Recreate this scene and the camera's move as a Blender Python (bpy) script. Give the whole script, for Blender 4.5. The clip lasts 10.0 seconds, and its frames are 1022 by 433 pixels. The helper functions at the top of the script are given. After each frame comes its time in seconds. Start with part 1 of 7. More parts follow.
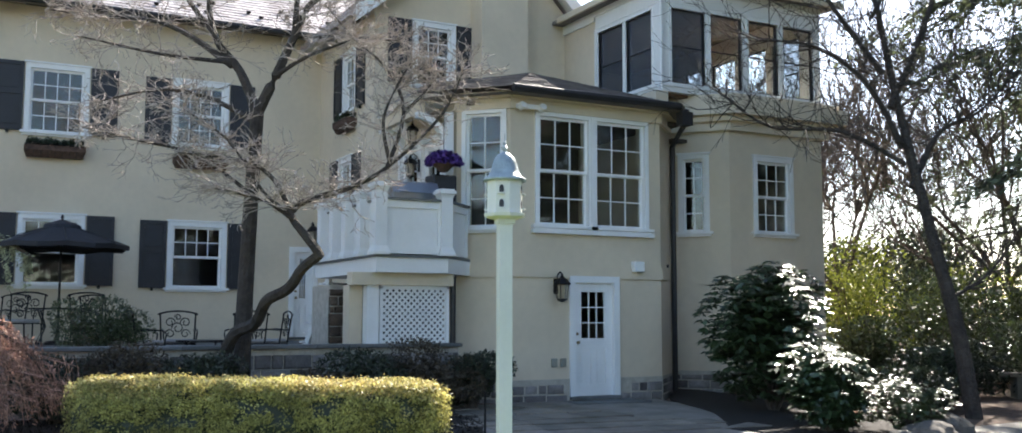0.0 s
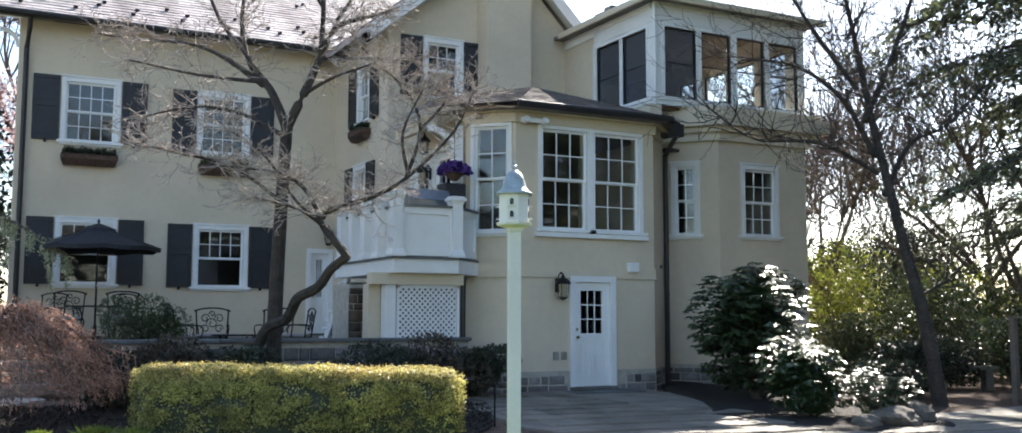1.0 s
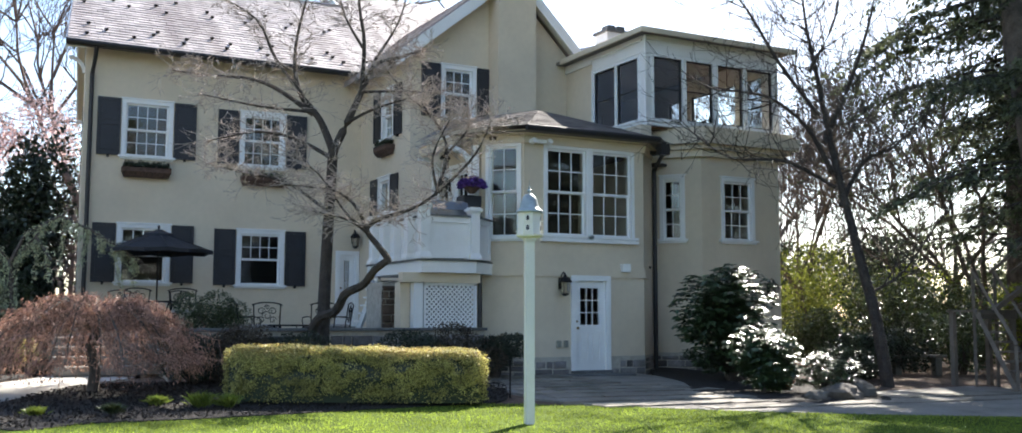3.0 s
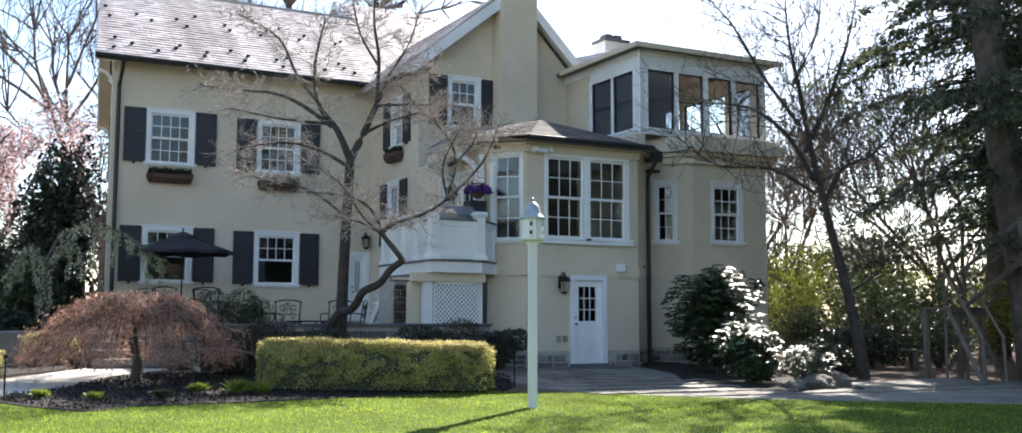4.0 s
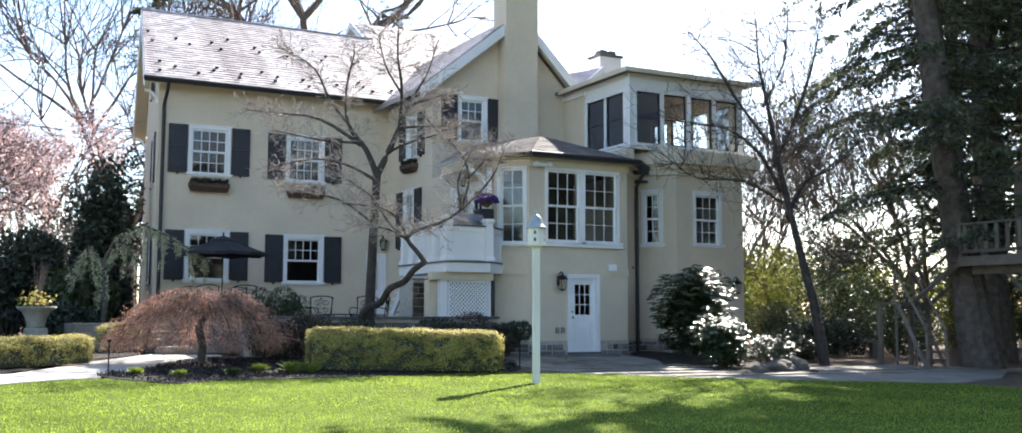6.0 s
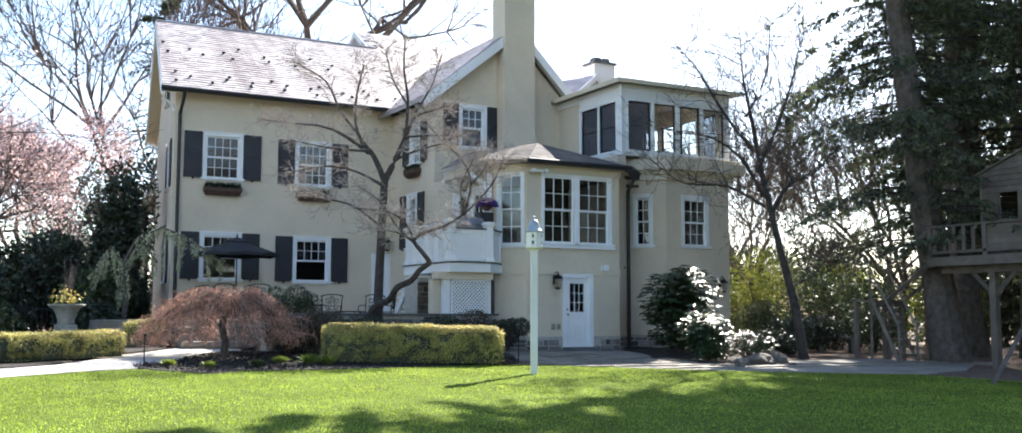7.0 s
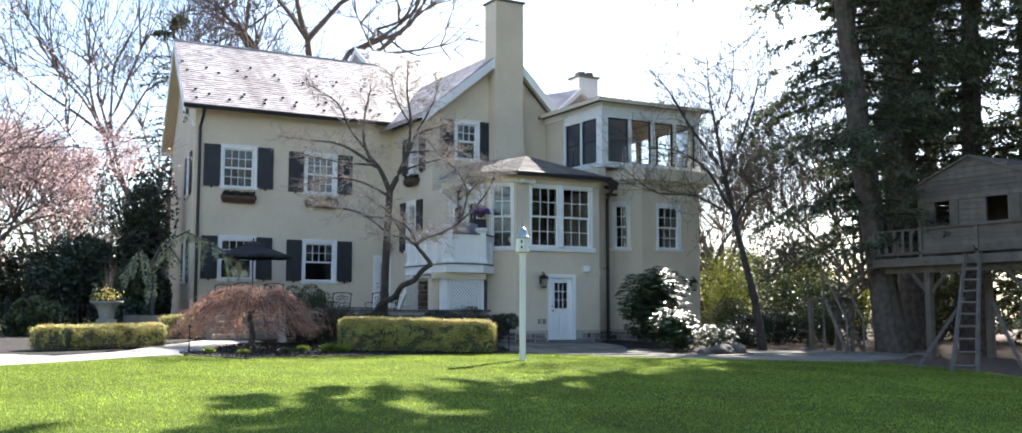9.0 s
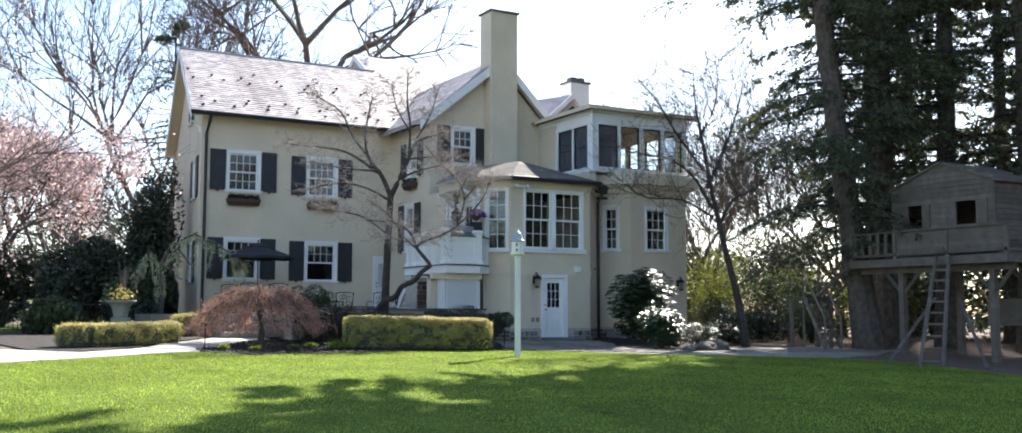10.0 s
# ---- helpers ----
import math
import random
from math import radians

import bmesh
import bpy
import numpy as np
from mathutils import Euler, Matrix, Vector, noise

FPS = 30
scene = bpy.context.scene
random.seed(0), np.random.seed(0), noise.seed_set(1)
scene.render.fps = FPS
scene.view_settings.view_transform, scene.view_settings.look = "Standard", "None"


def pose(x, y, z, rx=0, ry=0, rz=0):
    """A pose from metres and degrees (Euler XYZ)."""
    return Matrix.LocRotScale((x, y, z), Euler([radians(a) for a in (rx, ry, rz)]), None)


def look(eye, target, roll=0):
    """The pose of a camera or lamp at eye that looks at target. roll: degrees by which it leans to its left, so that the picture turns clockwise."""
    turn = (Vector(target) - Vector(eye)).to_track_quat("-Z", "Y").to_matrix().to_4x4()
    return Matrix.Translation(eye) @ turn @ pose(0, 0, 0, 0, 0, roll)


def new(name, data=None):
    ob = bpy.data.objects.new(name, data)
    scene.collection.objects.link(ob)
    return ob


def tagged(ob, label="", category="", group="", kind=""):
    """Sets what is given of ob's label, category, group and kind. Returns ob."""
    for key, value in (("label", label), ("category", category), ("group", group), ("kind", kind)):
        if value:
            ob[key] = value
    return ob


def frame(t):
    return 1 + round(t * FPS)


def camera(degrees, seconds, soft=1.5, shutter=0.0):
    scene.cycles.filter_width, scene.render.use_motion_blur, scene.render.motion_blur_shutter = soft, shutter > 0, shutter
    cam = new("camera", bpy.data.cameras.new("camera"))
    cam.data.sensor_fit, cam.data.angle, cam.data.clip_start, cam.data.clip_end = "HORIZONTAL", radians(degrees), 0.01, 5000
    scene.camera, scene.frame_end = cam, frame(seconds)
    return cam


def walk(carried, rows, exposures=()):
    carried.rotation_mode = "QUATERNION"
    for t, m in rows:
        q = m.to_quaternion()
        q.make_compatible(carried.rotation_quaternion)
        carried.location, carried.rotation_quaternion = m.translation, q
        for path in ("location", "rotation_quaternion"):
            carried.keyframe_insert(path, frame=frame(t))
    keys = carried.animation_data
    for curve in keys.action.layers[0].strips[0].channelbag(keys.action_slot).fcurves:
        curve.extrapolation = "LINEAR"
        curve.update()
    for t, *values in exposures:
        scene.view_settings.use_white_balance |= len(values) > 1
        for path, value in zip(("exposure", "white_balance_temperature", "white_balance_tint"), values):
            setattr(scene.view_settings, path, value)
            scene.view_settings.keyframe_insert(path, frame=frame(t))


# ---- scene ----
cam = camera(52.2, 10.0, soft=1.6)
ROWS = [
    (0.0, -0.000, -0.000, 1.406, -27.76, 5.53, -0.08),
    (0.5, -0.406, -0.685, 1.378, -27.72, 5.52, -0.08),
    (1.0, -0.812, -1.362, 1.343, -27.73, 5.53, -0.08),
    (1.5, -1.184, -1.993, 1.318, -27.73, 5.52, -0.09),
    (2.0, -1.630, -2.675, 1.286, -27.79, 5.52, -0.10),
    (2.5, -2.075, -3.387, 1.250, -27.78, 5.51, -0.11),
    (4.0, -3.366, -5.540, 1.150, -27.82, 5.47, -0.11),
    (4.5, -3.791, -6.282, 1.121, -27.80, 5.47, -0.12),
    (5.0, -4.223, -7.006, 1.097, -27.82, 5.46, -0.12),
    (5.5, -4.664, -7.733, 1.063, -27.85, 5.42, -0.11),
    (7.0, -6.020, -9.995, 0.985, -28.18, 5.33, -0.10),
    (7.5, -6.462, -10.751, 0.955, -28.31, 5.32, -0.10),
    (8.0, -6.874, -11.505, 0.914, -28.48, 5.33, -0.09),
    (8.5, -7.298, -12.234, 0.876, -28.62, 5.33, -0.08),
    (9.0, -7.701, -12.963, 0.859, -28.82, 5.34, -0.08),
    (9.5, -8.131, -13.645, 0.859, -29.01, 5.30, -0.08),
    (10.0, -8.546, -14.284, 0.876, -29.28, 5.24, -0.08),
]
walk(cam, [(t, pose(x, y, z, 90 + pitch, roll, yaw)) for t, x, y, z, yaw, pitch, roll in ROWS],
     exposures=[(0.0, 1.95, 6600, 11), (1.0, 1.88, 6580, 11), (2.2, 1.76, 6540, 11), (4.2, 1.80, 6480, 11), (5.5, 1.94, 6460, 11), (7.5, 2.00, 6440, 11), (9.0, 1.92, 6440, 11), (10.0, 1.81, 6440, 11)])

# ---- sky and sun: the sun stands behind the house, to its right ----
SUN_DIR = Vector((0.785, 0.62, 0.0)).normalized()
SUN_EL = radians(39.5)
to_sun = Vector((SUN_DIR.x * math.cos(SUN_EL), SUN_DIR.y * math.cos(SUN_EL), math.sin(SUN_EL)))
world = bpy.data.worlds.new("sky")
scene.world = world
world.use_nodes = True
wn = world.node_tree
wn.nodes.clear()
sky = wn.nodes.new("ShaderNodeTexSky")
sky.sky_type = "NISHITA"
sky.sun_disc = False
sky.sun_elevation = SUN_EL
sky.sun_rotation = math.atan2(to_sun.x, to_sun.y)
sky.air_density, sky.dust_density, sky.ozone_density = 1.0, 0.7, 1.4
bg = wn.nodes.new("ShaderNodeBackground")
bg.inputs["Strength"].default_value = 0.094
wo = wn.nodes.new("ShaderNodeOutputWorld")
wn.links.new(sky.outputs[0], bg.inputs["Color"])
wn.links.new(bg.outputs[0], wo.inputs["Surface"])
sun = new("sun", bpy.data.lights.new("sun", "SUN"))
sun.data.energy, sun.data.angle, sun.data.color = 5.0, radians(0.55), (1.0, 0.95, 0.86)
sun.matrix_world = look(to_sun * 100, (0, 0, 0))


# ---- materials ----
def mat(name, base, rough=0.7, metal=0.0, var=0.25, scale=3.0, bump=0.15, bscale=60.0, island=0.0, obj=0.0,
        stain=None, stain_scale=0.6, stain_amt=0.5, trans=0.0, spec=0.5, dist=0.01, stretch=None):
    """Two scales of colour variation, fine relief, and optional stains, leaf translucency and piece-to-piece variation."""
    m = bpy.data.materials.new(name)
    m.use_nodes = True
    nt = m.node_tree
    n, l = nt.nodes, nt.links
    p = n["Principled BSDF"]
    out = n["Material Output"]
    tc = n.new("ShaderNodeTexCoord")
    geo = n.new("ShaderNodeNewGeometry")

    def noise_tex(sc, det=4.0, pull=None):
        t = n.new("ShaderNodeTexNoise")
        t.inputs["Scale"].default_value = sc
        t.inputs["Detail"].default_value = det
        if pull:
            vm = n.new("ShaderNodeVectorMath")
            vm.operation = "MULTIPLY"
            vm.inputs[1].default_value = pull
            l.new(geo.outputs["Position"], vm.inputs[0])
            l.new(vm.outputs[0], t.inputs["Vector"])
        else:
            l.new(geo.outputs["Position"], t.inputs["Vector"])
        return t.outputs["Fac"]

    def ramp(src, lo, hi, a=0.3, b=0.7):
        r = n.new("ShaderNodeMapRange")
        r.inputs["From Min"].default_value, r.inputs["From Max"].default_value = a, b
        r.inputs["To Min"].default_value, r.inputs["To Max"].default_value = lo, hi
        l.new(src, r.inputs["Value"])
        return r.outputs["Result"]

    def mul(a, b):
        x = n.new("ShaderNodeMath")
        x.operation = "MULTIPLY"
        l.new(a, x.inputs[0])
        l.new(b, x.inputs[1])
        return x.outputs[0]

    fac = mul(ramp(noise_tex(scale), 1 - var, 1 + var), ramp(noise_tex(scale * 9, 6.0), 1 - var * 0.6, 1 + var * 0.6))
    if island:
        fac = mul(fac, ramp(geo.outputs["Random Per Island"], 1 - island, 1 + island, 0, 1))
    if obj:
        oi = n.new("ShaderNodeObjectInfo")
        fac = mul(fac, ramp(oi.outputs["Random"], 1 - obj, 1 + obj, 0, 1))
    hsv = n.new("ShaderNodeHueSaturation")
    hsv.inputs["Color"].default_value = (*base, 1)
    l.new(fac, hsv.inputs["Value"])
    col = hsv.outputs["Color"]
    if stain:
        mx = n.new("ShaderNodeMix")
        mx.data_type = "RGBA"
        l.new(ramp(noise_tex(stain_scale, 6.0, stretch), 0, stain_amt, 0.48, 0.72), mx.inputs[0])
        l.new(col, mx.inputs[6])
        mx.inputs[7].default_value = (*stain, 1)
        col = mx.outputs[2]
    l.new(col, p.inputs["Base Color"])
    p.inputs["Roughness"].default_value = rough
    p.inputs["Metallic"].default_value = metal
    p.inputs["Specular IOR Level"].default_value = spec
    if bump:
        b = n.new("ShaderNodeBump")
        b.inputs["Strength"].default_value = bump
        b.inputs["Distance"].default_value = dist
        l.new(noise_tex(bscale, 5.0), b.inputs["Height"])
        l.new(b.outputs["Normal"], p.inputs["Normal"])
    if trans:
        tr = n.new("ShaderNodeBsdfTranslucent")
        l.new(col, tr.inputs["Color"])
        ms = n.new("ShaderNodeMixShader")
        ms.inputs[0].default_value = trans
        l.new(p.outputs[0], ms.inputs[1])
        l.new(tr.outputs[0], ms.inputs[2])
        l.new(ms.outputs[0], out.inputs["Surface"])
    return m


def glass_mat(name, tint=(0.9, 0.95, 0.95)):
    m = bpy.data.materials.new(name)
    m.use_nodes = True
    n, l = m.node_tree.nodes, m.node_tree.links
    p = n["Principled BSDF"]
    p.inputs["Base Color"].default_value = (*tint, 1)
    p.inputs["Roughness"].default_value = 0.01
    p.inputs["Transmission Weight"].default_value = 1.0
    p.inputs["IOR"].default_value = 1.5
    geo = n.new("ShaderNodeNewGeometry")
    t = n.new("ShaderNodeTexNoise")
    t.inputs["Scale"].default_value = 2.2
    t.inputs["Detail"].default_value = 1.0
    l.new(geo.outputs["Position"], t.inputs["Vector"])
    b = n.new("ShaderNodeBump")
    b.inputs["Strength"].default_value = 0.12
    b.inputs["Distance"].default_value = 0.02
    l.new(t.outputs["Fac"], b.inputs["Height"])
    l.new(b.outputs["Normal"], p.inputs["Normal"])
    return m


def screen_mat(name):
    """Fine woven screen before dark glass: partly seen through, partly a soft blue-grey sheen."""
    m = mat(name, (0.115, 0.13, 0.155), 0.38, var=0.08, scale=2.0, bump=0.05, bscale=300)
    n, l = m.node_tree.nodes, m.node_tree.links
    tr = n.new("ShaderNodeBsdfTransparent")
    tr.inputs["Color"].default_value = (0.8, 0.84, 0.88, 1)
    ms = n.new("ShaderNodeMixShader")
    ms.inputs[0].default_value = 0.36
    l.new(tr.outputs[0], ms.inputs[1])
    l.new(n["Principled BSDF"].outputs[0], ms.inputs[2])
    l.new(ms.outputs[0], n["Material Output"].inputs["Surface"])
    return m


STUCCO = mat("stucco_cream", (0.645, 0.56, 0.425), 0.9, var=0.05, scale=0.8, bump=0.35, bscale=90, stain=(0.50, 0.44, 0.34), stain_scale=0.5, stain_amt=0.4)
WHITE = mat("white_paint", (0.80, 0.81, 0.80), 0.45, var=0.03, scale=2, bump=0.05, bscale=40, stain=(0.62, 0.62, 0.58), stain_scale=1.4, stain_amt=0.25)
CREAMPAINT = mat("post_paint", (0.78, 0.76, 0.70), 0.5, var=0.04, scale=3, bump=0.05, stain=(0.55, 0.56, 0.45), stain_scale=1.5, stain_amt=0.3)
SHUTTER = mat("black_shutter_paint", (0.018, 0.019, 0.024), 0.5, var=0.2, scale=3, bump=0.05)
PIPE = mat("dark_bronze_metal", (0.022, 0.021, 0.022), 0.5, 0.1, var=0.25, scale=4, bump=0.05)
IRON = mat("black_iron", (0.015, 0.015, 0.016), 0.42, 0.6, var=0.2, scale=8, bump=0.1)
SLATE = mat("pinkish_grey_slate", (0.45, 0.40, 0.39), 0.5, var=0.18, scale=1.2, bump=0.4, bscale=30, island=0.28, stain=(0.20, 0.16, 0.15), stain_scale=0.9, stain_amt=0.75, stretch=(1.6, 0.16, 0.16))
SLATEP = mat("pinkish_grey_slate_piece", (0.45, 0.40, 0.39), 0.5, var=0.18, scale=1.2, bump=0.4, bscale=30, obj=0.28, stain=(0.20, 0.16, 0.15), stain_scale=0.9, stain_amt=0.75, stretch=(1.6, 0.16, 0.16))
SHINGLE = mat("grey_brown_shingle", (0.17, 0.15, 0.14), 0.85, var=0.2, scale=2, bump=0.5, bscale=80, island=0.25, stain=(0.10, 0.09, 0.09), stain_scale=0.8)
STONE = mat("fieldstone", (0.17, 0.16, 0.155), 0.85, var=0.3, scale=5, bump=0.6, bscale=25, obj=0.6, stain=(0.15, 0.13, 0.12), stain_scale=3, dist=0.02)
STONEJ = mat("fieldstone_joined", (0.26, 0.24, 0.22), 0.85, var=0.25, scale=5, bump=0.6, bscale=25, island=0.35, stain=(0.15, 0.13, 0.12), stain_scale=3, dist=0.02)
MORTAR = mat("mortar", (0.42, 0.39, 0.33), 0.95, var=0.15, scale=8, bump=0.5, bscale=80)
BROWNSTONE = mat("brown_fieldstone", (0.10, 0.072, 0.052), 0.9, var=0.35, scale=6, bump=0.6, bscale=25, obj=0.5, dist=0.02)
BLUESTONE = mat("bluestone", (0.125, 0.13, 0.13), 0.8, stain=(0.06, 0.065, 0.05), stain_scale=1.6, stain_amt=0.6, var=0.15, scale=2, bump=0.2, bscale=40, obj=0.2)
PAVING = mat("flagstone", (0.225, 0.20, 0.165), 0.85, var=0.18, scale=1.5, bump=0.3, bscale=40, obj=0.22, stain=(0.09, 0.09, 0.065), stain_scale=1.3, stain_amt=0.7)
CONCRETE = mat("pale_walk", (0.42, 0.40, 0.36), 0.9, var=0.12, scale=2, bump=0.3, bscale=60, stain=(0.30, 0.28, 0.25), stain_scale=0.7)
SOIL = mat("dark_mulch", (0.024, 0.019, 0.015), 0.95, var=0.45, scale=10, bump=0.9, bscale=45, dist=0.05)
BARKDUST = mat("brown_bark_floor", (0.13, 0.085, 0.06), 0.95, var=0.4, scale=6, bump=0.8, bscale=50, dist=0.04)
GRASS = mat("lawn_turf", (0.082, 0.118, 0.021), 0.9, spec=0.05, var=0.28, scale=0.9, bump=0.6, bscale=70, stain=(0.085, 0.12, 0.022), stain_scale=0.5, stain_amt=0.5, dist=0.03)
BLADE = mat("grass_blades", (0.24, 0.315, 0.045), 0.6, var=0.3, scale=0.6, bump=0, island=0.45, trans=0.55)
BARK = mat("grey_brown_bark", (0.10, 0.082, 0.068), 0.95, var=0.35, scale=9, bump=0.8, bscale=35, dist=0.03)
BARKPALE = mat("pale_lichen_bark", (0.36, 0.31, 0.275), 0.9, var=0.4, scale=7, bump=0.6, bscale=50, dist=0.015)
BARKDARK = mat("dark_bark", (0.05, 0.042, 0.036), 0.95, var=0.35, scale=6, bump=0.9, bscale=22, dist=0.05)
HEMLOCK_BARK = mat("hemlock_bark", (0.105, 0.085, 0.070), 0.95, var=0.4, scale=5, bump=0.9, bscale=16, dist=0.06, stretch=(1, 1, 0.25))
BOX_LEAF = mat("boxwood_leaves", (0.40, 0.37, 0.13), 0.5, spec=0.4, var=0.35, scale=2.5, bump=0, island=0.6, trans=0.45)
RHODO_LEAF = mat("rhododendron_leaves", (0.045, 0.075, 0.028), 0.36, var=0.2, scale=3, bump=0, island=0.4, trans=0.25, spec=1.0)
HEMLOCK = mat("hemlock_needles", (0.092, 0.108, 0.056), 0.45, var=0.3, scale=1, bump=0, island=0.6, trans=0.45)
SPRING_LEAF = mat("fresh_spring_leaves", (0.17, 0.20, 0.03), 0.5, var=0.3, scale=1, bump=0, island=0.5, trans=0.45)
CLUMP_LEAF = mat("perennial_leaves", (0.19, 0.24, 0.04), 0.5, var=0.3, scale=3, bump=0, island=0.4, trans=0.4)
AZALEA_LEAF = mat("azalea_twigs", (0.075, 0.060, 0.040), 0.6, var=0.4, scale=1.5, bump=0, island=0.6, trans=0.15)
SUNLIT_GROWTH = mat("boxwood_sunlit_growth", (0.50, 0.40, 0.15), 0.5, var=0.3, scale=2.5, bump=0, island=0.5, trans=0.3)
TERRACOTTA = mat("terracotta", (0.33, 0.13, 0.07), 0.85, var=0.2, scale=9, bump=0.2, stain=(0.2, 0.1, 0.07), stain_scale=5)
MID_LEAF = mat("evergreen_leaves", (0.055, 0.075, 0.03), 0.33, var=0.3, scale=1, bump=0, island=0.5, trans=0.2)
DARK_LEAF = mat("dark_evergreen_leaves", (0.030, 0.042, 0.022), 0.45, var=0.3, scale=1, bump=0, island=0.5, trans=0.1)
RED_LEAF = mat("rust_maple_twigs", (0.40, 0.235, 0.17), 0.6, var=0.35, scale=2.2, bump=0, island=0.6, trans=0.3)
PINK_BLOOM = mat("pink_blossom", (0.68, 0.50, 0.48), 0.7, var=0.2, scale=1, bump=0, island=0.4, trans=0.5)
CEDAR_LEAF = mat("blue_cedar_needles", (0.46, 0.48, 0.30), 0.6, var=0.25, scale=2, bump=0, island=0.4, trans=0.2)
TWIG = mat("bare_twigs", (0.13, 0.10, 0.088), 0.9, var=0.3, scale=4, bump=0)
PURPLE = mat("purple_pansies", (0.10, 0.045, 0.25), 0.6, var=0.25, scale=10, bump=0, island=0.5, trans=0.2)
YELLOW = mat("yellow_flowers", (0.60, 0.47, 0.16), 0.6, var=0.2, scale=8, bump=0, island=0.4, trans=0.3)
WOOD = mat("weathered_grey_wood", (0.15, 0.122, 0.098), 0.85, var=0.25, scale=4, bump=0.5, bscale=60, obj=0.2, stain=(0.085, 0.07, 0.055), stain_scale=2.0)
CANVAS = mat("black_canvas", (0.014, 0.016, 0.022), 0.75, var=0.2, scale=3, bump=0.2, bscale=120)
CUSHION = mat("grey_cushion", (0.30, 0.29, 0.28), 0.9, var=0.1, scale=6, bump=0.2)
TROUGH = mat("coir_trough", (0.09, 0.055, 0.04), 0.95, var=0.35, scale=14, bump=0.8, bscale=60)
COPPER = mat("grey_copper_roof", (0.36, 0.41, 0.42), 0.45, 0.35, var=0.2, scale=8, bump=0.1)
URN = mat("grey_cast_stone", (0.26, 0.26, 0.22), 0.9, var=0.2, scale=6, bump=0.4, bscale=70)
ROOM_SHADE = mat("room_walls_shaded", (0.06, 0.05, 0.042), 0.9, var=0.08, scale=1, bump=0.1)
FLOORWOOD = mat("room_floor", (0.16, 0.09, 0.05), 0.5, var=0.2, scale=3, bump=0.1)
CURTAIN = mat("white_curtain", (0.75, 0.74, 0.70), 0.9, var=0.06, scale=6, bump=0.2, trans=0.3)
GLASS = glass_mat("window_glass")
SCREEN = screen_mat("grey_insect_screen")
STEEL = mat("stainless_lid", (0.45, 0.48, 0.52), 0.3, 0.9, var=0.1, scale=4, bump=0.05)
BRASS = mat("aged_brass", (0.25, 0.19, 0.10), 0.35, 0.9, var=0.2, scale=20, bump=0.05)
LAMPGLASS = mat("amber_lamp_glass", (0.30, 0.26, 0.20), 0.2, var=0.15, scale=10, bump=0.1)
BOULDER = mat("brown_boulder", (0.14, 0.12, 0.10), 0.9, var=0.3, scale=4, bump=0.6, bscale=20, stain=(0.07, 0.07, 0.05), stain_scale=2, dist=0.03)
PAVEBASE = mat("grey_path", (0.24, 0.22, 0.19), 0.9, var=0.2, scale=2, bump=0.4, bscale=40, stain=(0.13, 0.12, 0.10), stain_scale=1.2, stain_amt=0.6)


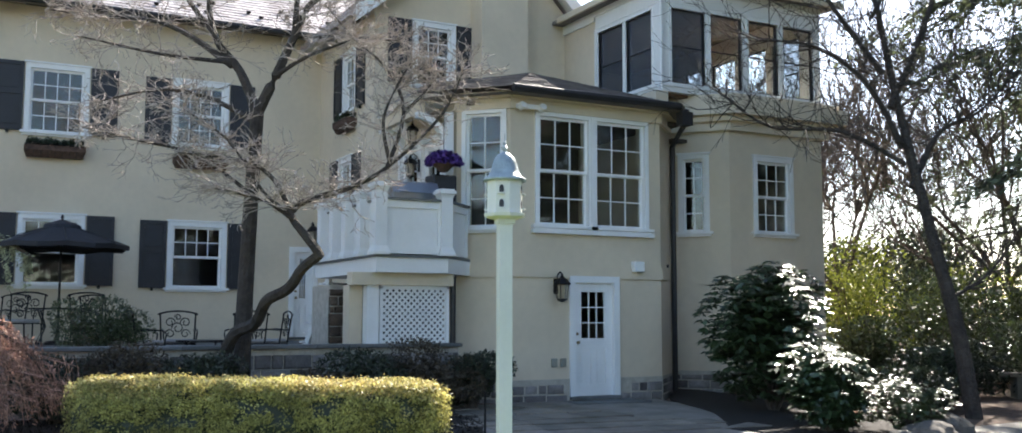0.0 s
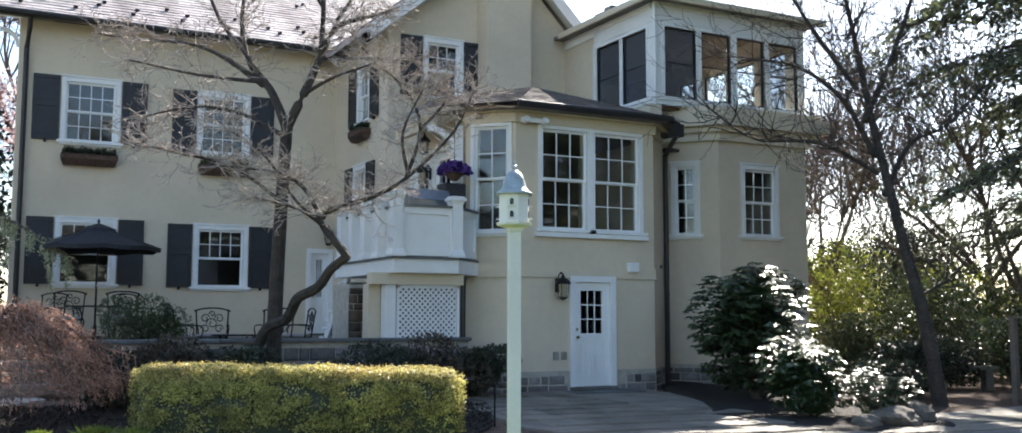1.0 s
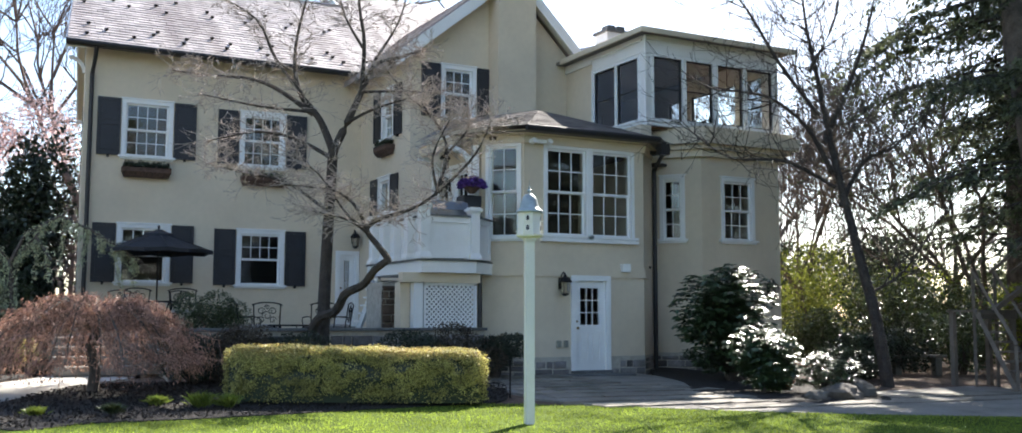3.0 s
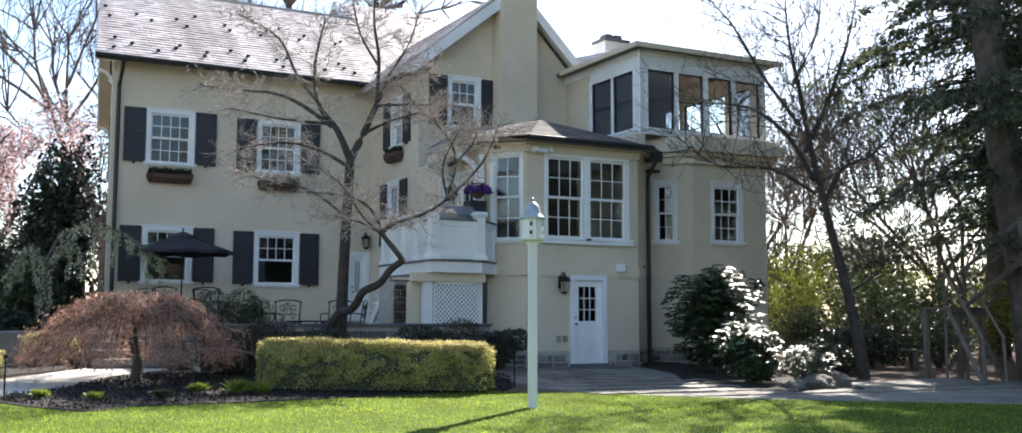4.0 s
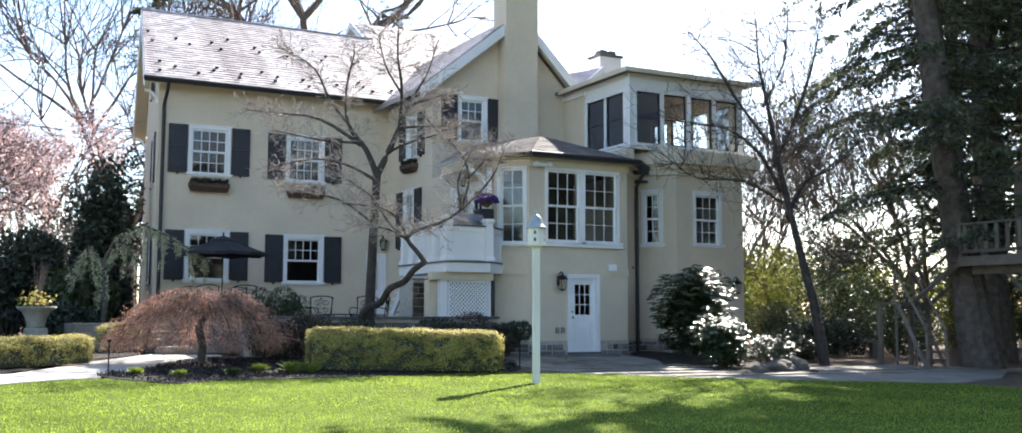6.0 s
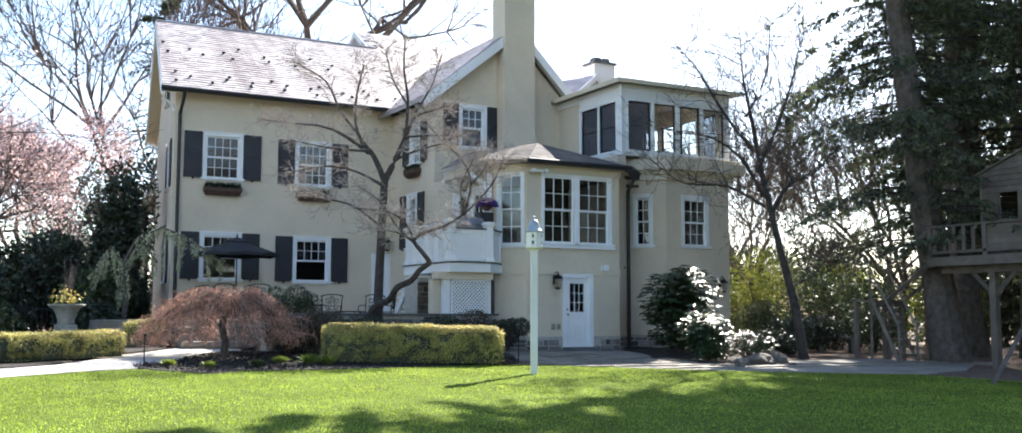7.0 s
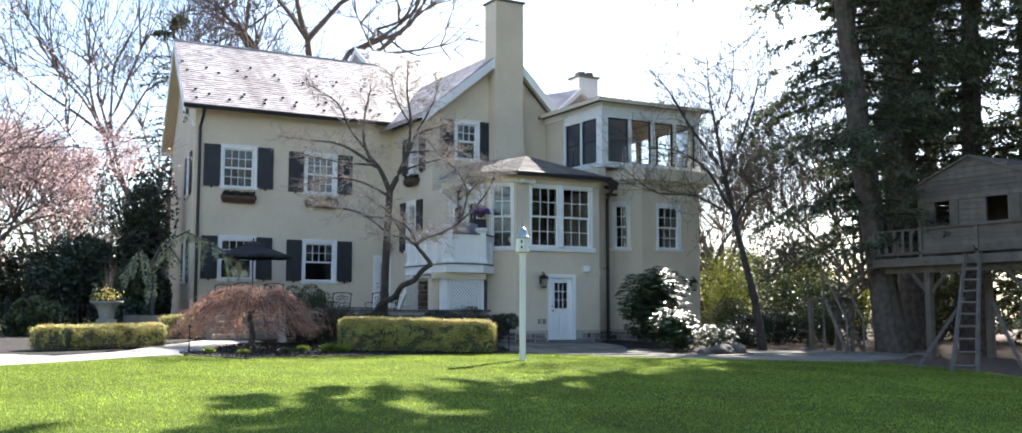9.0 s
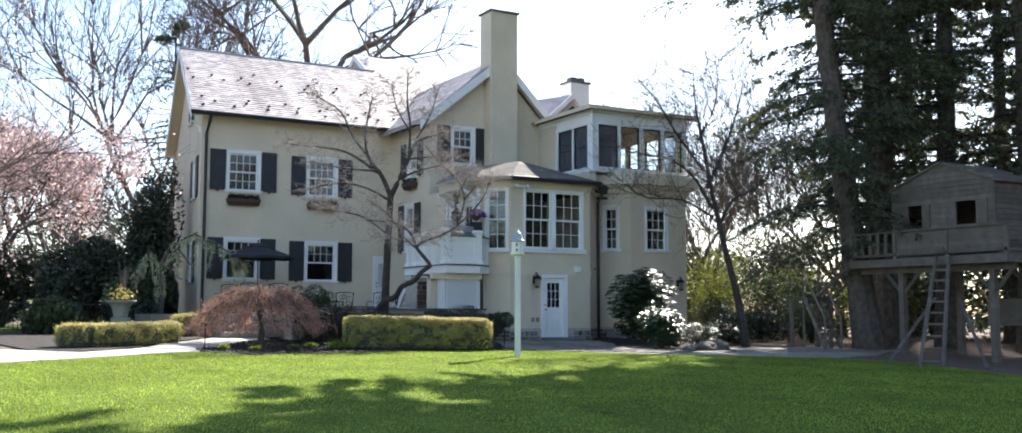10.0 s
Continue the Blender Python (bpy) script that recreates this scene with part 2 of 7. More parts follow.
# ---- mesh building ----
class Mb:
    """Collects vertices and faces for one mesh."""

    def __init__(self):
        self.v, self.f = [], []

    def add(self, verts, faces):
        o = len(self.v)
        self.v += [tuple(p) for p in verts]
        self.f += [tuple(i + o for i in q) for q in faces]
        return self

    def box(self, x0, x1, y0, y1, z0, z1, m=None):
        vs = [Vector((x, y, z)) for z in (z0, z1) for y in (y0, y1) for x in (x0, x1)]
        if m is not None:
            vs = [m @ p for p in vs]
        return self.add(vs, [(0, 2, 3, 1), (4, 5, 7, 6), (0, 1, 5, 4), (2, 6, 7, 3), (0, 4, 6, 2), (1, 3, 7, 5)])

    def prism(self, ring, z0, z1, m=None):
        """A flat outline of (x, y), anticlockwise, raised from z0 to z1."""
        k = len(ring)
        vs = [Vector((x, y, z)) for z in (z0, z1) for x, y in ring]
        if m is not None:
            vs = [m @ p for p in vs]
        return self.add(vs, [tuple(range(k - 1, -1, -1)), tuple(range(k, 2 * k))] + [(i, (i + 1) % k, k + (i + 1) % k, k + i) for i in range(k)])

    def loft(self, rings, cap=True):
        k = len(rings[0])
        vs = [p for r in rings for p in r]
        fs = [(j * k + i, j * k + (i + 1) % k, (j + 1) * k + (i + 1) % k, (j + 1) * k + i) for j in range(len(rings) - 1) for i in range(k)]
        if cap:
            fs += [tuple(range(k - 1, -1, -1)), tuple(range((len(rings) - 1) * k, len(rings) * k))]
        return self.add(vs, fs)

    def lathe(self, profile, at=(0, 0, 0), seg=20, m=None):
        rings = []
        for r, z in profile:
            ring = [Vector((at[0] + r * math.cos(a), at[1] + r * math.sin(a), at[2] + z)) for a in [2 * math.pi * i / seg for i in range(seg)]]
            rings.append([m @ p for p in ring] if m is not None else ring)
        return self.loft(rings)

    def tube(self, pts, radii, seg=6):
        pts = [Vector(p) for p in pts]
        if not hasattr(radii, "__len__"):
            radii = [radii] * len(pts)
        rings = []
        for i, p in enumerate(pts):
            d = (pts[min(i + 1, len(pts) - 1)] - pts[max(i - 1, 0)])
            d = d.normalized() if d.length > 1e-9 else Vector((0, 0, 1))
            a = d.cross(Vector((0, 0, 1)) if abs(d.z) < 0.9 else Vector((1, 0, 0))).normalized()
            b = d.cross(a)
            rings.append([p + (a * math.cos(t) + b * math.sin(t)) * radii[i] for t in [2 * math.pi * k / seg for k in range(seg)]])
        return self.loft(rings)

    def mesh(self, name, material, smooth=False):
        me = bpy.data.meshes.new(name)
        me.from_pydata(self.v, [], self.f)
        me.materials.append(material)
        if smooth:
            me.polygons.foreach_set("use_smooth", [True] * len(me.polygons))
        me.update()
        return me


def part(name, mb, material, parent=None, label="", m=None, smooth=False):
    """Links one mesh as an object under a thing or a part."""
    data = mb.mesh(name, material, smooth) if isinstance(mb, Mb) else mb
    ob = new(name, data)
    ob.parent = parent
    if m is not None:
        ob.matrix_basis = m
    return tagged(ob, label)


def thing(name, label, category, m=None, group="", kind=""):
    ob = new(name)
    if m is not None:
        ob.matrix_basis = m
    return tagged(ob, label, category, group, kind)


def bevelled(mb, name, material, w=0.01):
    bm = bmesh.new()
    me = mb.mesh(name, material)
    bm.from_mesh(me)
    bmesh.ops.bevel(bm, geom=bm.edges[:], offset=w, segments=1, affect="EDGES", profile=0.5)
    bm.to_mesh(me)
    bm.free()
    return me


def quads_mesh(name, verts, material, per=4):
    """A mesh of loose leaves, each with its own corners. verts: n*per x 3."""
    me = bpy.data.meshes.new(name)
    n = len(verts) // per
    me.vertices.add(n * per)
    me.vertices.foreach_set("co", np.asarray(verts, dtype=np.float32).ravel())
    me.loops.add(n * per)
    me.loops.foreach_set("vertex_index", np.arange(n * per, dtype=np.int32))
    me.polygons.add(n)
    me.polygons.foreach_set("loop_start", np.arange(0, n * per, per, dtype=np.int32))
    me.polygons.foreach_set("loop_total", np.full(n, per, dtype=np.int32))
    me.update(calc_edges=True)
    me.validate()
    me.materials.append(material)
    return me


rng = np.random.default_rng(7)


def leaves_at(centres, length, width, droop=0.0, up=0.0, along=None, jit=0.5, face=None, face_jit=0.45):
    """Pointed leaves (kite shapes, slightly folded) at the centres, turned at random."""
    c = np.asarray(centres, dtype=float)
    n = len(c)
    d = rng.normal(size=(n, 3))
    if along is not None:
        d = d * jit + along
    d[:, 2] += up - droop
    d /= np.linalg.norm(d, axis=1)[:, None] + 1e-9
    if face is not None:
        fn = face + rng.normal(0, face_jit, (n, 3))
        fn /= np.linalg.norm(fn, axis=1)[:, None] + 1e-9
        d -= fn * (d * fn).sum(1)[:, None]
        d /= np.linalg.norm(d, axis=1)[:, None] + 1e-9
        s = np.cross(fn, d)
    else:
        s = np.cross(d, rng.normal(size=(n, 3)))
    s /= np.linalg.norm(s, axis=1)[:, None] + 1e-9
    nn = np.cross(d, s)
    L = length * rng.uniform(0.6, 1.25, (n, 1))
    W = width * rng.uniform(0.7, 1.2, (n, 1))
    a = c - d * L * 0.5
    b = c + s * W * 0.5 + nn * W * 0.15
    e = c + d * L * 0.5
    f = c - s * W * 0.5 + nn * W * 0.15
    return np.stack([a, b, e, f], axis=1).reshape(-1, 3)


# ---- ground ----
def gz(x, y):
    return -0.4 - 0.012 * min(max(x, -30), 30) + 0.03 * min(max(y, -30), 18)


gx = np.unique(np.concatenate([np.linspace(-400, -30, 12), np.linspace(-30, 40, 57), np.linspace(40, 400, 12)]))
gy = np.unique(np.concatenate([np.linspace(-400, -30, 12), np.linspace(-30, 45, 61), np.linspace(45, 500, 12)]))
g = Mb()
vid = [(x, y, gz(x, y) - 0.03 + 0.02 * noise.noise((x * 0.5, y * 0.5, 0))) for y in gy for x in gx]
nx = len(gx)
g.add(vid, [(j * nx + i, j * nx + i + 1, (j + 1) * nx + i + 1, (j + 1) * nx + i) for j in range(len(gy) - 1) for i in range(nx - 1)])
tagged(part("ground", g, BARKDUST, smooth=True), "brown leaf-littered ground under the trees", "ground", kind="structure")


def sheet(name, ring, lift, material, label, cat, step=1.0, thick=0.06):
    """A patch of ground cover with a soft outline: a filled ring that follows the slope."""
    bm = bmesh.new()
    vs = [bm.verts.new((x, y, 0)) for x, y in ring]
    bm.faces.new(vs)
    bmesh.ops.triangulate(bm, faces=bm.faces[:])
    for _ in range(3):
        bmesh.ops.subdivide_edges(bm, edges=[e for e in bm.edges if e.calc_length() > step], cuts=1)
        bmesh.ops.triangulate(bm, faces=bm.faces[:])
    for v in bm.verts:
        v.co.z = gz(v.co.x, v.co.y) + lift + 0.006 * noise.noise((v.co.x * 2, v.co.y * 2, 3))
    ret = bmesh.ops.extrude_face_region(bm, geom=bm.faces[:])
    top = {v for v in ret["geom"] if isinstance(v, bmesh.types.BMVert)}
    for v in bm.verts:
        if v not in top:
            v.co.z -= thick
    bmesh.ops.recalc_face_normals(bm, faces=bm.faces[:])
    me = bpy.data.meshes.new(name)
    bm.to_mesh(me)
    bm.free()
    me.materials.append(material)
    return tagged(new(name, me), label, cat, kind="structure")


def smooth_ring(pts, n=6):
    """Rounds an outline by a closed Catmull-Rom line."""
    out = []
    k = len(pts)
    for i in range(k):
        p0, p1, p2, p3 = [Vector(pts[(i + j - 1) % k]) for j in range(4)]
        for s in range(n):
            t = s / n
            out.append(0.5 * ((2 * p1) + (p2 - p0) * t + (2 * p0 - 5 * p1 + 4 * p2 - p3) * t * t + (3 * p1 - p0 - 3 * p2 + p3) * t ** 3))
    return [(p.x, p.y) for p in out]


LAWN = [(-40, -40), (30, -40), (16, -14), (12.8, 0.5), (14.1, 4.6), (13.3, 6.5), (10.2, 7.8), (8.2, 8.8), (6.6, 9.9), (4.9, 10.7), (3.6, 10.4), (0.3, 9.75), (-1.2, 9.7), (-1.9, 9.1), (-3.0, 10.5), (-3.9, 10.0), (-5.6, 8.7), (-7.2, 7.6), (-12, 5.6), (-40, -2)]
sheet("lawn", LAWN, 0.0, GRASS, "bright green mown lawn, dappled with tree shade", "lawn", 1.2)
WALKWAY = [(-40, 4), (-12, 5.7), (-7.2, 7.65), (-5.6, 8.75), (-3.9, 10.05), (-3.0, 10.55), (-2.0, 12.3), (-0.9, 14.6), (0.4, 16.2), (0.2, 17.4), (-1.0, 16.8), (-2.5, 14.5), (-4.2, 11.6), (-5.5, 10.6), (-8.5, 12.5), (-12, 15), (-40, 15)]
sheet("pavement", WALKWAY, 0.008, CONCRETE, "pale sunlit stone garden walk, curved", "path", 1.5)
BED = smooth_ring([(-2.9, 11.0), (-1.9, 9.3), (-1.0, 9.75), (0.3, 9.85), (3.6, 10.5), (5.0, 10.8), (6.0, 12.2), (6.6, 14.9), (0.6, 15.2), (-0.7, 14.6), (-1.9, 12.5)], 4)
sheet("planting_bed", BED, 0.012, SOIL, "dark mulched planting bed", "flower bed", 0.8)
sheet("left_bed", smooth_ring([(-6.2, 11.0), (-5.2, 11.0), (-4.2, 12.0), (-2.8, 14.8), (-1.2, 17.2), (-0.6, 22), (-3, 24), (-8, 22), (-7, 14)], 4), 0.012, SOIL, "dark mulched bed behind the low hedge", "flower bed", 1.0).name = "planting_bed"
sheet("shrub_bed", smooth_ring([(9.2, 10.6), (10.8, 9.2), (12.5, 9.6), (13.2, 11.6), (13.2, 17.2), (11.5, 15.6), (10.8, 13.5)], 4), 0.012, SOIL, "dark mulched shrub bed beside the house", "flower bed", 1.0).name = "planting_bed"


sheet("pavement", [(6.0, 11.2), (6.6, 9.95), (8.2, 8.85), (10.2, 7.85), (13.3, 6.6), (16, 7.5), (19, 9.5), (17, 11.5), (13.4, 10.9), (11, 9.3), (9.3, 10.8), (9.4, 13), (11.2, 15.3), (11.3, 15.78), (8.3, 15.75), (7.5, 15.3), (6.6, 14.8)], 0.002, PAVEBASE, "grey stone path by the basement door", "path", 1.0)


sheet("lawn", [(-34, 21.2), (-3.4, 21.4), (-3.0, 27.0), (-4.5, 44.0), (-34, 44.0)], 0.004, GRASS, "sunlit lawn beyond the garden fence", "lawn", 3.0)


# ---- house ----
house = thing("house", "cream stucco house with black shutters and white trim", "house")


def face_m(x, y, turn=0.0, z=0.0):
    """A wall's own frame: x along it to the right as seen from outside, y inward, z up."""
    return pose(x, y, z, 0, 0, turn)


def wall(name, m, length, z0, z1, holes=(), t=0.3, material=None, top=None, parent=None, label=""):
    """A wall with openings (x0, x1, z0, z1) cut through it; top: heights along x, for a gable."""
    material = material or STUCCO
    mb = Mb()
    xs = sorted({0.0, length, *[h[0] for h in holes], *[h[1] for h in holes]})
    zs = sorted({z0, z1, *[h[2] for h in holes], *[h[3] for h in holes]})
    nx, nz = len(xs), len(zs)
    mb.v = [(x, y, z) for y in (0, t) for z in zs for x in xs]
    at = lambda i, j, k: k * nx * nz + j * nx + i

    def solid(i, j):
        if not (0 <= i < nx - 1 and 0 <= j < nz - 1):
            return False
        cx, cz = (xs[i] + xs[i + 1]) / 2, (zs[j] + zs[j + 1]) / 2
        return not any(h[0] < cx < h[1] and h[2] < cz < h[3] for h in holes)

    for i in range(nx - 1):
        for j in range(nz - 1):
            if not solid(i, j):
                continue
            mb.f.append((at(i, j, 0), at(i + 1, j, 0), at(i + 1, j + 1, 0), at(i, j + 1, 0)))
            mb.f.append((at(i, j + 1, 1), at(i + 1, j + 1, 1), at(i + 1, j, 1), at(i, j, 1)))
            if not solid(i - 1, j):
                mb.f.append((at(i, j, 0), at(i, j + 1, 0), at(i, j + 1, 1), at(i, j, 1)))
            if not solid(i + 1, j):
                mb.f.append((at(i + 1, j, 0), at(i + 1, j, 1), at(i + 1, j + 1, 1), at(i + 1, j + 1, 0)))
            if not solid(i, j - 1):
                mb.f.append((at(i, j, 0), at(i, j, 1), at(i + 1, j, 1), at(i + 1, j, 0)))
            if not solid(i, j + 1):
                mb.f.append((at(i, j + 1, 0), at(i + 1, j + 1, 0), at(i + 1, j + 1, 1), at(i, j + 1, 1)))
    if top:
        k = len(top)
        ring = [(x, z) for x, z in top]
        vs = [Vector((x, yy, z)) for yy in (0, t) for x, z in ring]
        mb.add(vs, [tuple(range(k)), tuple(range(2 * k - 1, k - 1, -1))] + [(i, k + i, k + (i + 1) % k, (i + 1) % k) for i in range(k)])
    return part(name, mb, material, parent or house, label, m)


pane_cache = {}


def pane_mesh(w, h, material):
    key = (round(w, 3), round(h, 3), material.name)
    if key not in pane_cache:
        pane_cache[key] = Mb().box(0, w, 0, 0.004, 0, h).mesh("pane", material)
    return pane_cache[key]


def sash(win, x0, x1, z0, z1, y, cols, rows, rail=0.05, bar=0.02, material=None, glass=None, name="sash"):
    material, glass = material or WHITE, glass or GLASS
    s = Mb()
    s.box(x0, x0 + rail, y, y + 0.04, z0, z1).box(x1 - rail, x1, y, y + 0.04, z0, z1)
    s.box(x0 + rail, x1 - rail, y, y + 0.04, z0, z0 + rail).box(x0 + rail, x1 - rail, y, y + 0.04, z1 - rail, z1)
    gx0, gx1, gz0, gz1 = x0 + rail, x1 - rail, z0 + rail, z1 - rail
    pw, ph = (gx1 - gx0) / cols, (gz1 - gz0) / rows
    for i in range(1, cols):
        s.box(gx0 + i * pw - bar / 2, gx0 + i * pw + bar / 2, y + 0.005, y + 0.035, gz0, gz1)
    for j in range(1, rows):
        s.box(gx0, gx1, y + 0.007, y + 0.033, gz0 + j * ph - bar / 2, gz0 + j * ph + bar / 2)
    part(name, s, material, win)
    for i in range(cols):
        for j in range(rows):
            a, b = bar / 2 if i else 0, bar / 2 if i < cols - 1 else 0
            c, d = bar / 2 if j else 0, bar / 2 if j < rows - 1 else 0
            tilt = rng.normal(0, 0.12, 2)
            p = part("pane", pane_mesh(pw - a - b, ph - c - d, glass), None, win, m=pose(gx0 + i * pw + a, y + 0.018, gz0 + j * ph + c, tilt[0], 0, tilt[1]))
            p.visible_shadow = False


def window(m, w, h, up, low, casing=0.11, sill=0.10, parent=None, label="", head=True):
    """A double-hung window. (0, 0) is the casing's outer lower corner, above the sill's foot; up and low: columns, rows of panes."""
    c = Mb()
    y0 = -0.035
    c.box(0, casing, y0, 0.14, sill, h - casing).box(w - casing, w, y0, 0.14, sill, h - casing).box(0, w, y0, 0.14, h - casing, h)
    if head:
        c.box(-0.03, w + 0.03, y0 - 0.03, 0.02, h, h + 0.035)
    win = part("window", c, WHITE, parent or house, label or "white double-hung window with divided panes", m)
    part("sill", Mb().box(-0.07, w + 0.07, y0 - 0.06, 0.14, sill - 0.055, sill).box(-0.03, w + 0.03, y0 - 0.015, 0.1, 0, sill - 0.055), WHITE, win)
    mid = (sill + h - casing) / 2
    sash(win, casing, w - casing, mid - 0.02, h - casing, 0.03, *up)
    sash(win, casing, w - casing, sill, mid + 0.02, 0.075, *low)
    return win


def hole(x, z, w, h, casing=0.11, sill=0.10):
    return (x + casing * 0.5, x + w - casing * 0.5, z + sill * 0.5, z + h - casing * 0.5)


def shutter(m, w, h, parent=None):
    """A panelled shutter: stiles, rails, two raised panels and iron hinges."""
    s = Mb()
    s.box(0, 0.06, -0.05, 0, 0, h).box(w - 0.06, w, -0.05, 0, 0, h)
    for z0, z1 in ((0, 0.1), (h * 0.52, h * 0.52 + 0.1), (h - 0.08, h)):
        s.box(0.06, w - 0.06, -0.05, 0, z0, z1)
    sh = part("shutter", s, SHUTTER, parent or house, "black panelled wooden shutter", m)
    for z0, z1 in ((0.1, h * 0.52), (h * 0.52 + 0.1, h - 0.08)):
        part("panel", Mb().box(0.06, w - 0.06, -0.028, -0.004, z0, z1).box(0.10, w - 0.10, -0.042, -0.028, z0 + 0.04, z1 - 0.04), SHUTTER, sh)
    part("shutter_dog", Mb().box(w * 0.45, w * 0.55, -0.06, 0.0, -0.06, 0.02), IRON, sh)
    return sh


# wing: the long front with four windows
WY = 24.45
wing_m = face_m(0.1, WY)
WIN = [(1.02, 5.30, 1.30, 1.59, (4, 2), (4, 2)), (4.10, 5.26, 1.27, 1.58, (4, 2), (4, 2)),
       (1.00, 2.00, 1.34, 1.61, (4, 2), (1, 1)), (4.08, 1.97, 1.32, 1.60, (4, 2), (1, 1))]
DOORX, DOORZ = 6.79, 0.92  # along the wall
wall("wall_wing_front", wing_m, 7.5, 0.2, 8.15, [hole(x - 0.1, z, w, h) for x, z, w, h, _, _ in WIN] + [(DOORX + 0.05, DOORX + 0.66, DOORZ, 3.03)])
for x, z, w, h, up, low in WIN:
    window(face_m(x, WY, 0, z), w, h, up, low)
    for sx in (x - 0.60, x + w + 0.03):
        shutter(face_m(sx, WY - 0.01, 0, z + 0.08), 0.57, h - 0.08)
# gable end of the wing, facing away from the lawn
SKEW = 0.115  # the end wall runs a little askew
end_m = face_m(0.1 + SKEW * 10.35, 34.8, -90 - math.degrees(math.atan(SKEW)))
EW = [(10.35 - 2.55, 5.12, 1.25, 1.6), (10.35 - 3.0, 1.95, 1.25, 1.6)]
wall("wall_wing_end", end_m, 10.2, 0.2, 8.15, [hole(x, z, w, h) for x, z, w, h in EW],
     top=[(0, 8.15), (10.35, 8.15), (5.2, 11.7)])
for x, z, w, h in EW:
    window(end_m @ pose(x, 0, z), w, h, (4, 2), (4, 2))
    for sx in (x - 0.6, x + w + 0.03):
        shutter(end_m @ pose(sx, -0.01, z + 0.08), 0.57, h - 0.08)
window(end_m @ pose(6.6, -0.04, 8.3), 0.7, 1.1, (2, 2), (2, 2), label="small attic window in the gable")
for sx in (6.25, 7.32):
    shutter(end_m @ pose(sx, -0.05, 8.35), 0.33, 1.0)
wall("wall_wing_back", face_m(8.0, 34.8, 180), 6.6, 0.2, 8.15)

# side wall of the gable block, over the terrace and balcony
GY = 20.7
SX = 7.6
side_m = face_m(SX, WY, -90)
side_len = WY - 16.5
sy = lambda y: WY - y
SW = [(sy(22.95), 3.1, 0.95, 1.9), (sy(22.75), 5.95, 0.95, 1.45)]
wall("wall_gable_side", side_m, side_len, 0.2, 5.2, [hole(*SW[0]), (sy(19.2), sy(17.0), 2.42, 4.75)])
wall("wall_gable_side_upper", side_m, WY - GY - 0.3, 5.2, 7.95, [hole(*SW[1])])
for x, z, w, h in SW:
    window(side_m @ pose(x, 0, z), w, h, (3, 2), (3, 2))
    for sx in (x - 0.55, x + w + 0.03):
        shutter(side_m @ pose(sx, -0.01, z + 0.08), 0.52, h - 0.08)

# gable front with its window
gab_m = face_m(SX, GY)
GW = (8.46 - SX, 6.36, 1.02, 1.50)
wall("wall_gable_front", gab_m, 5.0, 5.2, 7.95, [hole(*GW)], top=[(0, 7.95), (5.0, 7.95), (5.0, 8.2), (2.85, 10.42), (0, 8.08)])
window(gab_m @ pose(GW[0], 0, GW[1]), GW[2], GW[3], (3, 2), (1, 1))
for sx in (GW[0] - 0.57, GW[0] + GW[2] + 0.03):
    shutter(gab_m @ pose(sx, -0.01, GW[1] + 0.08), 0.54, GW[3] - 0.08)
CH = Mb().box(9.86, 11.01, 20.12, 21.0, 5.6, 12.35)
chim = part("chimney", CH, STUCCO, house, "tall cream stucco chimney on the gable")
part("cap", Mb().box(9.80, 11.07, 20.06, 21.06, 12.35, 12.43), BLUESTONE, chim)

# bay with the basement door
BY = 15.8
BZ0, BZ1 = -0.25, 5.25
bay_m = face_m(8.3, BY)
BW = [(8.78 - 8.3, 2.92, 1.18, 2.11), (9.96 - 8.3, 2.92, 1.22, 2.11)]
D0, D1, DZ = 9.47 - 8.3, 10.51 - 8.3, 2.12
wall("wall_bay_front", bay_m, 3.15, BZ0, BZ1, [hole(*b) for b in BW] + [(D0 + 0.06, D1 - 0.06, 0.02, DZ - 0.06)])
for b in BW:
    window(bay_m @ pose(b[0], 0, b[1]), b[2], b[3], (3, 2), (3, 2), casing=0.085, head=False)
part("lintel", Mb().box(0.42, 2.93, -0.04, 0, 5.03, 5.13), WHITE, house, m=bay_m)
part("sill", Mb().box(0.40, 2.95, -0.10, 0, 2.87, 2.94), WHITE, house, m=bay_m)
bl_m = face_m(7.6, 16.5, -45)
BL = 0.99
wall("wall_bay_left", bl_m, BL, BZ0, BZ1, [hole(0.10, 2.86, 0.82, 2.17)])
window(bl_m @ pose(0.10, 0, 2.86), 0.82, 2.17, (2, 2), (2, 2), casing=0.075, head=False)
br_m = face_m(11.45, BY, 45)
wall("wall_bay_right", br_m, 1.2, BZ0, BZ1)
wall("wall_bay_side", face_m(12.3, 16.65, 90), 4.1, BZ0, 5.9)
part("mullion", Mb().box(1.62, 1.70, -0.045, 0.03, 2.87, 5.03), WHITE, house, m=bay_m)
for m, ln in ((bl_m, BL), (bay_m, 3.15), (br_m, 1.1)):
    bc = min(ln, 3.15) if ln != 1.1 else 0.6
    part("belt_course", Mb().box(0, bc, -0.035, 0, 2.10, 2.30).box(0, bc, -0.02, 0, 2.30, 2.33), STUCCO, house, m=m)
    part("frieze", Mb().box(-0.02, ln + 0.02, -0.06, 0, 5.02, 5.28).box(-0.05, ln + 0.05, -0.18, 0, 5.2, 5.3), STUCCO, house, m=m)

